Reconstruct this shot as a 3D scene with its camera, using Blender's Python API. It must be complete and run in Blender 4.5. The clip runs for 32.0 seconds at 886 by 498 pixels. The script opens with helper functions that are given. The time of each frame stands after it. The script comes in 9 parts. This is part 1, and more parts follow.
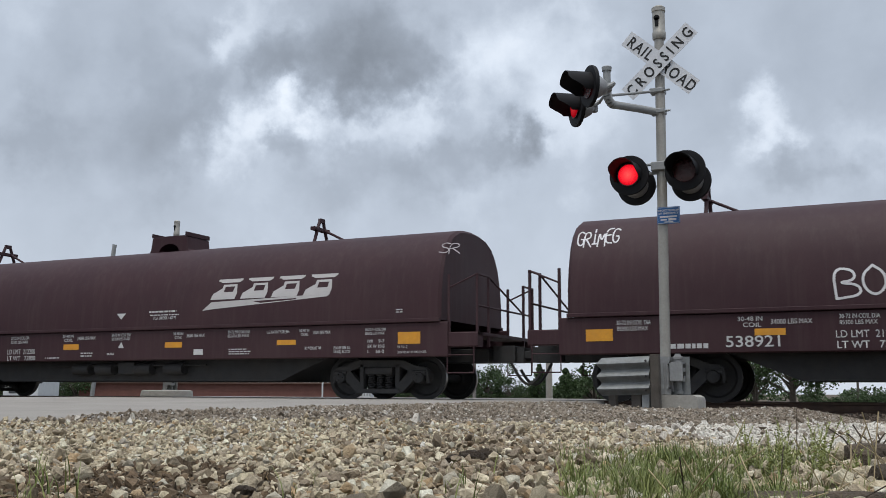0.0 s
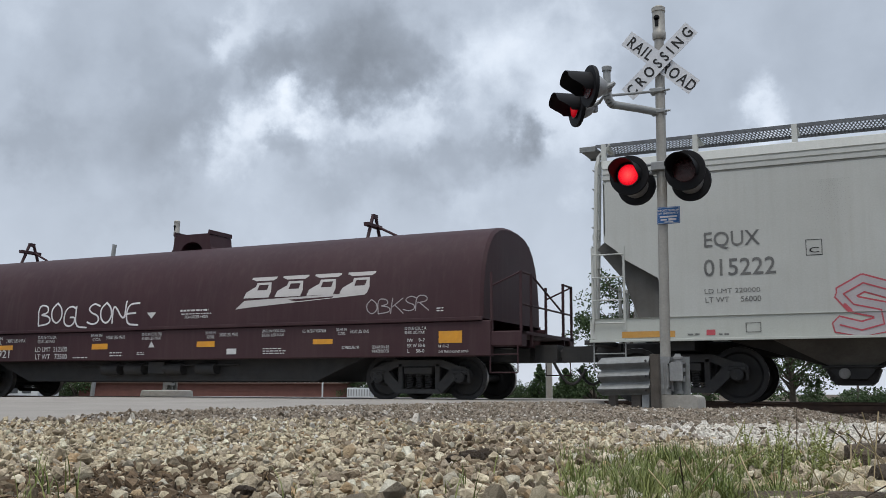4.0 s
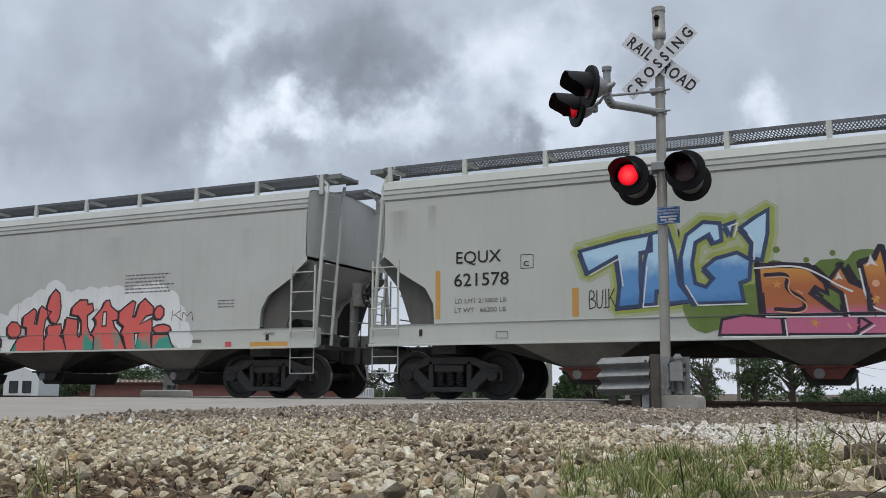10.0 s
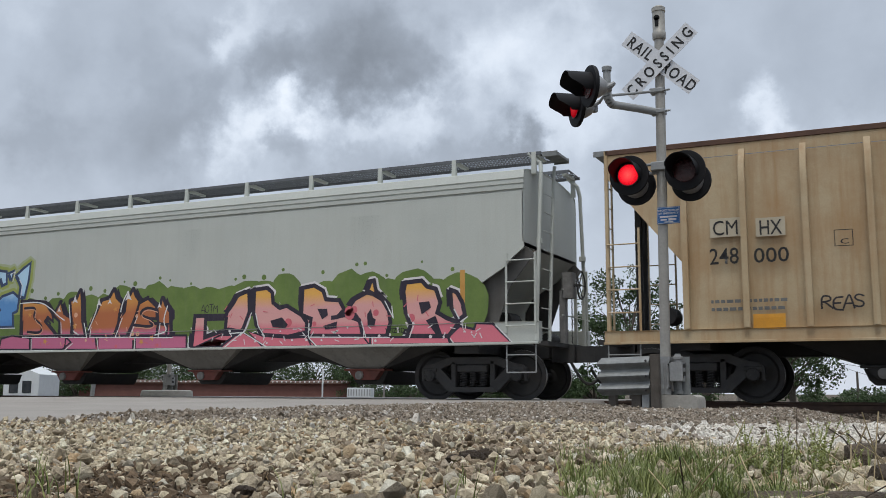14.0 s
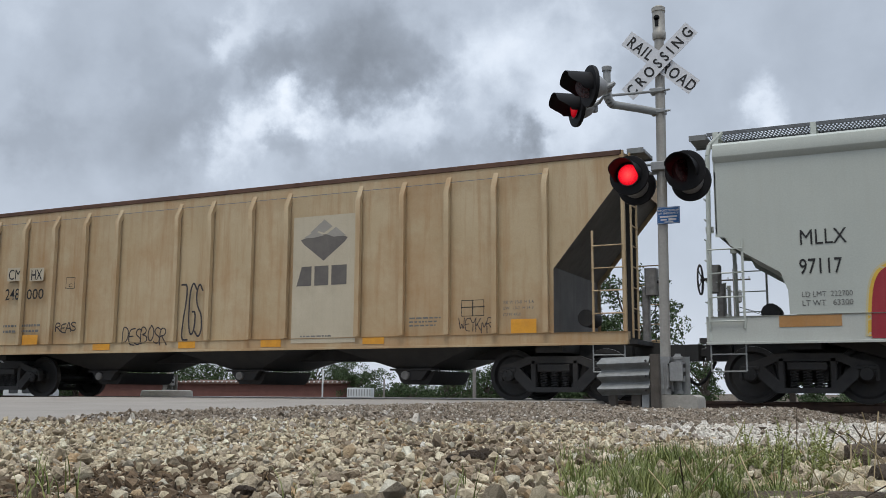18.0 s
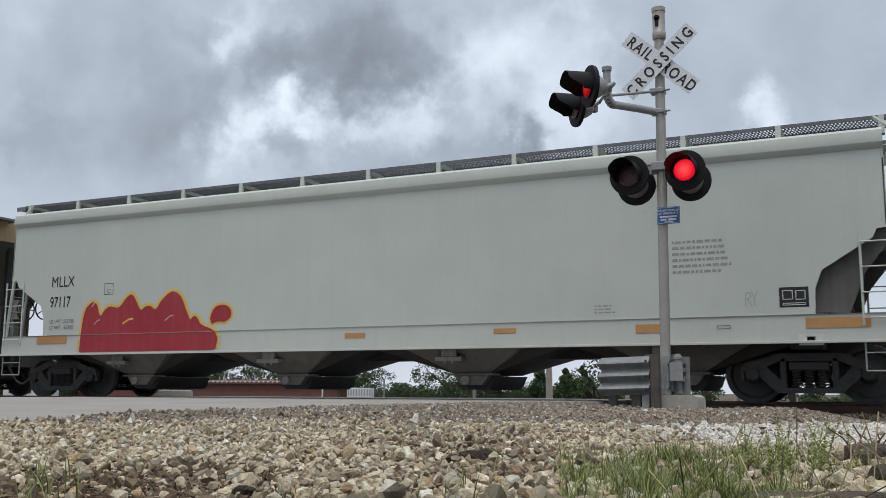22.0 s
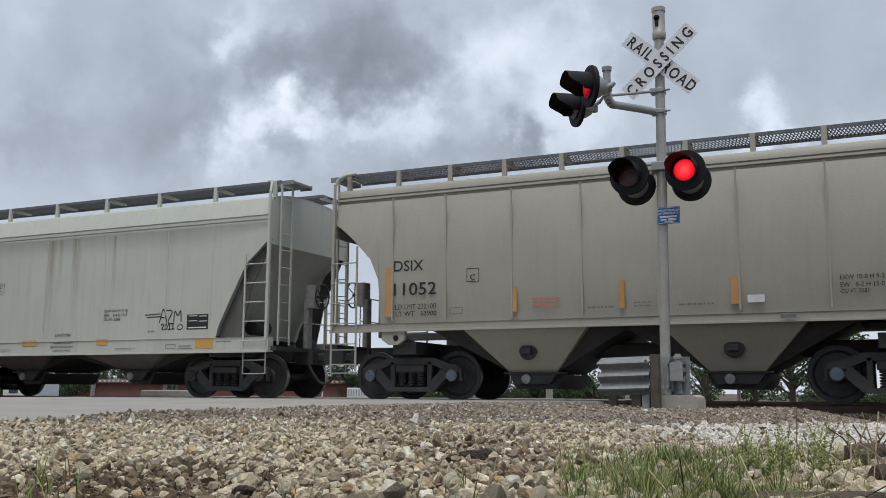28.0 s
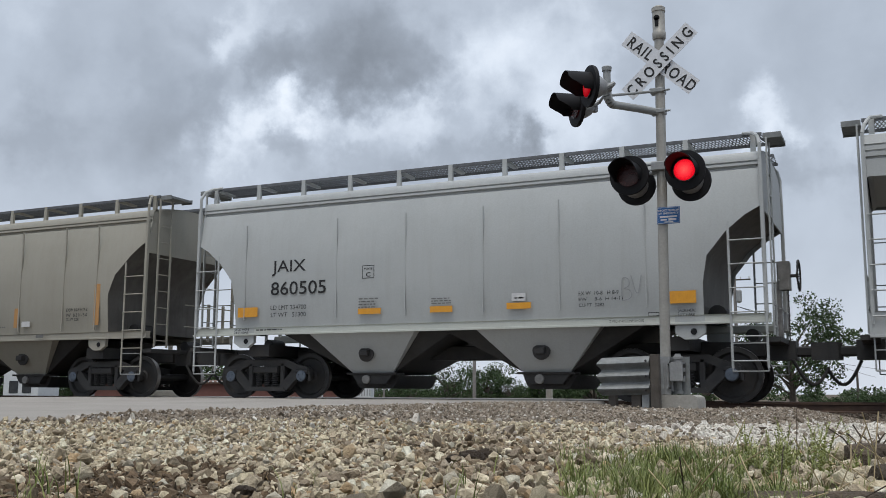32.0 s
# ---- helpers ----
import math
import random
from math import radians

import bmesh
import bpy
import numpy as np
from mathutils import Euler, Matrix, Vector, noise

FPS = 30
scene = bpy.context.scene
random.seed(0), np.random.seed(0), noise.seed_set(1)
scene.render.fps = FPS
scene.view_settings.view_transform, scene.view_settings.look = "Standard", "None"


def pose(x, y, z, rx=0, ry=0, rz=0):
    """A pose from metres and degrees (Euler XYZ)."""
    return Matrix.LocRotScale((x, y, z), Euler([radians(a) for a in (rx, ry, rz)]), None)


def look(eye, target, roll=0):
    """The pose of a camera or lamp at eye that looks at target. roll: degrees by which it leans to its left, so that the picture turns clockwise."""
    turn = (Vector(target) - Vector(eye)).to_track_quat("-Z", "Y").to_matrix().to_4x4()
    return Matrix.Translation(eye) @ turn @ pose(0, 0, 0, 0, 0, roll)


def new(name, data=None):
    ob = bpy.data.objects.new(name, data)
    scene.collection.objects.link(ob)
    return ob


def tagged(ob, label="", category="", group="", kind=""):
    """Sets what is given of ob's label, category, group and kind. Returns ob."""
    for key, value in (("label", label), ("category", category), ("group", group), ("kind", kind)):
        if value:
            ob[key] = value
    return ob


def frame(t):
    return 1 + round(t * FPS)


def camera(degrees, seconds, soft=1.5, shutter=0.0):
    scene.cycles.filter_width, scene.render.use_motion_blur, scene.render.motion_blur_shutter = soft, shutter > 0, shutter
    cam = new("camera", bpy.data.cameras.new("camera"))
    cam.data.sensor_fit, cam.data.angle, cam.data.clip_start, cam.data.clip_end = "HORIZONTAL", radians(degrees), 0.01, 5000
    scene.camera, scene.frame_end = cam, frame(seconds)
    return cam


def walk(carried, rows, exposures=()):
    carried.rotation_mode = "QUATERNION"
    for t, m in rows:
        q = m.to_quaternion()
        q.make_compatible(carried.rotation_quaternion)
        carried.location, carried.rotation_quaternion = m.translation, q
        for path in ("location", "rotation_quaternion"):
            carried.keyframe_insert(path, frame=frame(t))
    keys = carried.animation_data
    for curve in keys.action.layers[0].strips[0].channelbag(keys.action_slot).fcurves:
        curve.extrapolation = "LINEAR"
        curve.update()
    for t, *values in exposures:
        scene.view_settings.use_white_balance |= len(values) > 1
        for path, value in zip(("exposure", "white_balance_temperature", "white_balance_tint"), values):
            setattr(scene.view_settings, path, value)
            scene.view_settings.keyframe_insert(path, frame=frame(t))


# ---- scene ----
# The camera stands still beside a grade crossing; the track runs along x, the rail tops lie at z = 0.
EYE = (0.0, -16.312, 0.153)
cam = camera(49.545, 32.0, soft=0.65, shutter=0.1)
STAND = look(EYE, (EYE[0] - 0.4215, EYE[1] + 0.89485, EYE[2] + 0.14691), 0.257)
walk(cam, [(0.0, STAND), (32.0, STAND)])


def travel(t):
    """How far the train has come along the track, in metres, counted from 16 s."""
    q = (t - 16.0) / 16.0
    return 66.274 * q - 1.031 * q ** 2 + 1.134 * q ** 3 - 0.317 * q ** 4 + 0.52 * max(0.0, 1.0 - t / 3.4) ** 2


# ---- world and sun ----
def tree_of(idblock):
    idblock.use_nodes = True
    idblock.node_tree.nodes.clear()
    return idblock.node_tree


def node(nt, kind, **inputs):
    n = nt.nodes.new(kind)
    for key, value in inputs.items():
        if key.startswith("i_"):
            slot = n.inputs[key[2:].replace("_", " ")]
            if isinstance(value, bpy.types.NodeSocket):
                nt.links.new(value, slot)
            else:
                slot.default_value = value
        else:
            setattr(n, key, value)
    return n


def maths(nt, op, a, b=0.0, clamp=False):
    n = nt.nodes.new("ShaderNodeMath")
    n.operation, n.use_clamp = op, clamp
    for slot, v in zip(n.inputs, (a, b)):
        if isinstance(v, bpy.types.NodeSocket):
            nt.links.new(v, slot)
        else:
            slot.default_value = v
    return n.outputs[0]


def mix(nt, fac, a, b, mode="MIX"):
    n = nt.nodes.new("ShaderNodeMix")
    n.data_type, n.blend_type = "RGBA", mode
    for slot, v in ((n.inputs[0], fac), (n.inputs[6], a), (n.inputs[7], b)):
        if isinstance(v, bpy.types.NodeSocket):
            nt.links.new(v, slot)
        elif isinstance(v, (int, float)):
            slot.default_value = v
        else:
            slot.default_value = (*v, 1.0)
    return n.outputs[2]


def ramp(nt, fac, stops):
    n = nt.nodes.new("ShaderNodeValToRGB")
    nt.links.new(fac, n.inputs[0])
    while len(n.color_ramp.elements) < len(stops):
        n.color_ramp.elements.new(0.5)
    for e, (p, c) in zip(n.color_ramp.elements, stops):
        e.position = p
        e.color = (c, c, c, 1) if isinstance(c, (int, float)) else (*c, 1)
    return n.outputs[0]


# thin, bright places and thick, dark places of the cloud cover: azimuth and height in degrees, size in degrees, weight
THIN = [
    (-28.5, 15.4, 1.9, 0.08),
    (-26.6, 15.3, 1.5, 0.06),
    (-37.6, 20.3, 1.5, 0.10),
    (-36.3, 22.1, 1.7, 0.09),
    (-38.5, 19.4, 1.0, 0.07),
    (-34.0, 16.5, 1.5, 0.14),
    (-36.0, 15.7, 1.7, 0.15),
    (-38.3, 14.9, 1.5, 0.10),
    (-37.3, 13.7, 1.9, 0.09),
    (-33.0, 15.5, 1.7, 0.12),
    (-30.2, 15.7, 1.5, 0.13),
    (-27.5, 16.5, 1.3, 0.09),
    (-25.9, 17.2, 1.3, 0.10),
    (-23.0, 21.1, 2.7, 0.10),
    (-19.5, 19.4, 3.0, 0.11),
    (-23.0, 18.2, 2.4, 0.09),
    (-17.8, 16.4, 2.4, 0.10),
    (-16.3, 20.9, 2.0, 0.07),
    (-6.6, 15.3, 1.5, 0.15),
    (-8.2, 14.6, 1.3, 0.10),
    (-5.1, 14.9, 1.2, 0.08),
    (-0.7, 13.4, 2.0, 0.09),
    (-3.3, 14.5, 1.7, 0.05),
    (-48.7, 10.8, 2.0, 0.05),
    (-50.5, 20.0, 1.7, 0.05),
    (-37.5, 9.6, 2.0, 0.05),
    (-24.0, 11.5, 2.0, 0.07),
    (-9.0, 11.8, 1.7, 0.05),
    (-15.8, 14.7, 2.0, 0.06),
    (-30.8, 10.1, 2.0, 0.04),
]
THICK = [
    (-47.8, 10.7, 2.7, -0.05),
    (-21.2, 15.7, 1.3, -0.05),
    (-31.0, 20.3, 3.2, -0.11),
    (-28.6, 18.5, 2.7, -0.10),
    (-33.1, 19.3, 2.4, -0.08),
    (-26.8, 20.8, 2.0, -0.07),
    (-30.3, 17.4, 1.9, -0.06),
    (-40.3, 21.0, 1.3, -0.06),
    (-34.9, 17.9, 1.3, -0.10),
    (-36.1, 16.8, 1.2, -0.07),
    (-38.7, 16.4, 1.7, -0.08),
    (-41.6, 15.8, 2.4, -0.07),
    (-40.6, 14.3, 1.9, -0.06),
    (-43.8, 13.7, 2.4, -0.06),
    (-47.7, 13.1, 2.4, -0.07),
    (-49.8, 13.5, 2.0, -0.06),
    (-46.5, 17.5, 2.7, -0.04),
    (-43.4, 19.1, 2.4, -0.04),
    (-35.3, 13.8, 1.1, -0.12),
    (-36.6, 13.1, 0.9, -0.08),
    (-20.7, 16.3, 1.2, -0.14),
    (-21.1, 15.0, 1.7, -0.11),
    (-22.6, 14.4, 1.7, -0.08),
    (-25.0, 13.5, 1.7, -0.08),
    (-27.8, 13.7, 1.7, -0.06),
    (-30.2, 12.8, 2.0, -0.06),
    (-32.9, 12.0, 2.0, -0.05),
    (-26.8, 12.2, 2.0, -0.05),
    (-3.7, 12.4, 1.7, -0.10),
    (-5.5, 12.8, 1.3, -0.06),
    (-2.2, 12.0, 1.3, -0.06),
    (-11.0, 19.3, 3.4, -0.03),
    (-3.0, 19.1, 3.7, -0.03),
    (-13.8, 12.0, 2.0, -0.04),
    (-43.0, 11.9, 1.7, -0.03),
]


def build_world():
    """An overcast sky: a Nishita dome veiled by two layers of procedural cloud."""
    world = bpy.data.worlds.new("overcast_sky")
    scene.world = world
    nt = tree_of(world)
    sky = node(nt, "ShaderNodeTexSky", sky_type="NISHITA", sun_disc=False, sun_elevation=radians(52), sun_rotation=radians(170))
    co = node(nt, "ShaderNodeTexCoord").outputs["Generated"]
    sep = node(nt, "ShaderNodeSeparateXYZ", i_Vector=co)
    big = node(nt, "ShaderNodeTexNoise", i_Vector=co, i_Scale=6.0, i_Detail=8.0, i_Roughness=0.5, i_Distortion=0.2).outputs["Fac"]
    small = node(nt, "ShaderNodeTexNoise", i_Vector=co, i_Scale=19.0, i_Detail=6.0, i_Roughness=0.5, i_Distortion=0.3).outputs["Fac"]
    shape = maths(nt, "ADD", maths(nt, "ADD", maths(nt, "MULTIPLY", big, 0.16), maths(nt, "MULTIPLY", small, 0.10)), 0.36)
    bend = node(nt, "ShaderNodeTexNoise", i_Vector=co, i_Scale=13.0, i_Detail=7.0, i_Roughness=0.58).outputs["Color"]
    shift = node(nt, "ShaderNodeVectorMath", operation="MULTIPLY_ADD")
    nt.links.new(bend, shift.inputs[0])
    shift.inputs[1].default_value, shift.inputs[2].default_value = (0.17, 0.17, 0.17), (-0.085, -0.085, -0.085)
    warped = node(nt, "ShaderNodeVectorMath", operation="ADD")
    nt.links.new(co, warped.inputs[0])
    nt.links.new(shift.outputs[0], warped.inputs[1])
    for az, el, size, weight in THIN + THICK:
        far = node(nt, "ShaderNodeVectorMath", operation="DISTANCE")
        nt.links.new(warped.outputs[0], far.inputs[0])
        far.inputs[1].default_value = (math.sin(radians(az)) * math.cos(radians(el)), math.cos(radians(az)) * math.cos(radians(el)), math.sin(radians(el)))
        puff = node(nt, "ShaderNodeMapRange", interpolation_type="SMOOTHSTEP", i_Value=far.outputs["Value"])
        for k, v in enumerate((0.0, radians(size) * 1.7, weight, 0.0)):
            puff.inputs[k + 1].default_value = v
        shape = maths(nt, "ADD", shape, puff.outputs[0])
    cloud = ramp(nt, shape, [(0.22, (0.16, 0.181, 0.213)), (0.40, (0.289, 0.330, 0.392)), (0.52, (0.413, 0.468, 0.55)), (0.64, (0.595, 0.660, 0.752)), (0.78, (0.83, 0.885, 0.96))])
    veil = ramp(nt, sep.outputs["Z"], [(0.0, (0.62, 0.66, 0.74)), (0.22, (0.52, 0.56, 0.63)), (0.5, (0.6, 0.63, 0.66))])
    haze = ramp(nt, sep.outputs["Z"], [(0.0, 0.7), (0.12, 0.3), (0.3, 0.05)])
    cover = mix(nt, haze, cloud, veil)
    cover = mix(nt, 1.0, cover, ramp(nt, sep.outputs["Z"], [(0.0, 0.5), (0.42, 0.5), (1.0, 1.0)]), "MULTIPLY")
    low = node(nt, "ShaderNodeBackground", i_Color=sky.outputs[0], i_Strength=0.06)
    high = node(nt, "ShaderNodeBackground", i_Color=cover, i_Strength=2.6)
    both = node(nt, "ShaderNodeMixShader", i_Fac=0.9)
    nt.links.new(low.outputs[0], both.inputs[1])
    nt.links.new(high.outputs[0], both.inputs[2])
    out = node(nt, "ShaderNodeOutputWorld")
    nt.links.new(both.outputs[0], out.inputs[0])


build_world()
sun = new("sun", bpy.data.lights.new("sun", "SUN"))
sun.data.energy, sun.data.angle, sun.data.color = 1.9, radians(25), (1.0, 0.96, 0.9)
sun.matrix_world = look((0, 0, 30), (-2.0, 11.0, 0))
scene.view_settings.exposure = 0.0


# ---- materials ----
def surface(name, c1, c2, scale=3.0, rough=0.6, metal=0.0, bump=0.15, fine=40.0, streak=0.0, dirt=None, dirt_amount=0.0, vary=0.0, island=0.0, spec=0.4):
    """A weathered surface in two tones: broad stains, fine grain with relief, streaks that run down, and dirt."""
    m = bpy.data.materials.new(name)
    nt = tree_of(m)
    co = node(nt, "ShaderNodeTexCoord").outputs["Object"]
    broad = node(nt, "ShaderNodeTexNoise", i_Vector=co, i_Scale=scale, i_Detail=6.0, i_Roughness=0.6).outputs["Fac"]
    grain = node(nt, "ShaderNodeTexNoise", i_Vector=co, i_Scale=fine, i_Detail=4.0, i_Roughness=0.6).outputs["Fac"]
    col = mix(nt, ramp(nt, broad, [(0.3, 0.0), (0.7, 1.0)]), c1, c2)
    col = mix(nt, 0.35, col, ramp(nt, grain, [(0.2, 0.55), (0.8, 1.0)]), "MULTIPLY")
    if streak:
        run = node(nt, "ShaderNodeMapping", i_Vector=co, i_Scale=(5.0, 5.0, 0.35)).outputs[0]
        lines = node(nt, "ShaderNodeTexNoise", i_Vector=run, i_Scale=1.6, i_Detail=7.0, i_Roughness=0.65).outputs["Fac"]
        col = mix(nt, maths(nt, "MULTIPLY", ramp(nt, lines, [(0.48, 0.0), (0.72, 1.0)]), streak), col, dirt or (0.12, 0.1, 0.08))
    if dirt_amount:
        spots = node(nt, "ShaderNodeTexNoise", i_Vector=co, i_Scale=scale * 0.45, i_Detail=9.0, i_Roughness=0.7).outputs["Fac"]
        col = mix(nt, maths(nt, "MULTIPLY", ramp(nt, spots, [(0.45, 0.0), (0.65, 1.0)]), dirt_amount), col, dirt or (0.12, 0.1, 0.08))
    if vary or island:
        r = node(nt, "ShaderNodeNewGeometry").outputs["Random Per Island"] if island else node(nt, "ShaderNodeObjectInfo").outputs["Random"]
        k = vary or island
        col = mix(nt, 1.0, col, ramp(nt, r, [(0.0, (1 - k, 1 - k, 1 - k)), (0.5, (1.0, 0.97, 0.92)), (1.0, (1 + k * 0.6, 1 + k * 0.52, 1 + k * 0.4))]), "MULTIPLY")
    b = node(nt, "ShaderNodeBsdfPrincipled", i_Base_Color=col, i_Metallic=metal, i_Specular_IOR_Level=spec)
    nt.links.new(maths(nt, "ADD", maths(nt, "MULTIPLY", broad, 0.2), rough - 0.1, True), b.inputs["Roughness"])
    if bump:
        h = node(nt, "ShaderNodeBump", i_Height=maths(nt, "ADD", grain, broad), i_Strength=bump, i_Distance=0.02)
        nt.links.new(h.outputs[0], b.inputs["Normal"])
    out = node(nt, "ShaderNodeOutputMaterial")
    nt.links.new(b.outputs[0], out.inputs[0])
    return m


def glowing(name, color, strength):
    m = bpy.data.materials.new(name)
    nt = tree_of(m)
    co = node(nt, "ShaderNodeTexCoord").outputs["Object"]
    cells = node(nt, "ShaderNodeTexVoronoi", i_Vector=co, i_Scale=75.0).outputs["Distance"]
    flat = node(nt, "ShaderNodeVectorMath", operation="MULTIPLY")
    nt.links.new(co, flat.inputs[0])
    flat.inputs[1].default_value = (1.0, 0.0, 1.0)
    off = node(nt, "ShaderNodeVectorMath", operation="LENGTH")
    nt.links.new(flat.outputs[0], off.inputs[0])
    rim = ramp(nt, maths(nt, "DIVIDE", off.outputs["Value"], 0.15), [(0.0, (1.0, 0.10, 0.09)), (0.45, (1.0, 0.035, 0.05)), (0.8, (0.78, 0.006, 0.018)), (1.0, (0.35, 0.0, 0.006))])
    grain = mix(nt, 0.55, rim, ramp(nt, cells, [(0.1, 1.15), (0.65, 0.55)]), "MULTIPLY")
    e = node(nt, "ShaderNodeEmission", i_Color=mix(nt, 1.0, grain, color, "MULTIPLY"), i_Strength=strength)
    out = node(nt, "ShaderNodeOutputMaterial")
    nt.links.new(e.outputs[0], out.inputs[0])
    return m


GRIME = (0.05, 0.04, 0.032)
PAINT = {
    "sage": surface("sage_grey_hopper_paint", (0.448, 0.479, 0.439), (0.499, 0.528, 0.479), 0.7, 0.5, bump=0.03, streak=0.16, dirt=(0.36, 0.35, 0.3), dirt_amount=0.12),
    "grey": surface("grey_hopper_paint", (0.459, 0.468, 0.441), (0.514, 0.525, 0.497), 0.8, 0.55, bump=0.04, streak=0.22, dirt=(0.33, 0.31, 0.27), dirt_amount=0.15),
    "grey_two": surface("pale_grey_hopper_paint", (0.462, 0.482, 0.444), (0.510, 0.528, 0.482), 0.7, 0.55, bump=0.04, streak=0.2, dirt=(0.36, 0.34, 0.29), dirt_amount=0.12),
    "cream": surface("cream_grey_paint", (0.445, 0.455, 0.4), (0.495, 0.5, 0.442), 0.7, 0.55, bump=0.04, streak=0.3, dirt=(0.30, 0.25, 0.19), dirt_amount=0.12),
    "beige": surface("beige_hopper_paint", (0.315, 0.298, 0.248), (0.35, 0.332, 0.28), 0.7, 0.55, bump=0.04, streak=0.22, dirt=(0.22, 0.19, 0.15), dirt_amount=0.15),
    "steel": surface("light_grey_hopper_paint", (0.385, 0.400, 0.395), (0.43, 0.445, 0.44), 0.8, 0.5, bump=0.04, streak=0.2, dirt=(0.28, 0.27, 0.25), dirt_amount=0.12),
    # paler than the bodies: dust, and the light a rounded sill catches, in one colour
    "dusty": surface("dusty_sill_paint", (0.465, 0.485, 0.445), (0.52, 0.54, 0.495), 0.8, 0.6, bump=0.04, streak=0.2, dirt=(0.38, 0.36, 0.32), dirt_amount=0.2),
    "tan": surface("rust_stained_tan_paint", (0.447, 0.343, 0.203), (0.510, 0.406, 0.260), 0.9, 0.6, bump=0.06, streak=0.6, dirt=(0.33, 0.18, 0.07), dirt_amount=0.6),
    "maroon": surface("maroon_car_paint", (0.038, 0.0148, 0.0192), (0.048, 0.0193, 0.0238), 0.8, 0.62, bump=0.04, streak=0.3, dirt=(0.075, 0.05, 0.048), dirt_amount=0.22, spec=0.28),
}
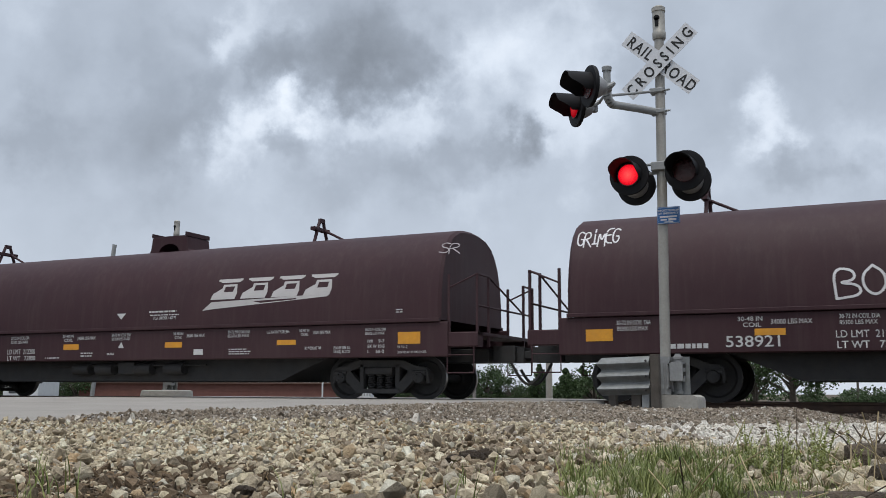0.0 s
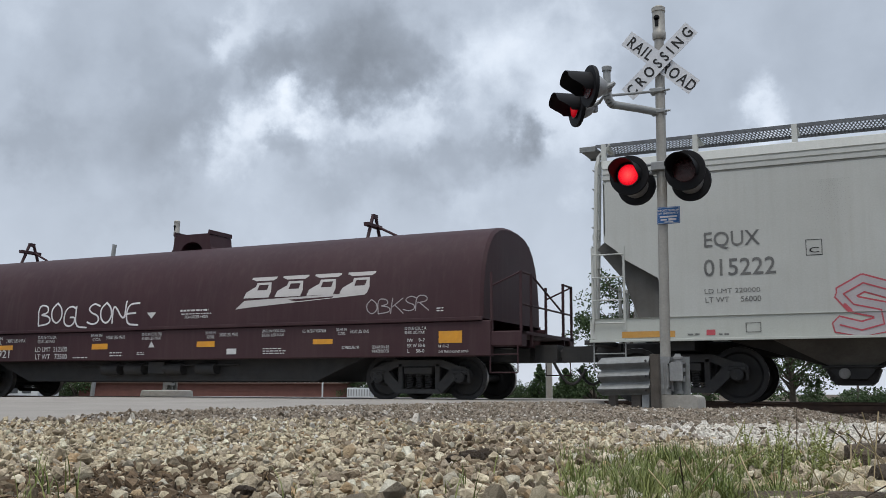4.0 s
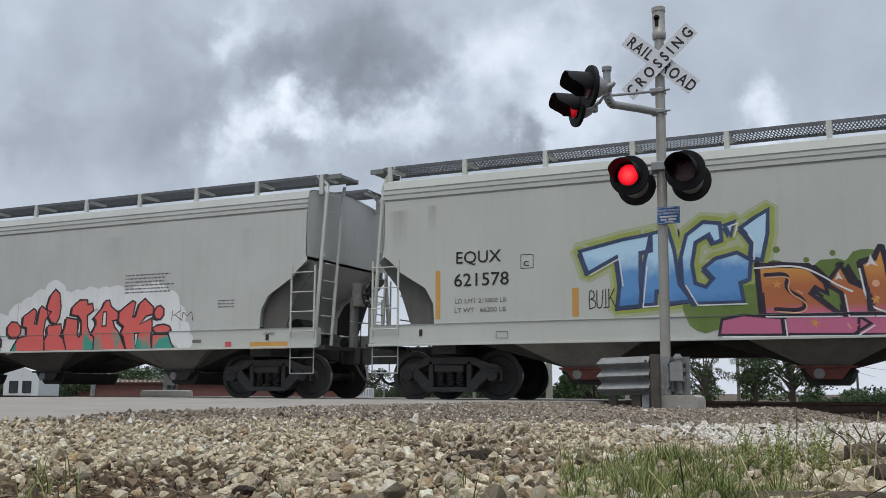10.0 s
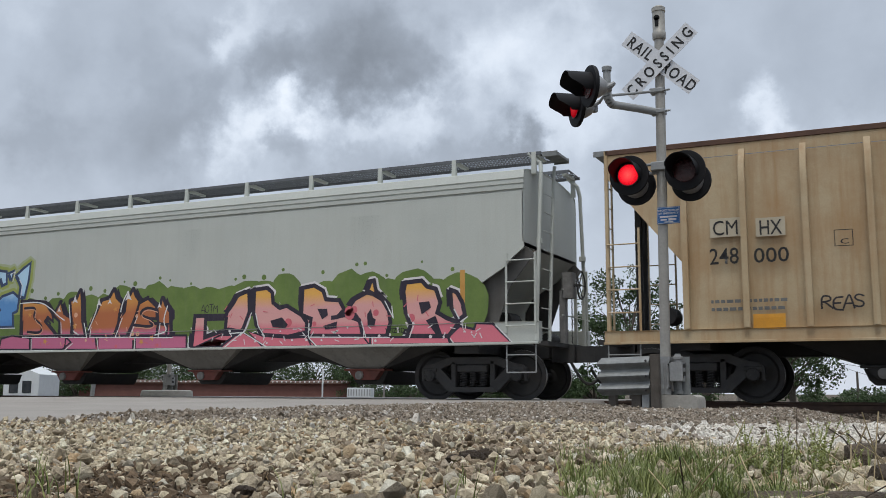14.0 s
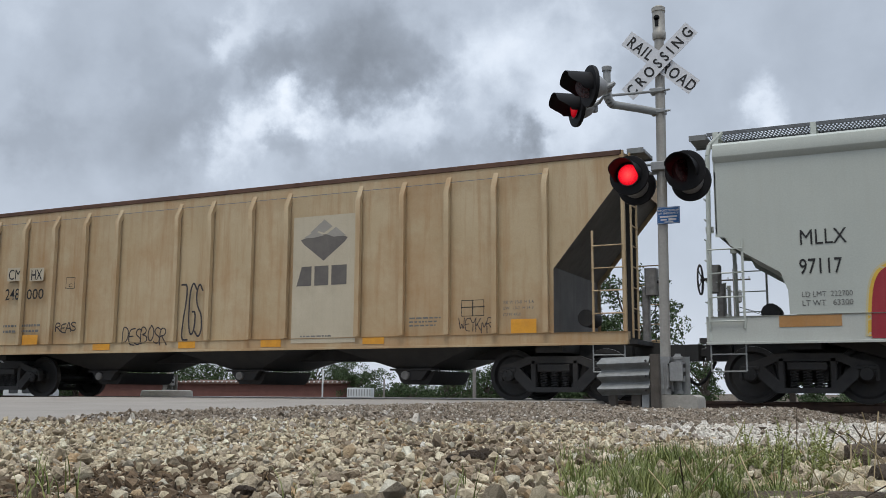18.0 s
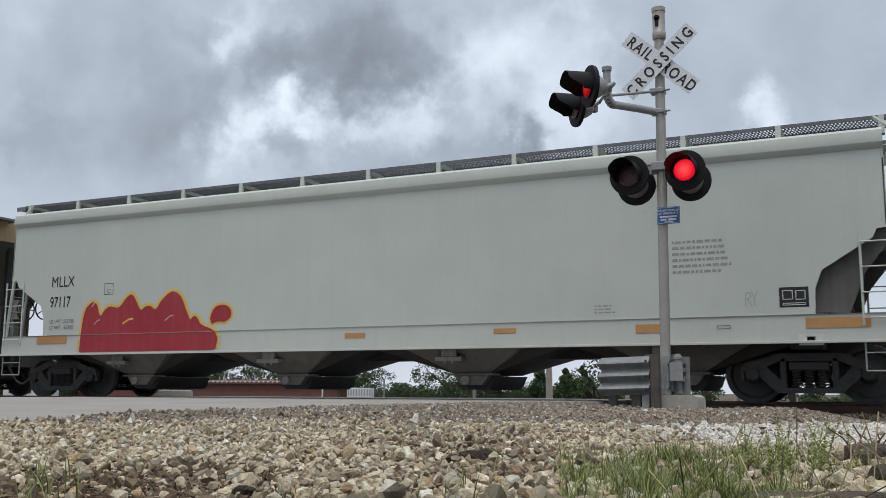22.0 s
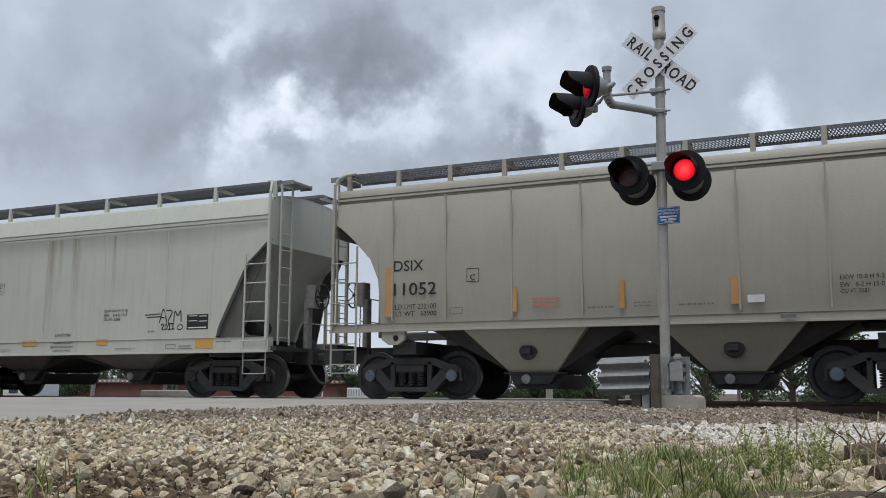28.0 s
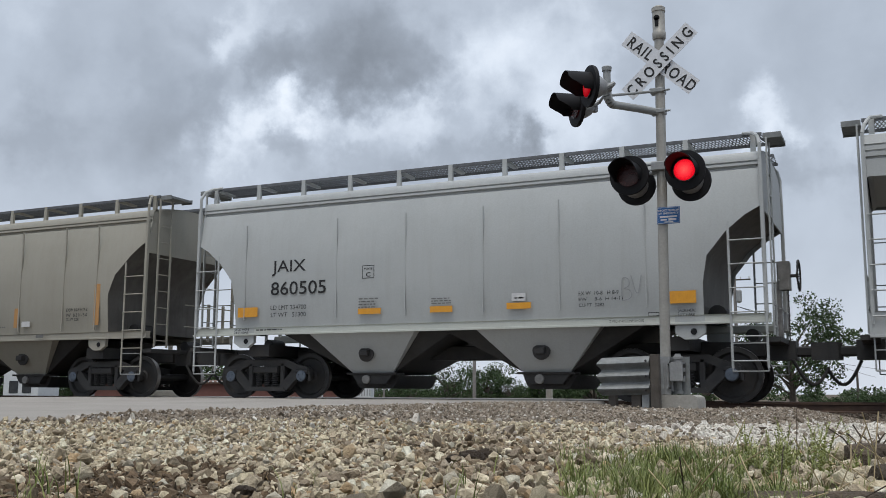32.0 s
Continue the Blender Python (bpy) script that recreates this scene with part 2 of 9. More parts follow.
M = {
    "cap": surface("blue_grey_bearing_cap", (0.09, 0.11, 0.14), (0.15, 0.18, 0.22), 9.0, 0.5, 0.2, bump=0.1),
    "guard": surface("dull_galvanised_beam", (0.19, 0.20, 0.20), (0.28, 0.29, 0.285), 7.0, 0.6, 0.3, bump=0.06, streak=0.3, dirt=(0.09, 0.085, 0.075), dirt_amount=0.3),
    "gate_red": surface("rust_red_gate_paint", (0.16, 0.05, 0.04), (0.22, 0.075, 0.06), 4.0, 0.8, bump=0.2, dirt=GRIME, dirt_amount=0.5),
    "rust_rim": surface("rusty_brown_rim", (0.075, 0.04, 0.028), (0.13, 0.07, 0.045), 3.0, 0.8, bump=0.2),
    # grey darkened for the shade under the car body, with grime streaks over it
    "slope": surface("shaded_grimy_slope_sheet", (0.12, 0.115, 0.105), (0.19, 0.18, 0.165), 1.5, 0.7, bump=0.08, streak=0.35, dirt=GRIME, dirt_amount=0.35),
    "web": surface("dark_web_plate", (0.075, 0.073, 0.068), (0.12, 0.115, 0.107), 1.5, 0.75, bump=0.08, streak=0.35, dirt=GRIME, dirt_amount=0.3),
    # a paler step of the same grey, underbody shade again in its base colour
    "dusty_shaded_bay": surface("shaded_dusty_hopper_bay", (0.19, 0.185, 0.17), (0.27, 0.265, 0.245), 1.5, 0.7, bump=0.08, streak=0.35, dirt=GRIME, dirt_amount=0.3),
    "casting_dull": surface("dull_pale_casting", (0.20, 0.195, 0.185), (0.30, 0.29, 0.275), 9.0, 0.7, bump=0.1, dirt=GRIME, dirt_amount=0.3),
    "black_steel": surface("grimy_steel_and_shade_black", (0.021, 0.021, 0.022), (0.042, 0.041, 0.040), 4.0, 0.7, bump=0.25, dirt=(0.04, 0.032, 0.025), dirt_amount=0.4),
    "wheel": surface("rolled_wheel_steel", (0.021, 0.021, 0.022), (0.042, 0.041, 0.040), 5.0, 0.6, 0.1, bump=0.2, dirt=(0.04, 0.028, 0.02), dirt_amount=0.3),
    "tread": surface("polished_tread_steel", (0.22, 0.21, 0.20), (0.32, 0.31, 0.30), 8.0, 0.35, 0.8, bump=0.05),
    "frame": surface("dusty_truck_casting", (0.030, 0.030, 0.031), (0.056, 0.055, 0.054), 4.0, 0.75, bump=0.3, dirt=(0.06, 0.05, 0.042), dirt_amount=0.35),
    "underframe": surface("shaded_underframe_paint", (0.06, 0.055, 0.05), (0.10, 0.09, 0.08), 2.0, 0.75, bump=0.1, streak=0.3, dirt=GRIME, dirt_amount=0.4),
    "galvanised": surface("galvanised_steel", (0.27, 0.28, 0.28), (0.36, 0.37, 0.37), 9.0, 0.6, 0.2, bump=0.06, dirt=(0.25, 0.23, 0.2), dirt_amount=0.25),
    "grating": surface("grating_steel", (0.10, 0.105, 0.112), (0.16, 0.166, 0.175), 9.0, 0.6, 0.3, bump=0.05),
    "mast": surface("aluminium_paint", (0.325, 0.31, 0.28), (0.41, 0.395, 0.36), 5.0, 0.5, 0.3, bump=0.06, streak=0.3, dirt=(0.25, 0.22, 0.18), dirt_amount=0.2),
    "black_paint": surface("matt_black_paint", (0.007, 0.007, 0.008), (0.013, 0.013, 0.015), 6.0, 0.65, bump=0.05, spec=0.2),
    "sign": surface("retroreflective_white", (0.62, 0.63, 0.66), (0.68, 0.69, 0.71), 4.0, 0.5, bump=0.0, streak=0.15, dirt=(0.4, 0.38, 0.35)),
    "letter": surface("black_lettering", (0.012, 0.012, 0.013), (0.02, 0.02, 0.02), 6.0, 0.6, bump=0.0),
    "faded": surface("faded_dark_lettering", (0.10, 0.10, 0.10), (0.18, 0.18, 0.17), 6.0, 0.6, bump=0.0),
    "faint": surface("worn_grey_lettering", (0.22, 0.23, 0.22), (0.29, 0.3, 0.28), 6.0, 0.6, bump=0.0),
    "white_letter": surface("white_lettering", (0.5, 0.5, 0.5), (0.62, 0.62, 0.61), 6.0, 0.6, bump=0.0),
    "logo_grey": surface("faded_grey_logo", (0.46, 0.44, 0.43), (0.52, 0.5, 0.49), 3.0, 0.6, bump=0.0),
    "orange": surface("orange_reflector", (0.62, 0.27, 0.02), (0.72, 0.34, 0.03), 7.0, 0.45, bump=0.0, dirt=(0.4, 0.2, 0.06), dirt_amount=0.3),
    "concrete": surface("worn_concrete", (0.33, 0.32, 0.29), (0.44, 0.42, 0.38), 5.0, 0.85, bump=0.3, dirt=(0.2, 0.18, 0.15), dirt_amount=0.4),
    "rail": surface("rusty_rail", (0.05, 0.03, 0.022), (0.09, 0.055, 0.038), 6.0, 0.7, 0.2, bump=0.2),
    "tie": surface("creosoted_timber", (0.04, 0.034, 0.028), (0.08, 0.07, 0.058), 5.0, 0.9, bump=0.4),
    "timber": surface("weathered_timber", (0.07, 0.06, 0.05), (0.13, 0.115, 0.10), 6.0, 0.9, bump=0.5, streak=0.4, dirt=GRIME),
    "blue_sign": surface("blue_enamel", (0.012, 0.085, 0.26), (0.018, 0.11, 0.31), 5.0, 0.4, bump=0.0),
    "brick_red": surface("red_brick", (0.15, 0.068, 0.054), (0.20, 0.09, 0.072), 1.2, 0.85, bump=0.2),
    "tree_leaf": surface("leaf_green", (0.028, 0.055, 0.018), (0.055, 0.095, 0.03), 2.0, 0.7, bump=0.0, island=0.45),
    "bark": surface("grey_bark", (0.06, 0.05, 0.04), (0.10, 0.085, 0.07), 6.0, 0.9, bump=0.6),
    "white_wall": surface("white_siding", (0.6, 0.62, 0.63), (0.68, 0.7, 0.7), 2.0, 0.7, bump=0.05),
}


# ---- mesh building ----
class Geo:
    """Gathers vertices and faces, and makes one mesh of them."""

    def __init__(self):
        self.v, self.f, self.tone = [], [], []

    def add(self, verts, faces):
        n = len(self.v)
        self.v += [tuple(p) for p in verts]
        self.f += [tuple(n + i for i in f) for f in faces]

    def box(self, x0, x1, y0, y1, z0, z1, m=None):
        p = [(x, y, z) for x in (x0, x1) for y in (y0, y1) for z in (z0, z1)]
        if m:
            p = [m @ Vector(q) for q in p]
        self.add(p, [(0, 1, 3, 2), (4, 6, 7, 5), (0, 4, 5, 1), (2, 3, 7, 6), (0, 2, 6, 4), (1, 5, 7, 3)])

    def bar(self, x0, x1, y0, y1, z0, z1, b=0.01, axis=0):
        """A box with its long edges chamfered by b; axis: the way along which it runs."""
        lim = [(x0, x1), (y0, y1), (z0, z1)]
        a, c = [i for i in range(3) if i != axis]
        (a0, a1), (c0, c1) = lim[a], lim[c]
        ring = [(a0 + b, c0), (a1 - b, c0), (a1, c0 + b), (a1, c1 - b), (a1 - b, c1), (a0 + b, c1), (a0, c1 - b), (a0, c0 + b)]
        pts = []
        for e in lim[axis]:
            for u, w in ring:
                q = [0, 0, 0]
                q[axis], q[a], q[c] = e, u, w
                pts.append(q)
        fs = [(i, (i + 1) % 8, 8 + (i + 1) % 8, 8 + i) for i in range(8)]
        self.add(pts, fs + [tuple(range(7, -1, -1)), tuple(range(8, 16))])

    def rod(self, p, q, r, seg=8, r2=None):
        p, q = Vector(p), Vector(q)
        d = (q - p).normalized()
        a = d.orthogonal().normalized()
        b = d.cross(a)
        r2 = r if r2 is None else r2
        pts = [p + (a * math.cos(t) + b * math.sin(t)) * r for t in [2 * math.pi * i / seg for i in range(seg)]]
        pts += [q + (a * math.cos(t) + b * math.sin(t)) * r2 for t in [2 * math.pi * i / seg for i in range(seg)]]
        self.add(pts, [(i, (i + 1) % seg, seg + (i + 1) % seg, seg + i) for i in range(seg)] + [tuple(range(seg - 1, -1, -1)), tuple(range(seg, 2 * seg))])

    def path(self, pts, r, seg=6):
        for a, b in zip(pts, pts[1:]):
            self.rod(a, b, r, seg)

    def turned(self, profile, centre, axis=1, seg=24, wobble=None):
        """A solid of revolution: profile of (distance along the axis, radius)."""
        a, b = [i for i in range(3) if i != axis]
        pts = []
        for h, r in profile:
            for i in range(seg):
                t = 2 * math.pi * i / seg
                q = list(centre)
                q[axis] += h
                q[a] += r * math.cos(t)
                q[b] += r * math.sin(t)
                pts.append(q)
        fs = []
        for k in range(len(profile) - 1):
            for i in range(seg):
                j = (i + 1) % seg
                fs.append((k * seg + i, k * seg + j, (k + 1) * seg + j, (k + 1) * seg + i))
        fs += [tuple(range(seg - 1, -1, -1)), tuple((len(profile) - 1) * seg + i for i in range(seg))]
        self.add(pts, fs)

    def prism(self, ring, d0, d1, axis=1):
        """A flat outline (u, w in the two other axes) given depth from d0 to d1 along axis."""
        a, c = [i for i in range(3) if i != axis]
        pts = []
        for d in (d0, d1):
            for u, w in ring:
                q = [0, 0, 0]
                q[axis], q[a], q[c] = d, u, w
                pts.append(q)
        n = len(ring)
        self.add(pts, [(i, (i + 1) % n, n + (i + 1) % n, n + i) for i in range(n)] + [tuple(range(n - 1, -1, -1)), tuple(range(n, 2 * n))])

    def grid(self, rows):
        """A skin over rows of points, all of one length."""
        n, m = len(rows), len(rows[0])
        self.add([p for r in rows for p in r], [(i * m + j, i * m + j + 1, (i + 1) * m + j + 1, (i + 1) * m + j) for i in range(n - 1) for j in range(m - 1)])

    def mesh(self, name, material, smooth=True, angle=35):
        me = bpy.data.meshes.new(name)
        me.from_pydata(self.v, [], self.f)
        bm = bmesh.new()
        bm.from_mesh(me)
        bmesh.ops.recalc_face_normals(bm, faces=bm.faces)
        bm.to_mesh(me)
        bm.free()
        if smooth:
            me.polygons.foreach_set("use_smooth", [True] * len(me.polygons))
            me.set_sharp_from_angle(angle=radians(angle))
        if material:
            me.materials.append(material)
        return me


def part(name, geo, material, parent=None, label="", smooth=True):
    """Links a Geo, or a mesh that exists already, as one object under a thing or a part."""
    me = geo.mesh(name, material, smooth) if isinstance(geo, Geo) else geo
    ob = new(name, me)
    if parent:
        ob.parent = parent
    return tagged(ob, label)


def thing(name, label, category, m=None, group="", kind=""):
    ob = new(name)
    ob.empty_display_size = 0.2
    if m:
        ob.matrix_basis = m
    return tagged(ob, label, category, group, kind)


def letters(body, size, bold=0.0, align="LEFT", spacing=1.0, shear=0.0):
    """A flat mesh of words in the built-in font, in the x-z plane, facing -y; size is the height of a capital."""
    cu = bpy.data.curves.new("words", "FONT")
    cu.body, cu.size, cu.offset, cu.align_x, cu.space_character, cu.shear = body, size / 0.72, bold, align, spacing, shear
    cu.resolution_u = 3
    ob = bpy.data.objects.new("words", cu)
    me = bpy.data.meshes.new_from_object(ob)
    bpy.data.objects.remove(ob)
    bpy.data.curves.remove(cu)
    me.materials.clear()
    me.transform(Matrix.Rotation(radians(90), 4, "X"))
    return me


# ---- the ground ----
def smooth01(a, b, x):
    t = min(1.0, max(0.0, (x - a) / (b - a)))
    return t * t * (3 - 2 * t)


def ahead(d, a, z=0.0):
    """The place d metres out from the camera's stand and a metres to its right."""
    return Vector((-0.4261 * d + 0.9047 * a, EYE[1] + 0.9047 * d + 0.4261 * a, z))


def road_right(y):
    """The x of the road's edge; the road crosses the track square on."""
    return -4.85 - 0.55 * smooth01(-9.5, -12.5, y) * (1.0 + 0.15 * max(0.0, -12.5 - y)) + 0.12 * noise.noise(Vector((0.0, y * 0.7, 5.0)))


def on_road(x, y):
    """How far inside the road a point lies, in metres; negative off it."""
    return min(road_right(y) - x, x + 17.0)


def seen_from_stand(x, y):
    """How far out from the camera's stand a point lies, and how far to its right."""
    return -0.4261 * x + 0.9047 * (y - EYE[1]), 0.9047 * x + 0.4261 * (y - EYE[1])


def bank_share(x, y):
    """The mound of fine gravel before the signal: 0 off it, 1 on its top."""
    d, _ = seen_from_stand(x, y)
    return smooth01(5.85, 8.2, d + 0.15 * noise.noise(Vector((x * 1.6, y * 1.6, 13.0)))) * smooth01(0.0, -1.2, x)


def ground_z(x, y):
    d, a = seen_from_stand(x, y)
    z = -0.115 + 0.08 * smooth01(-14.4, -9.8, y)
    z -= 0.026 * smooth01(-0.8, 0.3, a) * smooth01(4.2, 5.6, d)
    z += 0.02 * noise.noise(Vector((x * 0.9, y * 0.9, 3.0))) + 0.010 * noise.noise(Vector((x * 3.1, y * 3.1, 7.0)))
    top = -0.048 + 0.05 * smooth01(-2.6, -4.4, x) + 0.014 * noise.noise(Vector((x * 1.1, y * 1.1, 9.0)))
    z += (top - z) * bank_share(x, y)
    low = max(smooth01(-3.4, -1.6, y), smooth01(-1.3, 0.2, x) * smooth01(-9.6, -7.0, y))
    z += (-0.25 - z) * low
    bed = smooth01(-1.2, 0.0, y) * smooth01(4.6, 3.4, y)
    z += 0.05 * bed
    if y > 5:
        z += (-1.75 - z) * smooth01(5.0, 45.0, y)
    return z


def pebbled(name):
    """Bare soil set thick with small broken stone."""
    m = bpy.data.materials.new(name)
    nt = tree_of(m)
    co = node(nt, "ShaderNodeTexCoord").outputs["Object"]
    broad = node(nt, "ShaderNodeTexNoise", i_Vector=co, i_Scale=1.6, i_Detail=7.0, i_Roughness=0.6).outputs["Fac"]
    grain = node(nt, "ShaderNodeTexNoise", i_Vector=co, i_Scale=60.0, i_Detail=4.0, i_Roughness=0.6).outputs["Fac"]
    # brown soil, darkened so its colour carries the shade in gaps between stones
    soil = mix(nt, ramp(nt, broad, [(0.3, 0.0), (0.7, 1.0)]), (0.045, 0.034, 0.025), (0.09, 0.07, 0.052))
    cell = node(nt, "ShaderNodeTexVoronoi", i_Vector=co, i_Scale=34.0)
    tone = node(nt, "ShaderNodeSeparateXYZ", i_Vector=cell.outputs["Color"]).outputs["X"]
    stone = ramp(nt, tone, [(0.0, (0.16, 0.125, 0.09)), (0.35, (0.34, 0.28, 0.2)), (0.7, (0.46, 0.40, 0.30)), (1.0, (0.62, 0.56, 0.44))])
    core = ramp(nt, cell.outputs["Distance"], [(0.36, 1.0), (0.62, 0.0)])
    col = mix(nt, maths(nt, "MULTIPLY", core, ramp(nt, broad, [(0.36, 0.15), (0.6, 0.5)])), soil, stone)
    col = mix(nt, 0.4, col, ramp(nt, grain, [(0.2, 0.5), (0.8, 1.0)]), "MULTIPLY")
    b = node(nt, "ShaderNodeBsdfPrincipled", i_Base_Color=col, i_Roughness=0.95, i_Specular_IOR_Level=0.25)
    h = node(nt, "ShaderNodeBump", i_Height=maths(nt, "ADD", core, maths(nt, "MULTIPLY", grain, 0.4)), i_Strength=0.9, i_Distance=0.012)
    nt.links.new(h.outputs[0], b.inputs["Normal"])
    out = node(nt, "ShaderNodeOutputMaterial")
    nt.links.new(b.outputs[0], out.inputs[0])
    return m


def build_ground():
    xs = sorted(set([-900, -400, -200, -120, -80, -60, -45, -36, -30, -26] + [round(-24 + 0.5 * i, 2) for i in range(26)] + [round(-11 + 0.14 * i, 3) for i in range(115)]
                    + [5.5 + i * 0.7 for i in range(12)] + [15, 18, 24, 32, 45, 70, 120, 300, 900]))
    ys = sorted(set([-300, -120, -60, -35, -25, -20, -18] + [round(-16.6 + 0.14 * i, 3) for i in range(100)] + [-2.2 + 0.25 * i for i in range(40)]
                    + [9, 11, 14, 18, 24, 32, 45, 70, 110, 180, 300, 600, 1500]))
    g = Geo()
    rows = []
    for y in ys:
        row = []
        for x in xs:
            z = ground_z(x, y)
            d = on_road(x, y)
            if y < 20 and d > -0.3:
                z += (-0.13 - z) * smooth01(-0.25, 0.1, d)
            row.append((x, y, z))
        rows.append(row)
    g.grid(rows)
    m = pebbled("gravelly_dirt")
    ob = part("ground", g, m)
    return tagged(ob, "pale gravelly dirt ground beside the crossing", "ground", kind="structure")


ground = build_ground()


def build_road():
    g = Geo()
    ys = [-22.0 + 0.4 * i for i in range(190)]
    rows = []
    for y in ys:
        right = road_right(y)
        left = -17.0
        z = 0.0 if y > -4.0 else -0.0075 * (-4.0 - y)
        if y > 5:
            z = -1.7 * smooth01(5.0, 45.0, y)
        row = [(left + (right - left) * i / 24, y, z + 0.006 * noise.noise(Vector((left + (right - left) * i / 24, y, 0)) * 0.4)) for i in range(25)]
        row = [(left, y, z - 0.3)] + row + [(right + 0.12 + 0.05 * noise.noise(Vector((y * 1.3, 0, 0))), y, z - 0.14)]
        rows.append(row)
    g.grid(rows)
    m = surface("sun_bleached_asphalt", (0.275, 0.25, 0.222), (0.345, 0.318, 0.285), 1.1, 0.9, bump=0.35, fine=140.0, dirt=(0.2, 0.18, 0.155), dirt_amount=0.35)
    return tagged(part("road", g, m), "pale worn asphalt road over the track", "road", kind="structure")


build_road()


def build_track():
    track = thing("railway_track", "rusty steel rails on dark timber ties in ballast", "railway track", kind="structure")
    for y in (0.87, 2.38):
        g = Geo()
        prof = [(-0.07, -0.17), (0.07, -0.17), (0.07, -0.155), (0.012, -0.13), (0.012, -0.045), (0.036, -0.035), (0.036, -0.004), (0.03, 0.0), (-0.03, 0.0), (-0.036, -0.004), (-0.036, -0.035), (-0.012, -0.045), (-0.012, -0.13), (-0.07, -0.155)]
        g.prism([(y + a, b) for a, b in prof], -160.0, 120.0, axis=0)
        part("rail", g, M["rail"], track)
    tie = Geo()
    tie.bar(-0.11, 0.11, 0.35, 2.9, -0.34, -0.172, 0.012, axis=1)
    tie = tie.mesh("tie", M["tie"])
    for i in range(80):
        ob = part("tie", tie, None, track)
        ob.location.x = -4.2 + i * 0.5 + random.uniform(-0.03, 0.03)


build_track()


# ---- the train ----
def wheelset_mesh(radius):
    g = Geo()
    for side in (-1, 1):
        y = side * 0.755
        prof = [(-0.075, 0.10), (-0.06, 0.14), (-0.03, 0.16), (-0.015, radius - 0.10), (-0.055, radius - 0.07), (-0.065, radius - 0.055), (-0.065, radius - 0.012), (-0.055, radius), (0.055, radius + 0.003), (0.062, radius + 0.025), (0.08, radius + 0.022), (0.085, radius - 0.06), (0.03, radius - 0.10), (0.03, 0.16), (0.06, 0.12)]
        g.turned([(h * -side * -1 if side < 0 else -h, r) for h, r in prof], (0, y, 0), 1, 40)
        g.turned([(0, 0.085), (side * 0.28, 0.085), (side * 0.29, 0.115), (side * 0.40, 0.115), (side * 0.42, 0.10), (side * 0.425, 0.05)], (0, side * 0.76, 0), 1, 20)
        for k in range(3):
            a = k * 2.094
            g.rod((0.06 * math.cos(a), side * 1.17, 0.06 * math.sin(a)), (0.06 * math.cos(a), side * 1.205, 0.06 * math.sin(a)), 0.018, 6)
    g.rod((0, -0.7, 0), (0, 0.7, 0), 0.08, 12)
    me = g.mesh("wheelset", M["wheel"])
    me.materials.append(M["tread"])
    for p in me.polygons:
        c = p.center
        if math.hypot(c.x, c.z) > radius - 0.009 and 0.65 < abs(c.y) < 0.9:
            p.material_index = 1
    return me


WHEELSET = {r: wheelset_mesh(r) for r in (0.457, 0.42)}
CAPPED = WHEELSET[0.457].copy()
CAPPED.materials.append(M["cap"])
for _p in CAPPED.polygons:
    if abs(_p.center.y) > 1.12:
        _p.material_index = 2


def side_frame_mesh():
    g = Geo()
    top = [(-1.08, 0.50), (-1.06, 0.60), (-0.98, 0.66), (-0.82, 0.68), (-0.50, 0.80), (0.50, 0.80), (0.82, 0.68), (0.98, 0.66), (1.06, 0.60), (1.08, 0.50), (0.74, 0.50), (0.72, 0.56), (0.46, 0.67), (-0.46, 0.67), (-0.72, 0.56), (-0.74, 0.50)]
    g.prism(top, -0.07, 0.07)
    for s in (-1, 1):
        g.prism([(s * 0.76, 0.56), (s * 0.66, 0.58), (s * 0.36, 0.28), (s * 0.40, 0.15), (s * 0.52, 0.17), (s * 0.80, 0.44)], -0.075, 0.075)
        g.bar(s * 0.40 - 0.05, s * 0.40 + 0.05, -0.07, 0.07, 0.2, 0.72, 0.015, axis=2)
        g.bar(s * 0.89 - 0.14, s * 0.89 + 0.14, -0.10, 0.06, 0.52, 0.60, 0.02)
        g.bar(s * 0.73 - 0.03, s * 0.73 + 0.03, -0.05, 0.05, 0.36, 0.52, 0.01, axis=2)
        g.bar(s * 1.05 - 0.03, s * 1.05 + 0.03, -0.05, 0.05, 0.36, 0.54, 0.01, axis=2)
    g.prism([(-0.50, 0.15), (0.50, 0.15), (0.44, 0.24), (-0.44, 0.24)], -0.10, 0.10)
    g.bar(-0.3, 0.3, -0.11, 0.03, 0.52, 0.66, 0.02)
    return g.mesh("side_frame", M["frame"])


def spring_mesh():
    g = Geo()
    n = 44
    pts = [Vector((0.062 * math.cos(i * 0.9), 0.062 * math.sin(i * 0.9), 0.24 + 0.28 * i / (n - 1))) for i in range(n)]
    g.path(pts, 0.014, 5)
    return g.mesh("spring", M["frame"])


SIDE_FRAME, SPRING = side_frame_mesh(), spring_mesh()
TRUCK_BOLSTER = Geo()
TRUCK_BOLSTER.prism([(-1.05, 0.52), (-0.5, 0.34), (0.5, 0.34), (1.05, 0.52), (1.05, 0.66), (0.4, 0.72), (-0.4, 0.72), (-1.05, 0.66)], -0.2, 0.2, axis=0)
TRUCK_BOLSTER.rod((0, 0, 0.7), (0, 0, 0.8), 0.2, 16)
for _s in (-1, 1):
    TRUCK_BOLSTER.bar(_s * 0.62 - 0.05, _s * 0.62 + 0.05, -0.7, 0.7, 0.3, 0.42, 0.01, axis=1)
    for _y in (-0.76, 0.76):
        TRUCK_BOLSTER.prism([(_s * 0.40, 0.22), (_s * 0.43, 0.22), (_s * 0.43, 0.56), (_s * 0.40, 0.56)], _y - 0.06, _y + 0.06)
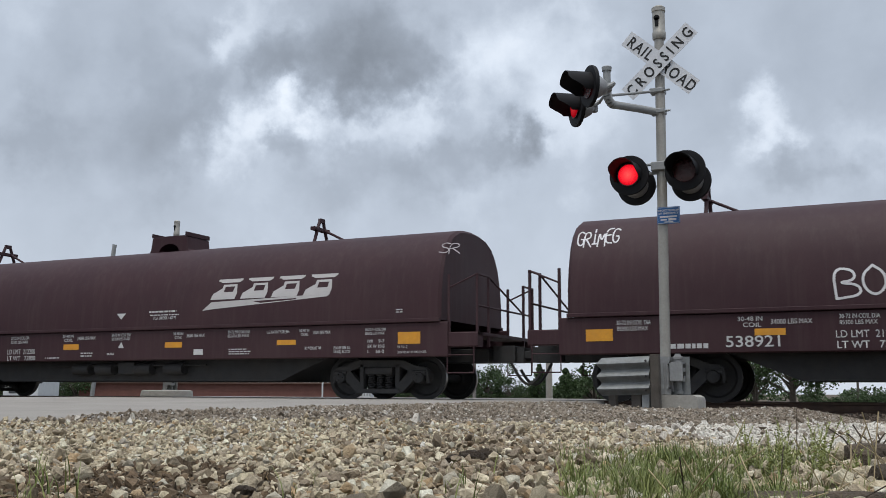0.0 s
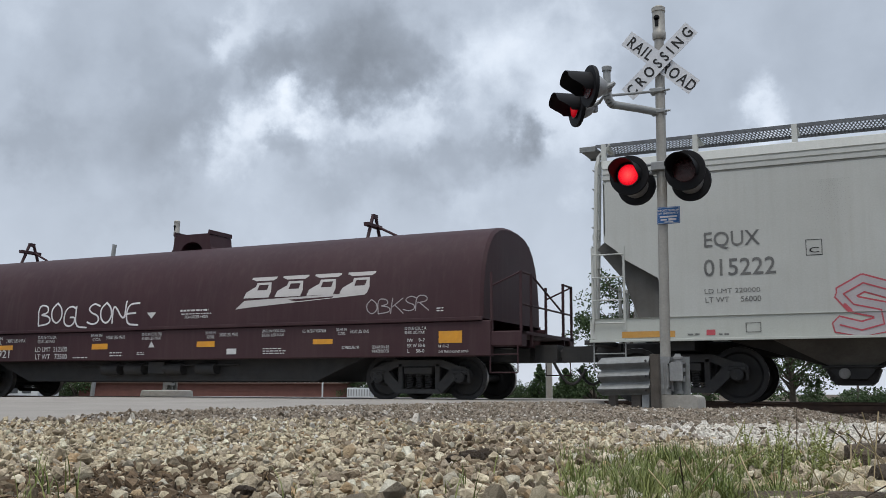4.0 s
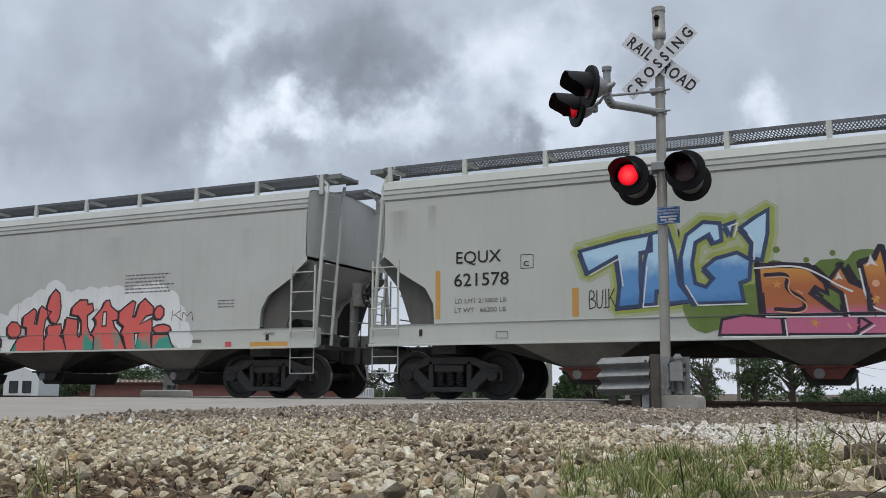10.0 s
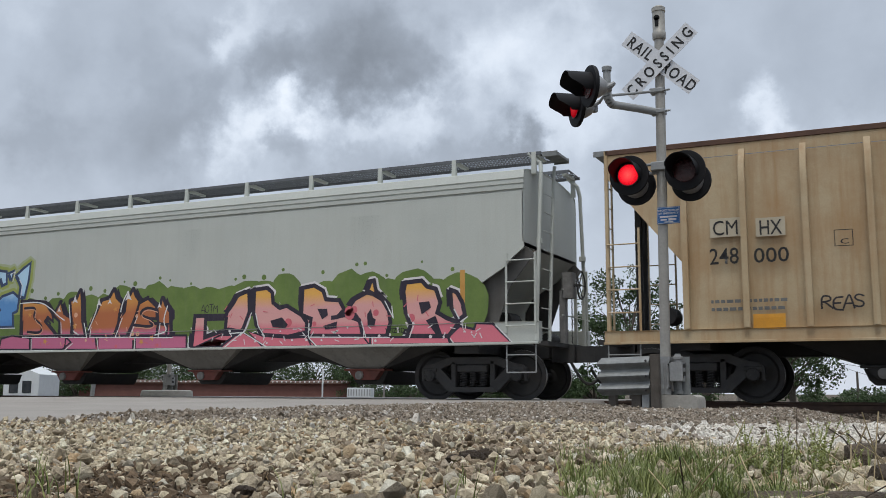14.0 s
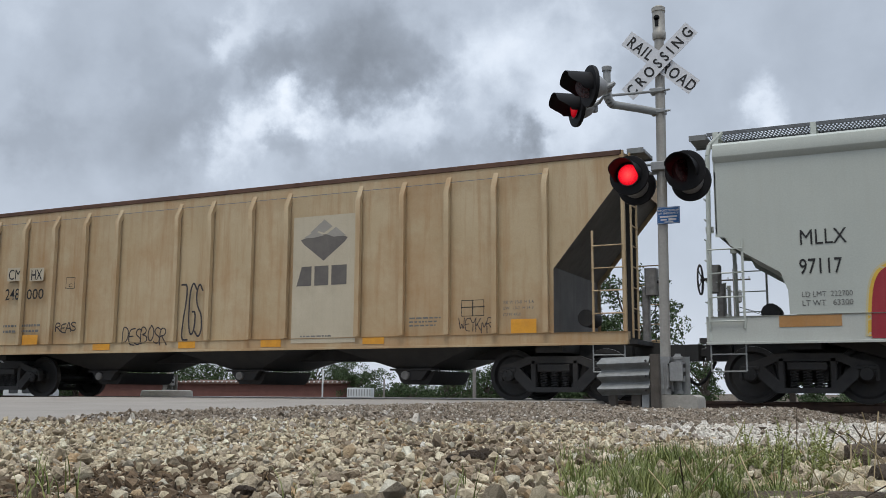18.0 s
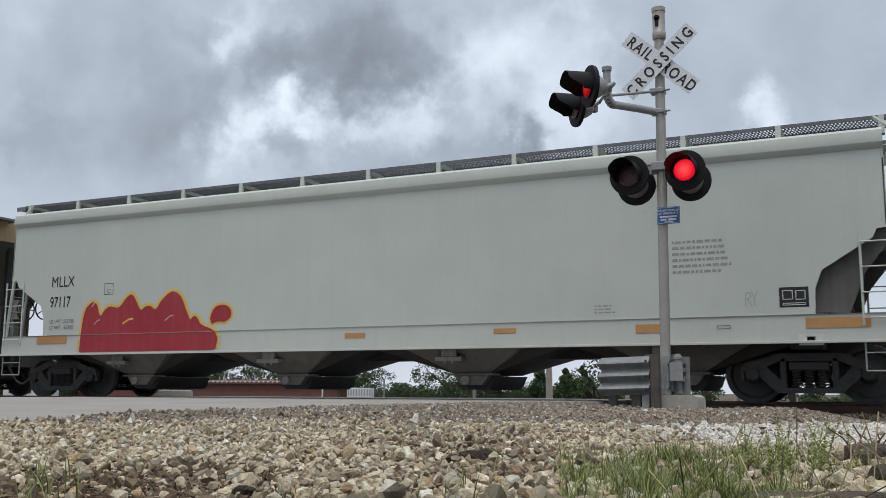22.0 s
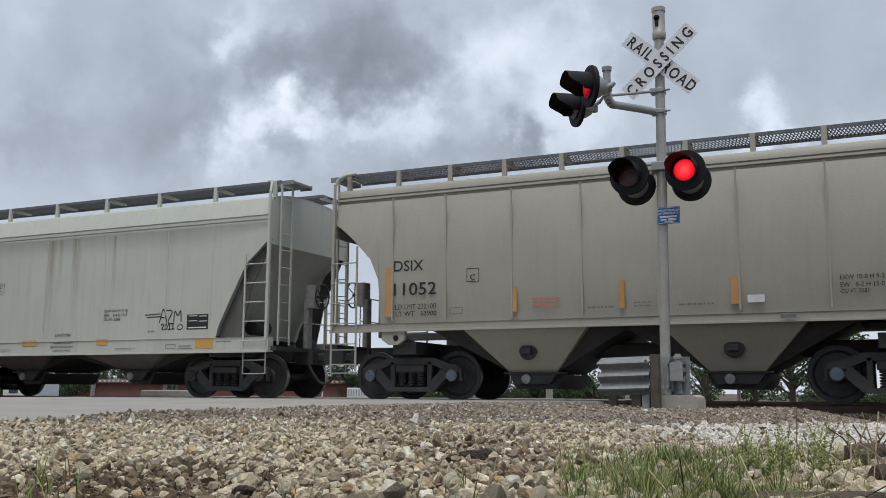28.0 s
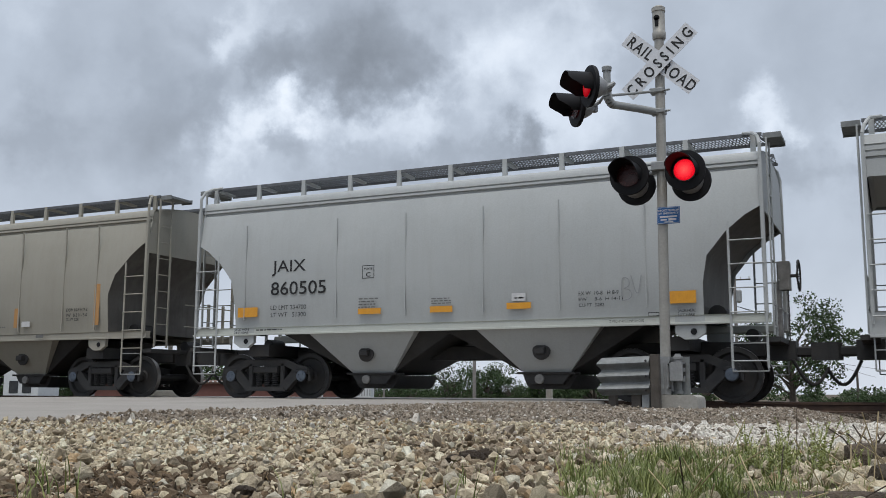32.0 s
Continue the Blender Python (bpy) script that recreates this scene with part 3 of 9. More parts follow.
TRUCK_BOLSTER = TRUCK_BOLSTER.mesh("truck_bolster", M["black_steel"])
ROLLING = []


def add_truck(car, x, radius, reach=0.889, capped=False):
    drop = radius - 0.457
    t = part("truck", TRUCK_BOLSTER, None, car, "cast steel truck with coil springs")
    t.location = (x, 0, drop)
    for y in (-1.06, 1.06):
        f = part("side_frame", SIDE_FRAME, None, t)
        f.location = (0, y, 0)
        if y > 0:
            f.rotation_euler.z = math.pi
        for dx in (-0.2, 0.0, 0.2):
            s = part("spring", SPRING, None, t)
            s.location = (dx, y - 0.02, 0)
    for dx in (-reach, reach):
        w = part("wheelset", CAPPED if capped else WHEELSET[radius], None, car, "dark steel wheelset")
        w.location = (x + dx, 0, radius)
        ROLLING.append((w, x + dx, radius))


def coupler_mesh():
    g = Geo()
    g.bar(-0.05, 0.75, -0.1, 0.1, 0.78, 0.96, 0.03)
    g.prism([(0.55, -0.12), (0.78, -0.17), (0.92, -0.16), (0.98, -0.06), (0.88, 0.0), (0.9, 0.1), (0.98, 0.18), (0.85, 0.2), (0.6, 0.13)], 0.72, 1.02, axis=2)
    g.box(-0.2, 0.25, -0.3, 0.3, 0.72, 1.05)
    pts = [Vector((0.2 + 0.55 * k / 10, -0.38 + 0.03 * k, 0.72 - 0.42 * math.sin(math.pi * min(1, k / 10) * 0.9))) for k in range(11)]
    g.path(pts, 0.03, 7)
    return g.mesh("coupler", M["black_steel"])


COUPLER = coupler_mesh()


def add_couplers(car, half):
    for s in (-1, 1):
        c = part("coupler", COUPLER, None, car, "grimy knuckle coupler with an air hose")
        c.location = (s * half, 0, 0)
        if s < 0:
            c.rotation_euler.z = math.pi


def ladder(g, x0, x1, y, z0, z1, step=0.38, r=0.012, rail=0.03):
    for x in (x0, x1):
        g.bar(x - rail, x + rail, y - 0.012, y + 0.012, z0, z1, 0.004, axis=2)
    z = z0 + 0.12
    while z < z1:
        g.rod((x0, y - 0.03, z), (x1, y - 0.03, z), r, 6)
        z += step


def stirrup(g, x0, x1, y, z0, z1):
    g.path([(x0, y, z1), (x0, y, z0), (x1, y, z0), (x1, y, z1)], 0.013, 6)
    g.rod((x0, y, (z0 + z1) / 2 + 0.03), (x1, y, (z0 + z1) / 2 + 0.03), 0.011, 6)


CARS = []


def start_car(name, label, category, s0, s1):
    car = thing(name, label, category)
    CARS.append((car, (s0 + s1) / 2))
    return car, (s1 - s0) / 2


class Side:
    """The outline of a hopper's side: how far out it stands at each height, and where its lower edge runs."""

    def __init__(self, profile):
        self.p = profile

    def out(self, z):
        p = self.p
        if z <= p[0][0]:
            return p[0][1]
        for (z0, y0), (z1, y1) in zip(p, p[1:]):
            if z <= z1:
                return y0 + (y1 - y0) * (z - z0) / (z1 - z0)
        return p[-1][1]


FLAT = Side([(1.0, 1.60), (3.84, 1.60), (3.848, 1.572), (3.872, 1.572), (3.88, 1.615), (3.95, 1.615), (3.956, 1.585), (3.976, 1.585), (3.984, 1.61), (4.05, 1.606), (4.056, 1.578), (4.076, 1.578), (4.084, 1.60), (4.24, 1.55), (4.28, 1.42)])
FLAT_HIGH = Side([(1.0, 1.60), (4.0, 1.60), (4.012, 1.612), (4.09, 1.665), (4.105, 1.67), (4.30, 1.63), (4.35, 1.56), (4.39, 1.32)])
FLAT_LOW = Side([(1.0, 1.60), (3.62, 1.60), (3.64, 1.61), (3.69, 1.61), (3.696, 1.578), (3.716, 1.578), (3.722, 1.605), (3.78, 1.605), (3.786, 1.572), (3.808, 1.572), (3.814, 1.60), (3.88, 1.58), (4.20, 1.45), (4.26, 1.30)])
CURVED = Side([(1.0, 1.45), (1.4, 1.51), (1.8, 1.565), (2.2, 1.595), (2.67, 1.605), (3.0, 1.59), (3.3, 1.555), (3.6, 1.50), (3.85, 1.435), (3.90, 1.42), (3.92, 1.375), (3.955, 1.375), (3.97, 1.43), (4.01, 1.425), (4.016, 1.39), (4.036, 1.39), (4.042, 1.42), (4.14, 1.41), (4.20, 1.36), (4.24, 1.2)])
RIBBED = Side([(1.0, 1.53), (4.34, 1.53), (4.38, 1.5)])


def hopper_body(car, half, side, paint, cut, z_sill, z_top, roof_rise=0.12, end_z=3.2, slope=None, web=0.0):
    """The tank of a covered hopper. cut: points (in from the car's end, height) of the side's lower edge at each end."""
    g = Geo()

    def low(x):
        d = half - abs(x)
        if d <= cut[0][0]:
            return cut[0][1]
        for (d0, z0), (d1, z1) in zip(cut, cut[1:]):
            if d <= d1:
                return z0 + (z1 - z0) * (d - d0) / max(1e-6, d1 - d0)
        return z_sill

    ends = [half - d for d, _ in cut]
    xs = sorted(set([-e for e in ends] + ends + [half - cut[-1][0] - 0.002, -(half - cut[-1][0] - 0.002)] + list(np.linspace(-ends[-1] + 0.3, ends[-1] - 0.3, 12))))
    rows = []
    top = side.p[-1]
    knots = [z for z, _ in side.p if z > 3.5]

    def heights(lo):
        return [lo + (3.5 - lo) * k / 8 for k in range(8)] + [max(z, lo) for z in knots] if lo < 3.45 else [lo + (knots[0] - lo) * k / 8 for k in range(8)] + knots

    for x in xs:
        lo = low(x)
        sect = []
        zz = heights(lo)
        sect += [(x, -side.out(z), z) for z in zz]
        for k in range(1, 8):
            y = -top[1] + 2 * top[1] * k / 8
            sect.append((x, y, top[0] + roof_rise * (1 - (y / top[1]) ** 2)))
        sect += [(x, side.out(z), z) for z in reversed(zz)]
        rows.append(sect)
    g.grid(rows)
    body = part("body", g, paint, car)
    # end sheets: upright above, sloping in below
    for s in (-1, 1):
        e = Geo()
        xe = s * (half - cut[0][0] - 0.01)
        ring = [(-side.out(z), z) for z in np.linspace(end_z, top[0], 10)] + [(-top[1] + 2 * top[1] * k / 8, top[0] + roof_rise * (1 - (k / 4 - 1) ** 2)) for k in range(1, 8)] + [(side.out(z), z) for z in np.linspace(top[0], end_z, 10)]
        e.prism(ring, xe - s * 0.02, xe, axis=0)
        part("end_sheet", e, paint, car)
        e = Geo()
        rows = []
        for k, (d, z) in enumerate(cut):
            w = side.out(z) - 0.03
            x = s * (half - d - 0.06)
            rows.append([(x, y, z + 0.05) for y in np.linspace(-w, w, 5)])
        e.grid(rows)
        # a given slope material holds the underside's shade in its colour
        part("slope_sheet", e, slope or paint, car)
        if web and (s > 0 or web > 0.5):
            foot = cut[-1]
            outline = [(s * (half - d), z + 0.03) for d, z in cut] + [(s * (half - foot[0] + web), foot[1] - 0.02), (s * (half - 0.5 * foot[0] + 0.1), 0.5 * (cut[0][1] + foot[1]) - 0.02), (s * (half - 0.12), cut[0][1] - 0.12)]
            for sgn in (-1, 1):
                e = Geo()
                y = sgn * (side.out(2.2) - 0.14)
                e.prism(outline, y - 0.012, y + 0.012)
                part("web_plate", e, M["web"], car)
    return body


def hopper_bay(g, x, half, z0, z1, w0, w1, bottom):
    """One hopper under the sill: a pyramid cut off at the outlet."""
    g.add([(x - half, -w0, z0), (x + half, -w0, z0), (x + half, w0, z0), (x - half, w0, z0), (x - bottom, -w1, z1), (x + bottom, -w1, z1), (x + bottom, w1, z1), (x - bottom, w1, z1)],
          [(0, 1, 5, 4), (1, 2, 6, 5), (2, 3, 7, 6), (3, 0, 4, 7), (4, 5, 6, 7), (0, 3, 2, 1)])


def grating(car, half, y0, y1, z, posts=9, post_to=4.1, post_mat=None, pitch=0.06):
    """A running board of slats with its brackets, along one side of the roof."""
    g = Geo()
    for y in (y0, y1):
        g.bar(-half, half, y - 0.008, y + 0.008, z - 0.05, z + 0.012, 0.002)
    n = int(2 * half / pitch)
    for i in range(n):
        x = -half + (i + 0.5) * 2 * half / n
        for lean_x in (-0.16, 0.16):
            xe = min(half, max(-half, x + lean_x))
            q = [(x - 0.008, y0), (x + 0.008, y0), (xe + 0.008, y1), (xe - 0.008, y1)]
            g.add([(a, b, z - 0.004) for a, b in q] + [(a, b, z + 0.008) for a, b in q], [(0, 1, 2, 3), (4, 7, 6, 5), (0, 4, 5, 1), (2, 6, 7, 3), (1, 5, 6, 2), (3, 7, 4, 0)])
    part("running_board", g, M["grating"], car, "steel grating running board")
    for i in range(posts):
        x = -half + 0.15 + (2 * half - 0.3) * i / (posts - 1)
        g = Geo()
        s = -1 if y0 < 0 else 1
        yo = min(y0, y1) if s < 0 else max(y0, y1)
        g.prism([(yo + s * 0.012, z + 0.012), (yo + s * 0.03, post_to), (yo - s * 0.05, post_to - 0.02), (yo - s * 0.03, z - 0.06), (yo - s * 0.6, z - 0.06), (yo - s * 0.6, z - 0.02), (yo - s * 0.02, z + 0.012)], x - 0.045, x + 0.045, axis=0)
        part("bracket", g, post_mat or M["galvanised"], car)


def hopper_car(name, label, s0, s1, side, paint, cut, z_sill=1.42, sill=(1.02, 1.42), bays=(), bay_half=1.5, bay_z=0.60, offset=1.5, board_z=4.60, board_y=(1.22, 0.45), end_z=3.2,
               sill_y=(1.60, 1.42), roof_rise=0.12, boards=True, slope=None, pads=0.0, outlet="box", board_half=None, posts=9, bay_w=(1.5, 0.95), bay_bottom=0.36, gate=None, bay_paint=None, bay_mat=None, brake=1, web=0.0, sill_paint=None, lean=0.0, centre_posts=False, plates=False):
    car, half = start_car(name, label, "hopper car", s0, s1)
    hopper_body(car, half, side, paint, cut, z_sill, 4.2, roof_rise, end_z, slope, web)
    for sgn in (-1, 1):
        g = Geo()
        g.bar(-half, half, sgn * sill_y[1], sgn * sill_y[0], sill[0], sill[1], 0.02)
        g.bar(-half, half, sgn * sill_y[0] - 0.05, sgn * sill_y[0] + 0.012 * sgn, sill[0] - 0.012, sill[0] + 0.03, 0.004)
        part("side_sill", g, sill_paint or paint, car)
        if boards:
            grating(car, board_half or half - 0.05, sgn * board_y[0], sgn * board_y[1], board_z, posts=posts, post_to=side.p[-1][0] - 0.06, post_mat=paint)
        if not boards:
            g = Geo()
            lip = side.p[-1]
            g.bar(-half + 0.06, half - 0.06, sgn * lip[1] - 0.05, sgn * lip[1] + 0.05, lip[0] - 0.045, lip[0] + 0.05, 0.008)
            part("top_chord", g, M["rust_rim"], car)
    g = Geo()
    g.bar(-half + 0.25, half - 0.25, -0.33, 0.33, 0.78, 1.05, 0.02)
    for s in (-1, 1):
        g.box(s * (half - offset) - 0.25, s * (half - offset) + 0.25, -1.4, 1.4, 0.86, 1.1)
        g.box(s * half - 0.14, s * half + 0.14, -1.5, 1.5, 0.98, 1.06)
        if centre_posts:
            for y in (-0.19, 0.19):
                g.bar(s * (half - 0.3) - 0.06, s * (half - 0.3) + 0.06, y - 0.06, y + 0.06, 1.05, end_z + 0.5, 0.01, axis=2)
        g.rod((s * (half - 0.95), -0.9, 1.5), (s * (half - 0.95), -0.35, 1.5), 0.16, 12)
        g.rod((s * (half - 0.55), 0.4, 1.2), (s * (half - 0.55), 0.9, 1.2), 0.12, 12)
    part("underframe", g, M["black_steel"], car)
    for x in bays:
        g = Geo()
        if bay_paint:
            hopper_bay(g, x, bay_half, sill[0] + 0.04, bay_z, bay_w[0], bay_w[1], bay_bottom)
        else:
            hopper_bay(g, x, 1.25, sill[0] + 0.04, bay_z, bay_w[0], bay_w[1], bay_bottom)
        # bay_mat is darker than the car paint to paint in the sill's shade
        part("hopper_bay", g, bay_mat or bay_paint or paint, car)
        if pads:
            g = Geo()
            g.turned([(-0.03, 0.13), (0.0, 0.17), (0.03, 0.17)], (x, -1.24, 0.9), 1, 18)
            g.bar(x - 0.09, x + 0.09, -1.36, -1.24, 0.84, 0.96, 0.02)
            part("vibrator_bracket", g, M["frame"], car)
        if plates:
            g = Geo()
            g.bar(x - 0.42, x - 0.12, -1.46, -1.36, 0.80, sill[0] + 0.02, 0.01)
            g.bar(x - 0.54, x, -1.48, -1.3, 0.72, 0.80, 0.008)
            for k in (-0.38, -0.22):
                g.prism([(x + k, 0.73), (x + k + 0.07, 0.73), (x + k + 0.035, 0.66)], -1.47, -1.44)
            part("gate_bracket", g, M["dusty_shaded_bay"], car, "dusty grey outlet bracket")
        if not bay_paint or pads:
            g = Geo()
            hopper_bay(g, x, 1.95, sill[0] + 0.02, bay_z - 0.02, bay_w[0] - 0.22, bay_w[1] - 0.06, bay_bottom - 0.03)
            # black stands in for the shade on the bay's inner faces
            part("bay_core", g, M["black_steel"], car)
        g = Geo()
        g.bar(x - bay_bottom - 0.1, x + bay_bottom + 0.1, -bay_w[1] - 0.08, -bay_w[1] + 0.3, bay_z - 0.04, bay_z, 0.01)
        if outlet == "box":
            g.prism([(x - bay_bottom, bay_z - 0.04), (x + bay_bottom, bay_z - 0.04), (x + bay_bottom - 0.14, bay_z - 0.22), (x - bay_bottom + 0.14, bay_z - 0.22)], -bay_w[1] - 0.04, -bay_w[1] + 0.14)
            d = Geo()
            d.prism([(x - bay_bottom - 0.06, bay_z - 0.045), (x + bay_bottom + 0.06, bay_z - 0.045), (x + bay_bottom - 0.02, bay_z - 0.24), (x + bay_bottom - 0.1, bay_z - 0.31), (x - bay_bottom + 0.1, bay_z - 0.31), (x - bay_bottom + 0.02, bay_z - 0.24)], -bay_w[1] + 0.15, bay_w[1])
            # deep part of the outlet, coloured black for the shadow it lies in
            part("outlet_body", d, M["black_steel"], car)
            d = Geo()
            d.turned([(-0.05, 0.05), (-0.045, 0.085), (0.0, 0.09)], (x - 0.12, -bay_w[1] - 0.04, bay_z - 0.13), 1, 16)
            part("gear_cap", d, M["casting_dull"], car)
        else:
            hopper_bay(g, x, bay_bottom, bay_z - 0.04, bay_z - 0.3, bay_w[1] - 0.05, 0.4, bay_bottom - 0.15)
        part("outlet_gate", g, M[gate or "black_steel"], car)
    for s in (-1, 1):
        for sgn in (-1, 1):
            # corner post with its ladders and the step below
            y = sgn * (side.out(2.0) - 0.02)
            g = Geo()
            xe = s * (half - 0.06)
            if lean:
                g.path([(xe, y, sill[0] + 0.05), (xe, y - sgn * lean * 0.85, 4.22), (xe - s * 0.03, y - sgn * lean, 4.42), (xe - s * 0.26, sgn * 1.2, board_z)], 0.04, 8)
                g.bar(xe - 0.06, xe + 0.06, y - sgn * 0.26 - 0.04, y - sgn * 0.26 + 0.06, 2.86, 2.96, 0.006, axis=2)
            else:
                g.bar(xe - 0.032, xe + 0.032, y - 0.04, y + 0.04, sill[1] - 0.05, 4.0 if boards else board_z - 0.1, 0.008, axis=2)
            part("corner_post", g, paint, car, "post leaning in towards the running board" if lean else "")
            if boards and not lean:
                g = Geo()
                g.path([(xe, y, 3.96), (xe, y, 4.28), (xe - s * 0.04, y - sgn * 0.08, 4.44), (xe - s * 0.12, y - sgn * 0.22, board_z - 0.02), (xe - s * 0.3, sgn * 1.22, board_z + 0.02)], 0.03, 8)
                part("corner_rail", g, paint, car, "bent corner grab rail")
            g = Geo()
            ladder(g, s * (half - 0.62), s * (half - 0.06), y + sgn * 0.03, 0.55 if pads else sill[1] - 0.2, 2.68 if lean else 3.0, 0.4, 0.012, 0.02)
            part("ladder", g, paint, car)
            g = Geo()
            stirrup(g, s * (half - 0.62), s * (half - 0.06), sgn * 1.59, 0.5, sill[0] + 0.05)
            part("stirrup", g, M["galvanised"], car)
        g = Geo()
        xe = s * (half + 0.02)
        if lean:
            g.path([(xe, -1.08, sill[0] + 0.05), (xe, -1.08 + lean * 0.85, 4.22), (xe, -1.08 + lean, 4.45)], 0.035, 8)
            for k in range(9):
                z = 1.3 + 0.36 * k
                y = lean * 0.85 * (z - sill[0] - 0.05) / (4.17 - sill[0])
                g.rod((xe, -1.54 + y, z), (xe, -1.08 + y, z), 0.012, 6)
        else:
            for y in (-1.28, -0.88):
                g.bar(xe - 0.015, xe + 0.015, y - 0.025, y + 0.025, 1.1, board_z - 0.1, 0.004, axis=2)
            for k in range(9):
                g.rod((xe, -1.28, 1.25 + 0.37 * k), (xe, -0.88, 1.25 + 0.37 * k), 0.011, 6)
        part("end_ladder", g, paint, car)
        if boards:
            g = Geo()
            for z in (1.62, 2.12):
                g.rod((xe, -0.3, z), (xe, 1.5, z), 0.014, 6)
            for y in (0.55, 1.1):
                g.bar(xe - 0.03, xe + 0.03, y - 0.03, y + 0.03, sill[0], 2.2, 0.006, axis=2)
            part("end_railing", g, paint, car)
        g = Geo()
        x0, x1 = sorted((s * (half - 0.04), s * (half + 0.26)))
        g.prism([(x0, board_z - 0.07), (x1, board_z - 0.07), (x1, board_z - 0.02), (x0, board_z - 0.02)], -1.2, -0.5)
        for y in (-1.2, -0.5):
            g.bar(x0, x1, y - 0.012, y + 0.012, board_z - 0.1, board_z, 0.004)
        part("end_platform", g, M["guard"], car)
        add_truck(car, s * (half - offset), 0.457, capped=bool(pads))
    if pads:
        for s in (-1, 1):
            for sgn in (-1, 1):
                g = Geo()
                xp = s * (half - pads)
                g.prism([(xp - 0.25, sill[1] - 0.01), (xp - 0.25, 1.14), (xp - 0.1, 1.04), (xp + 0.1, 1.04), (xp + 0.25, 1.14), (xp + 0.25, sill[1] - 0.01)], sgn * 1.49 - 0.045, sgn * 1.49 + 0.045)
                part("jack_pad", g, paint, car, "painted jacking pad")
                g = Geo()
                g.turned([(-0.006, 0.05), (0.0, 0.055)], (xp + 0.06, sgn * 1.545, 1.17), 1, 14)
                part("pad_hole", g, M["black_paint"], car)
    g = Geo()
    xe, yb = brake * (half + 0.34), -0.1
    n = 24
    g.path([(xe, yb + 0.27 * math.cos(2 * math.pi * k / n), 2.2 + 0.27 * math.sin(2 * math.pi * k / n)) for k in range(n + 1)], 0.018, 6)
    for k in range(5):
        a = 2 * math.pi * k / 5
        g.rod((xe - brake * 0.04, yb, 2.2), (xe, yb + 0.27 * math.cos(a), 2.2 + 0.27 * math.sin(a)), 0.012, 6)
    g.rod((xe, yb, 2.2), (brake * (half + 0.1), yb, 2.2), 0.03, 8)
    part("brake_wheel", g, M["black_steel"], car, "dark spoked hand brake wheel")
    g = Geo()
    g.bar(min(brake * (half - 0.02), brake * (half + 0.2)), max(brake * (half - 0.02), brake * (half + 0.2)), yb - 0.13, yb + 0.15, 1.95, 2.45, 0.03, axis=2)
    g.bar(brake * (half - 0.02) - 0.06, brake * (half - 0.02) + 0.06, yb - 0.1, yb + 0.1, 1.06, 2.1, 0.02, axis=2)
    part("brake_gearbox", g, M["casting_dull"], car)
    g = Geo()
    xe = brake * (half + 0.15)
    for k in range(16):
        z = 1.95 - 0.055 * k
        g.rod((xe - 0.01 * (k % 2), yb, z), (xe + 0.01 * (k % 2), yb, z - 0.05), 0.012, 5)
    part("brake_chain", g, M["black_steel"], car)
    add_couplers(car, half)
    return car, half


CUT_JAIX = [(0.05, 3.25), (0.33, 3.1), (0.66, 2.83), (0.98, 2.44), (1.06, 1.98), (1.07, 1.42)]
CUT_ROUND = [(0.05, 3.5), (0.27, 3.35), (0.52, 3.14), (0.93, 2.72), (1.11, 2.3), (1.12, 1.42)]
CUT_EQUX = [(0.27, 2.78), (0.5, 2.6), (0.64, 2.44), (1.2, 2.1), (1.37, 1.8), (1.385, 1.55), (1.39, 1.42)]
CUT_MLLX = [(0.2, 2.735), (0.36, 2.72), (0.43, 2.58), (1.2, 2.1), (1.31, 1.8), (1.32, 1.42)]
CUT_CEFX = [(0.05, 3.28), (0.57, 2.83), (0.66, 2.7), (0.95, 2.15), (1.28, 1.5), (1.34, 1.25)]



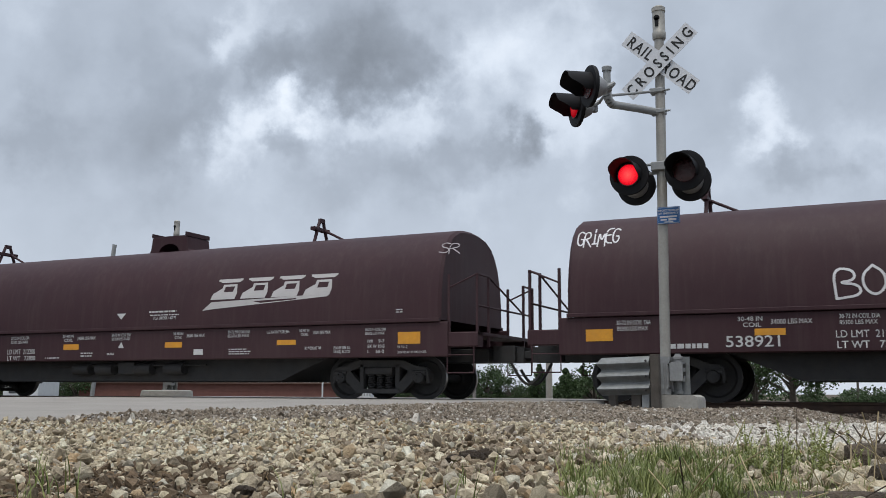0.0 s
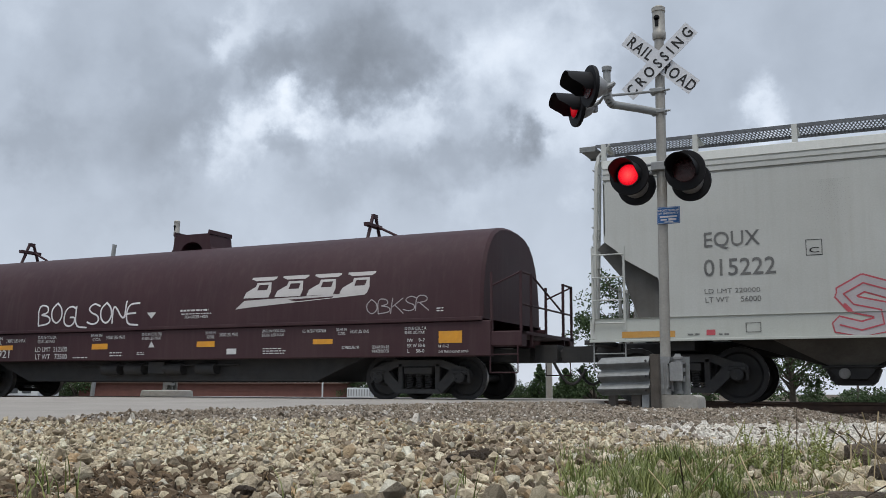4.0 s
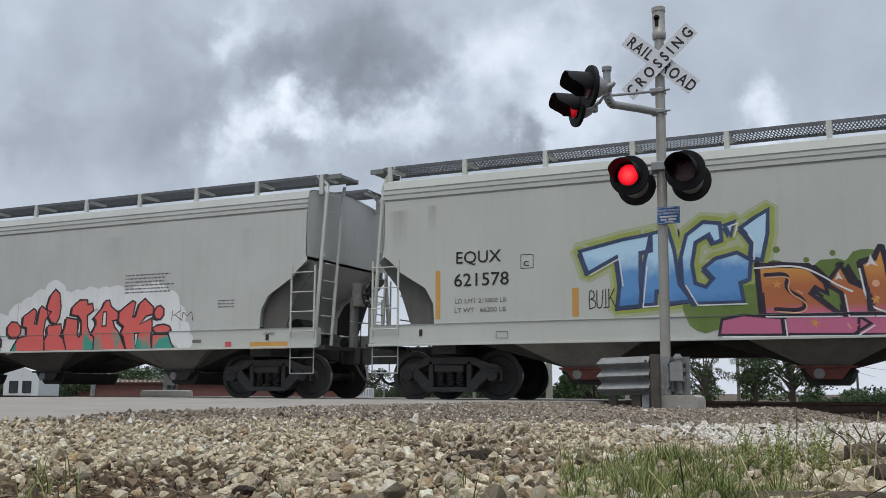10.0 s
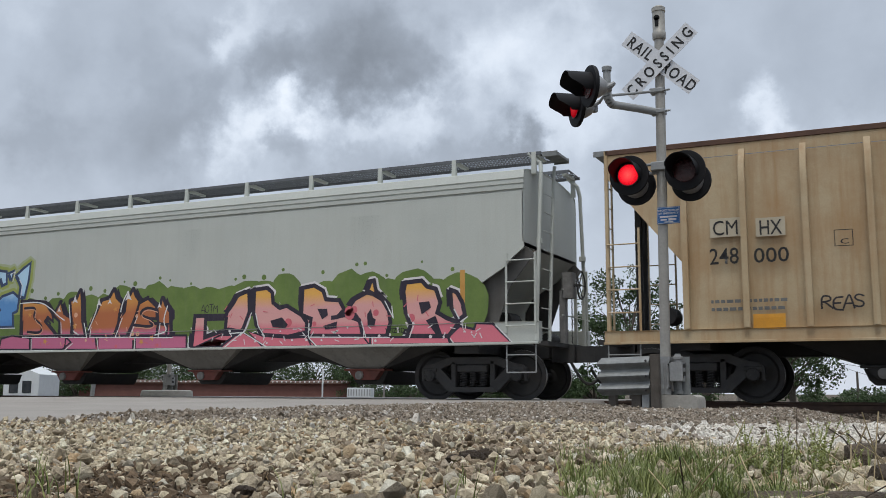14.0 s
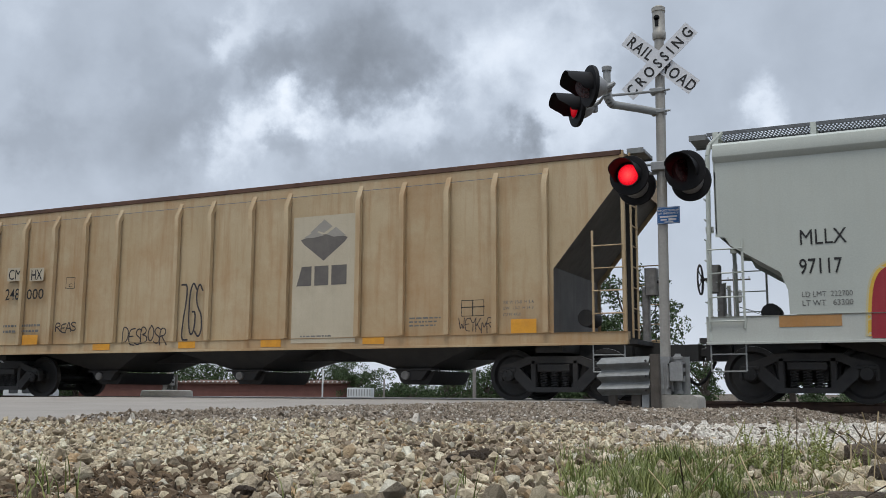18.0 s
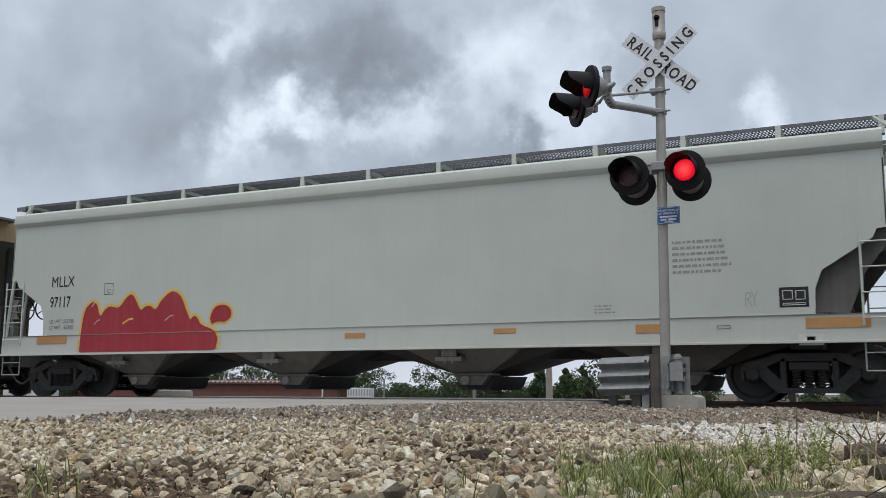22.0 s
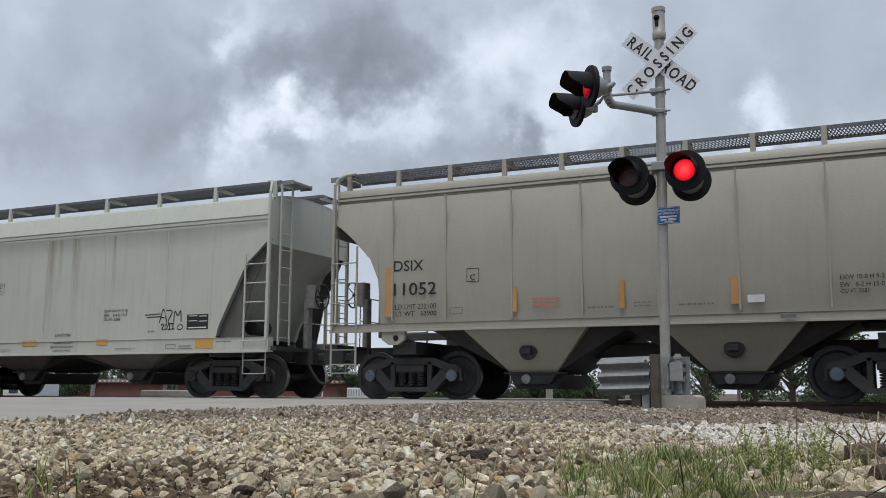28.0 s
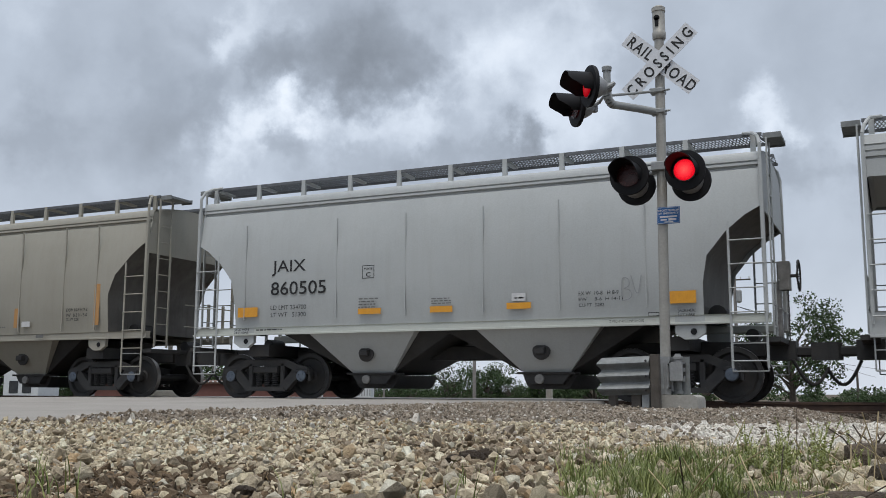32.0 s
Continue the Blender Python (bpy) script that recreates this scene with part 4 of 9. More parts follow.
def coil_car(s0, s1, brackets, saddle):
    car, half = start_car("coil_car", "maroon covered coil car with a rounded hood", "coil car", s0, s1)
    hood = half - 0.76
    prof = [(1.50, 1.585), (1.6, 1.585), (2.0, 1.57), (2.4, 1.50), (2.75, 1.38), (3.0, 1.22), (3.2, 1.0), (3.33, 0.7), (3.38, 0.4)]
    sect = [(-y, z) for z, y in prof] + [(0, 3.4)] + [(y, z) for z, y in reversed(prof)]
    g = Geo()
    rows = [[(x, y, z) for y, z in sect] for x in list(np.linspace(-hood + 0.06, hood - 0.06, 24))]
    inset = [[(s * hood, y * 0.97, 1.5 + (z - 1.5) * 0.975) for y, z in sect] for s in (-1, 1)]
    g.grid([inset[0]] + rows + [inset[1]])
    n = len(sect)
    for r in inset:
        g.add(r, [tuple(range(n))])
    part("hood", g, PAINT["maroon"], car, "rounded maroon hood")
    g = Geo()
    for s in (-1, 1):
        g.bar(-hood, hood, s * 1.60 - 0.03, s * 1.60 + 0.03, 1.46, 1.53, 0.008)
    part("hood_rim", g, PAINT["maroon"], car)
    for s in (-1, 1):
        g = Geo()
        g.bar(-half + 0.6, half - 0.6, min(s * 1.44, s * 1.585), max(s * 1.44, s * 1.585), 0.80, 1.46, 0.02)
        g.bar(-half, half, min(s * 1.3, s * 1.56), max(s * 1.3, s * 1.56), 0.98, 1.26, 0.02)
        part("side_sill", g, PAINT["maroon"], car)
    g = Geo()
    g.prism([(-half + 3.4, 0.84), (-half + 4.6, 0.35), (half - 4.6, 0.35), (half - 3.4, 0.84)], -1.2, 1.2)
    g.bar(-half + 0.3, half - 0.3, -0.3, 0.3, 0.72, 1.0, 0.02)
    part("underframe", g, M["black_steel"], car)
    g = Geo()
    for k, x in enumerate((-1.6, -0.9, 0.2, 1.1)):
        g.rod((x, -1.3, 0.62), (x + 0.5, -1.3, 0.62), 0.13, 12)
    g.rod((-2.4, -1.32, 0.7), (2.2, -1.32, 0.7), 0.02, 6)
    g.bar(-0.2, 0.25, -1.4, -1.15, 0.5, 0.78, 0.02)
    part("brake_gear", g, M["black_steel"], car)
    for x in brackets:
        g = Geo()
        for y in (-0.3, 0.3):
            g.rod((x - 0.02, y, 3.34), (x - 0.02, 0.06 if y > 0 else -0.06, 3.92), 0.038, 8)
        g.bar(x - 0.05, x + 0.02, -0.09, 0.09, 3.86, 3.95, 0.01)
        g.bar(x - 0.1, x + 0.02, -0.32, 0.3, 3.66, 3.74, 0.01, axis=1)
        g.rod((x, 0.1, 3.7), (x + 0.62, 0.1, 3.40), 0.028, 8)
        part("lifting_bracket", g, PAINT["maroon"], car)
    g = Geo()
    arch = [(saddle + 0.31 * math.cos(a), 3.36 + 0.22 * math.sin(a)) for a in np.linspace(0, math.pi, 9)]
    outer = [(saddle + a, b) for a, b in ((0.61, 3.36), (0.55, 3.44), (0.51, 3.72), (0.45, 3.76), (0.0, 3.76), (-0.45, 3.76), (-0.51, 3.72), (-0.55, 3.44), (-0.61, 3.36))]
    for k in range(8):
        g.prism([outer[k], outer[k + 1], arch[k + 1], arch[k]], -0.4, 0.4)
    for x in (saddle - 0.5, saddle + 0.5):
        g.bar(x - 0.02, x + 0.02, -0.42, 0.42, 3.74, 3.84, 0.005, axis=1)
    part("lifting_saddle", g, PAINT["maroon"], car, "boxy dark maroon saddle with an arched opening")
    for s in (-1, 1):
        g = Geo()
        g.box(min(s * (half - 0.65), s * half), max(s * (half - 0.65), s * half), -1.55, 1.55, 1.2, 1.26)
        part("end_platform", g, PAINT["maroon"], car)
        g = Geo()
        xe = s * (half - 0.03)
        for y in (-1.5, -0.95, 0.95, 1.5):
            g.bar(xe - 0.025, xe + 0.025, y - 0.025, y + 0.025, 1.0, 2.36, 0.005, axis=2)
        g.rod((xe, -1.5, 2.34), (xe, -0.95, 2.34), 0.022, 8)
        g.rod((xe, 0.95, 2.34), (xe, 1.5, 2.34), 0.022, 8)
        g.rod((xe, -0.95, 2.34), (xe, 0.95, 1.75), 0.02, 8)
        g.rod((xe, -1.5, 1.75), (xe, 1.5, 1.75), 0.02, 8)
        for y in (-1.52, 1.52):
            xi = s * (half - 0.6)
            g.bar(xi - 0.025, xi + 0.025, y - 0.025, y + 0.025, 1.2, 2.36, 0.005, axis=2)
            g.rod((xe, y, 2.34), (xi, y, 2.1), 0.018, 8)
        part("end_railing", g, PAINT["maroon"], car)
        for y in (-1.55, 1.55):
            g = Geo()
            stirrup(g, s * (half - 0.62), s * (half - 0.08), y, 0.5, 1.1)
            part("stirrup", g, PAINT["maroon"], car)
        add_truck(car, s * (half - 2.30), 0.42, 0.88)
    add_couplers(car, half)
    return car, half


coil_a, half_a = coil_car(-92.495, -75.235, (-5.6, 4.2), 0.22)
coil_b, half_b = coil_car(-74.255, -56.995, (-5.6, 4.68), 0.02)
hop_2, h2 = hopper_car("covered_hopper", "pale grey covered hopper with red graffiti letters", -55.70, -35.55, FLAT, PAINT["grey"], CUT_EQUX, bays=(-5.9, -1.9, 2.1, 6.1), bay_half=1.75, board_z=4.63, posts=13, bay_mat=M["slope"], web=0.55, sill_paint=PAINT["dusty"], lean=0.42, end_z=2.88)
hop_3, h3 = hopper_car("covered_hopper", "pale grey covered hopper with pink and green graffiti", -34.33, -14.09, FLAT, PAINT["grey_two"], CUT_EQUX, gate="gate_red", bay_mat=M["dusty_shaded_bay"], bays=(-6.0, -1.9, 2.2, 6.2), bay_half=1.75, board_z=4.63, posts=13, web=0.55, sill_paint=PAINT["dusty"], lean=0.42, end_z=2.88)
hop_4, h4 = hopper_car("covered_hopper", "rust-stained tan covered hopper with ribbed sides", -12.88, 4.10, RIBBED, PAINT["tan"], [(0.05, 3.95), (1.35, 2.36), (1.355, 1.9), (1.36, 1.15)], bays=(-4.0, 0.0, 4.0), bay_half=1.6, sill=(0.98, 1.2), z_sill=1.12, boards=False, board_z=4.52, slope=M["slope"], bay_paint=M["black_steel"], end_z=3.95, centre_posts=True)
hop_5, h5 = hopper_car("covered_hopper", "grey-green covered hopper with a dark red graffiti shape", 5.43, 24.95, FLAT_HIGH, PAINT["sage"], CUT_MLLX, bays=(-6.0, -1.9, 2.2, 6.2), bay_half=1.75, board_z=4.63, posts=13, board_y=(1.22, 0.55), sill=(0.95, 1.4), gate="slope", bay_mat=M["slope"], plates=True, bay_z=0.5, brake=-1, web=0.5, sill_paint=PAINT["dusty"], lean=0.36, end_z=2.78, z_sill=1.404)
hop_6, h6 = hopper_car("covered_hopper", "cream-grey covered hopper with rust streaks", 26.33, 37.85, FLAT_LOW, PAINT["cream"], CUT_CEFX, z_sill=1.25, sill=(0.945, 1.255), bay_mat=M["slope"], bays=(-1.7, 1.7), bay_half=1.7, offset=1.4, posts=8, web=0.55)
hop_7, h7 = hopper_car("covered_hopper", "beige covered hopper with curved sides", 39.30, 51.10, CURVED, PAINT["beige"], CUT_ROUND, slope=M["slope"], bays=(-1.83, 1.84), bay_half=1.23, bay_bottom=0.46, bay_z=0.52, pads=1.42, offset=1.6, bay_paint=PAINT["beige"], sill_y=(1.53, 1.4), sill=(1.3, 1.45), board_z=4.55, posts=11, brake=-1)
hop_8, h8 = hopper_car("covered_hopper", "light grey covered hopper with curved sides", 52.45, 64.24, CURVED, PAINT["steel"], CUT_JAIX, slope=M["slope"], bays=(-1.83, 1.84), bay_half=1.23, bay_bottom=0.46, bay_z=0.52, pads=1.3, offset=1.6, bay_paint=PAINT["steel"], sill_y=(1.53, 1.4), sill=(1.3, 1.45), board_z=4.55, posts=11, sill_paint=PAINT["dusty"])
hop_9, h9 = hopper_car("covered_hopper", "blue-grey covered hopper with an open end frame", 65.70, 77.5, FLAT, PAINT["steel"], [(0.05, 3.5), (0.12, 3.56), (0.9, 3.54), (1.1, 3.3), (1.28, 1.5), (1.3, 1.42)], end_z=3.6, bays=(-1.75, 1.75), bay_half=1.7, offset=1.6)




# ---- lettering, reflectors and spray paint on the cars ----
SKIN = {"coil": Side([(0.7, 1.587), (1.455, 1.587), (1.465, 1.632), (1.53, 1.632), (1.54, 1.587), (1.6, 1.587), (2.0, 1.572), (2.4, 1.502), (2.75, 1.382), (3.0, 1.222), (3.2, 1.0)])}
LAYER = 0.003
for _name, _a, _b in (("white_spray", (0.62, 0.61, 0.62), (0.72, 0.71, 0.72)), ("grey_spray", (0.30, 0.27, 0.28), (0.38, 0.35, 0.36)), ("black_spray", (0.018, 0.016, 0.02), (0.04, 0.035, 0.04)), ("grey_line", (0.25, 0.26, 0.26), (0.33, 0.34, 0.34)),
                      ("pale_fill", (0.50, 0.45, 0.46), (0.60, 0.50, 0.51)), ("crimson_line", (0.42, 0.06, 0.08), (0.52, 0.10, 0.12)), ("white_halo", (0.66, 0.67, 0.66), (0.76, 0.77, 0.76)), ("white_thin", (0.66, 0.62, 0.62), (0.74, 0.70, 0.70)),
                      ("navy_spray", (0.03, 0.045, 0.10), (0.05, 0.08, 0.17)), ("lime_halo", (0.29, 0.34, 0.07), (0.36, 0.41, 0.12)), ("plum_line", (0.016, 0.012, 0.022), (0.035, 0.025, 0.045)), ("green_spray", (0.10, 0.16, 0.035), (0.16, 0.23, 0.055)),
                      ("crimson_fill", (0.28, 0.018, 0.03), (0.34, 0.028, 0.04)), ("yellow_halo", (0.62, 0.38, 0.04), (0.70, 0.47, 0.08)), ("red_mark", (0.5, 0.08, 0.10), (0.58, 0.12, 0.14)), ("orange_old", (0.50, 0.25, 0.05), (0.60, 0.33, 0.09)), ("orange_brown", (0.40, 0.20, 0.065), (0.48, 0.26, 0.10)),
                      ("red_print", (0.40, 0.12, 0.08), (0.46, 0.18, 0.12)), ("tan_panel", (0.45, 0.39, 0.285), (0.52, 0.46, 0.345)), ("logo_dark", (0.09, 0.08, 0.075), (0.15, 0.135, 0.12)), ("logo_mid", (0.26, 0.24, 0.21), (0.34, 0.32, 0.28))):
    M[_name] = surface(_name + "_paint", _a, _b, 2.2, 0.6, bump=0.0, streak=0.12, dirt=(0.2, 0.18, 0.16))


def faded_spray(name, low, mid, high, z0, z1, dots=None, mix_up=0.6, patchy=False):
    """Spray paint that fades from one colour below to another above, with soft mist and, if given, round dabs."""
    m = bpy.data.materials.new(name)
    nt = tree_of(m)
    co = node(nt, "ShaderNodeTexCoord").outputs["Object"]
    z = node(nt, "ShaderNodeSeparateXYZ", i_Vector=co).outputs["Z"]
    mist = node(nt, "ShaderNodeTexNoise", i_Vector=co, i_Scale=2.3, i_Detail=5.0, i_Roughness=0.6).outputs["Fac"]
    grain = node(nt, "ShaderNodeTexNoise", i_Vector=co, i_Scale=45.0, i_Detail=3.0).outputs["Fac"]
    k = maths(nt, "ADD", maths(nt, "DIVIDE", maths(nt, "SUBTRACT", z, z0), z1 - z0), maths(nt, "MULTIPLY", maths(nt, "SUBTRACT", mist, 0.5), mix_up), True)
    col = ramp(nt, k, [(0.0, low), (0.28, low), (0.42, mid), (0.72, mid), (1.0, high)])
    if patchy:
        along = node(nt, "ShaderNodeMapping", i_Vector=co, i_Scale=(1.0, 0.0, 0.25)).outputs[0]
        spots = node(nt, "ShaderNodeTexNoise", i_Vector=along, i_Scale=2.1, i_Detail=2.0).outputs["Fac"]
        col = mix(nt, ramp(nt, spots, [(0.5, 0.0), (0.6, 1.0)]), mid, col)
    if dots:
        cell = node(nt, "ShaderNodeTexVoronoi", i_Vector=co, i_Scale=2.6).outputs["Distance"]
        col = mix(nt, maths(nt, "MULTIPLY", ramp(nt, cell, [(0.2, 1.0), (0.23, 0.0)]), 0.75), col, dots)
    col = mix(nt, 0.25, col, ramp(nt, grain, [(0.2, 0.6), (0.8, 1.0)]), "MULTIPLY")
    b = node(nt, "ShaderNodeBsdfPrincipled", i_Base_Color=col, i_Roughness=0.55)
    out = node(nt, "ShaderNodeOutputMaterial")
    nt.links.new(b.outputs[0], out.inputs[0])
    return m


M["red_teal"] = faded_spray("coral_and_teal_spray", (0.05, 0.29, 0.22), (0.66, 0.115, 0.10), (0.60, 0.105, 0.095), 0.86, 2.2, None, 0.9, True)
M["sky_fill"] = faded_spray("blue_spray", (0.065, 0.20, 0.46), (0.10, 0.27, 0.55), (0.44, 0.65, 0.80), 1.3, 2.5)
M["orange_pink"] = faded_spray("orange_and_magenta_spray", (0.52, 0.135, 0.24), (0.42, 0.13, 0.045), (0.60, 0.27, 0.06), 1.128, 2.15, None, 0.15)
M["pink_peach"] = faded_spray("pink_and_peach_spray", (0.64, 0.16, 0.21), (0.66, 0.33, 0.31), (0.72, 0.38, 0.08), 1.128, 2.1, None, 0.16)
for _name, _a, _b in (("yellow_mist", (0.50, 0.45, 0.27), (0.54, 0.49, 0.32)), ("lime_mist", (0.36, 0.40, 0.24), (0.40, 0.44, 0.28)), ("silver_fill", (0.40, 0.37, 0.38), (0.48, 0.44, 0.45)), ("peach_dab", (0.66, 0.36, 0.22), (0.72, 0.42, 0.28)), ("rose_dab", (0.58, 0.12, 0.15), (0.64, 0.16, 0.19)), ("star_dab", (0.60, 0.27, 0.07), (0.68, 0.33, 0.09))):
    M[_name] = surface(_name + "_paint", _a, _b, 2.2, 0.6, bump=0.0)


def skin_of(car):
    return SKIN[car.name.split(".")[0]] if car.name.split(".")[0] in SKIN else SKIN[car.name]


def lay(car, verts, faces, lift, material, name, label=""):
    """Lays flat shapes, given as (x, z), on the near side of a car, lift metres proud of it."""
    skin = skin_of(car)
    me = bpy.data.meshes.new(name)
    me.from_pydata([(x, -(skin.out(z) + lift), z) for x, z in verts], [], faces)
    me.materials.append(M[material])
    return part(name, me, None, car, label)


def words(car, body, x0, x1, z0, z1, material, bold=None):
    """Words stretched to fill a box on the car's side."""
    cap = z1 - z0
    me = letters(body, cap, (0.0 if "M" in body else cap * 0.009) if bold is None else bold)
    v = np.array([p.co[:] for p in me.vertices])
    lo, hi = v.min(0), v.max(0)
    v = [(x0 + (p[0] - lo[0]) / (hi[0] - lo[0]) * (x1 - x0), z0 + p[2]) for p in v]
    skin = skin_of(car)
    for p, (x, z) in zip(me.vertices, v):
        p.co = (x, -(skin.out(z) + LAYER * 2.4), z)
    me.name = "lettering"
    me.materials.append(M[material])
    return part("lettering", me, None, car)


def rect(x0, x1, z0, z1, n=4):
    vs = [(x, z0 + (z1 - z0) * k / n) for k in range(n + 1) for x in (x0, x1)]
    return vs, [(2 * k, 2 * k + 1, 2 * k + 3, 2 * k + 2) for k in range(n)]


def patch(car, x0, x1, z0, z1, material, name):
    v, f = rect(x0, x1, z0, z1)
    lift = LAYER if material not in ("white_letter",) or name != "print_bar" else LAYER * 2
    if name == "logo_panel":
        lift = 0.002
    return lay(car, v, f, lift, material, name)


def outline_box(car, x0, x1, z0, z1, material):
    vs, fs, w = [], [], 0.012
    for a, b, c, d in ((x0, x1, z0, z0 + w), (x0, x1, z1 - w, z1), (x0, x0 + w, z0, z1), (x1 - w, x1, z0, z1)):
        v, f = rect(a, b, c, d, 2)
        fs += [tuple(i + len(vs) for i in q) for q in f]
        vs += v
    return lay(car, vs, fs, LAYER * (2 if material == "white_letter" else 1), material, "frame_mark")


def print_block(car, x0, x1, z0, z1, lines, material):
    """Lines of small print as bars of uneven length."""
    rng = random.Random(int(x0 * 100 + z0 * 1000))
    step = (z1 - z0) / lines
    for k in range(lines):
        x, vs, fs = x0, [], []
        end = x1 - (x1 - x0) * rng.uniform(0, 0.25)
        while x < end:
            w = min(rng.uniform(0.03, 0.12), end - x)
            v, f = rect(x, x + w, z0 + k * step, z0 + (k + 0.42) * step, 1)
            fs += [tuple(i + len(vs) for i in q) for q in f]
            vs += v
            x += w + 0.025
        lay(car, vs, fs, LAYER, material, "print_line")


def logo_blocks(car, x0, x1, z0, z1):
    """Four slanting blocks of a company mark."""
    w, lean = (x1 - x0) / 4.15, 0.16
    for k in range(4):
        a = x0 + k * w * 1.02
        h = z1 - z0
        vs = [(a, z0), (a + w * 0.82, z0), (a + w * 0.82 + lean, z1), (a + lean, z1)]
        hole = [(a + w * 0.34 + lean * 0.4, z0 + h * 0.36), (a + w * 0.66 + lean * 0.4, z0 + h * 0.36), (a + w * 0.66 + lean * 0.62, z0 + h * 0.62), (a + w * 0.34 + lean * 0.62, z0 + h * 0.62)]
        lay(car, vs + hole, [(0, 1, 5, 4), (1, 2, 6, 5), (2, 3, 7, 6), (3, 0, 4, 7)], LAYER, "logo_grey", "logo_block")


def logo_stripe(car, x0, x1, z0, z1):
    h = z1 - z0
    lay(car, [(x0, z0), (x0 + 0.35, z0 + h * 0.12), (x1, z1 - h * 0.22), (x1 + 0.06, z1), (x0 + 0.22, z1 - h * 0.3)], [(0, 1, 2, 3, 4)], LAYER, "logo_grey", "logo_stripe")


def marker(car, x0, x1, z0, z1, way):
    m = (x0 + x1) / 2
    lay(car, [(x0, z0), (x1, z0), (m, z1)] if way > 0 else [(x0, z1), (x1, z1), (m, z0)], [(0, 1, 2)], LAYER, "white_letter", "triangle_mark")


def bowl_logo(car, x0, x1, z0, z1):
    """A faceted bowl heaped with pale shapes."""
    w, h = x1 - x0, z1 - z0
    at = lambda pts: [(x0 + w * a, z0 + h * b) for a, b in pts]
    lay(car, at([(0.0, 0.52), (0.06, 0.42), (0.5, 0.0), (0.94, 0.42), (1.0, 0.52), (0.75, 0.62), (0.25, 0.62)]), [(0, 1, 2, 3, 4, 5, 6)], LAYER, "logo_dark", "logo_bowl")
    for k, pts in enumerate(([(0.05, 0.56), (0.3, 0.72), (0.5, 0.6), (0.3, 0.56)], [(0.3, 0.74), (0.5, 0.98), (0.68, 0.8), (0.5, 0.66)], [(0.55, 0.62), (0.75, 0.78), (0.97, 0.56), (0.7, 0.55)], [(0.2, 0.68), (0.42, 0.9), (0.45, 0.76), (0.32, 0.66)])):
        lay(car, at(pts), [(0, 1, 2, 3)], LAYER * (1.6 + 0.2 * k), "logo_mid", "logo_facet")


def logo_letters(car, x0, x1, z0, z1):
    """Three dark blocks of a company mark."""
    w, h = x1 - x0, z1 - z0
    at = lambda pts: [(x0 + w * a, z0 + h * b) for a, b in pts]
    for pts in ([(0.0, 0.0), (0.3, 0.0), (0.3, 1.0), (0.1, 1.0)], [(0.36, 0.0), (0.64, 0.0), (0.64, 1.0), (0.36, 1.0)], [(0.7, 0.0), (1.0, 0.0), (1.0, 1.0), (0.7, 1.0)]):
        lay(car, at(pts), [tuple(range(len(pts)))], LAYER * 1.5, "logo_dark", "logo_block")


# strokes of drawn letters, in a unit square
STROKES = {
    "A": ["0,0 .42,1 .6,1 1,0", ".2,.36 .8,.36"], "B": ["0,0 0,1 .75,.95 .8,.6 .1,.52 .9,.45 .95,.1 0,0"], "D": ["0,0 0,1 .7,.9 .95,.5 .7,.08 0,0"], "E": [".9,1 .05,.95 .05,.05 .95,0", ".05,.52 .7,.55"],
    "G": [".95,.85 .5,1 .08,.8 .05,.2 .5,0 .9,.15 .92,.45 .55,.45"], "H": ["0,0 .1,1", ".9,1 .95,0", ".05,.5 .92,.52"], "I": [".5,0 .5,1", ".2,0 .8,0"], "J": [".2,1 .9,1", ".62,1 .6,.15 .3,0 .05,.25"],
    "K": ["0,0 .05,1", ".1,.45 .85,1", ".3,.55 1,0"], "L": [".1,1 .05,.05 .95,0"], "M": ["0,0 .1,1 .5,.3 .9,1 1,0"], "N": ["0,0 .05,1 .9,0 1,1"], "O": [".5,1 .08,.7 .1,.25 .5,0 .92,.3 .9,.75 .5,1"],
    "R": ["0,0 0,1 .8,.95 .85,.6 .1,.5", ".3,.5 1,0"], "S": [".95,.85 .5,1 .1,.78 .3,.55 .85,.42 .9,.12 .45,0 .02,.12"], "T": ["0,.95 1,1", ".52,.97 .5,0"], "U": [".05,1 .1,.15 .5,0 .9,.15 .95,1"], "V": ["0,1 .5,0 1,1"],
    "W": ["0,1 .25,0 .5,.7 .75,0 1,1"], "X": ["0,0 1,1", "0,1 1,0"], "Y": ["0,1 .5,.5 1,1", ".5,.5 .45,0"], "Z": ["0,1 1,1 0,0 1,0"], "1": [".1,.75 .5,1 .5,0", ".15,0 .85,0"], "2": [".05,.75 .4,1 .9,.8 .1,0 1,0"], "0": [".5,1 .1,.6 .2,.1 .6,0 .95,.5 .5,1"], "=": ["0,.7 1,.8", ".1,.35 1,.4"],
}


def stroke_mesh(lines, r, lift, reach=9.0):
    """Broad strokes along broken lines, each a hair above the one before."""
    vs, fs, hs = [], [], []
    n = 0
    for line in lines:
        fine = []
        for a, b in zip(line, line[1:]):
            steps = max(1, math.ceil((b - a).length / reach))
            fine += [a.lerp(b, i / steps) for i in range(steps)]
        fine.append(line[-1])
        for k, (a, b) in enumerate(zip(fine, fine[1:])):
            d = (b - a)
            if d.length < 1e-6:
                continue
            d = d.normalized() * r
            s = Vector((-d.y, d.x))
            base = len(vs)
            vs += [a - s - d * 0.35, a - d * 0.9, a + s - d * 0.35, b + s + d * 0.35, b + d * 0.9, b - s + d * 0.35]
            hs += [lift + 0.00012 * (n % 12)] * 6
            fs.append(tuple(range(base, base + 6)))
            n += 1
    return vs, fs, hs


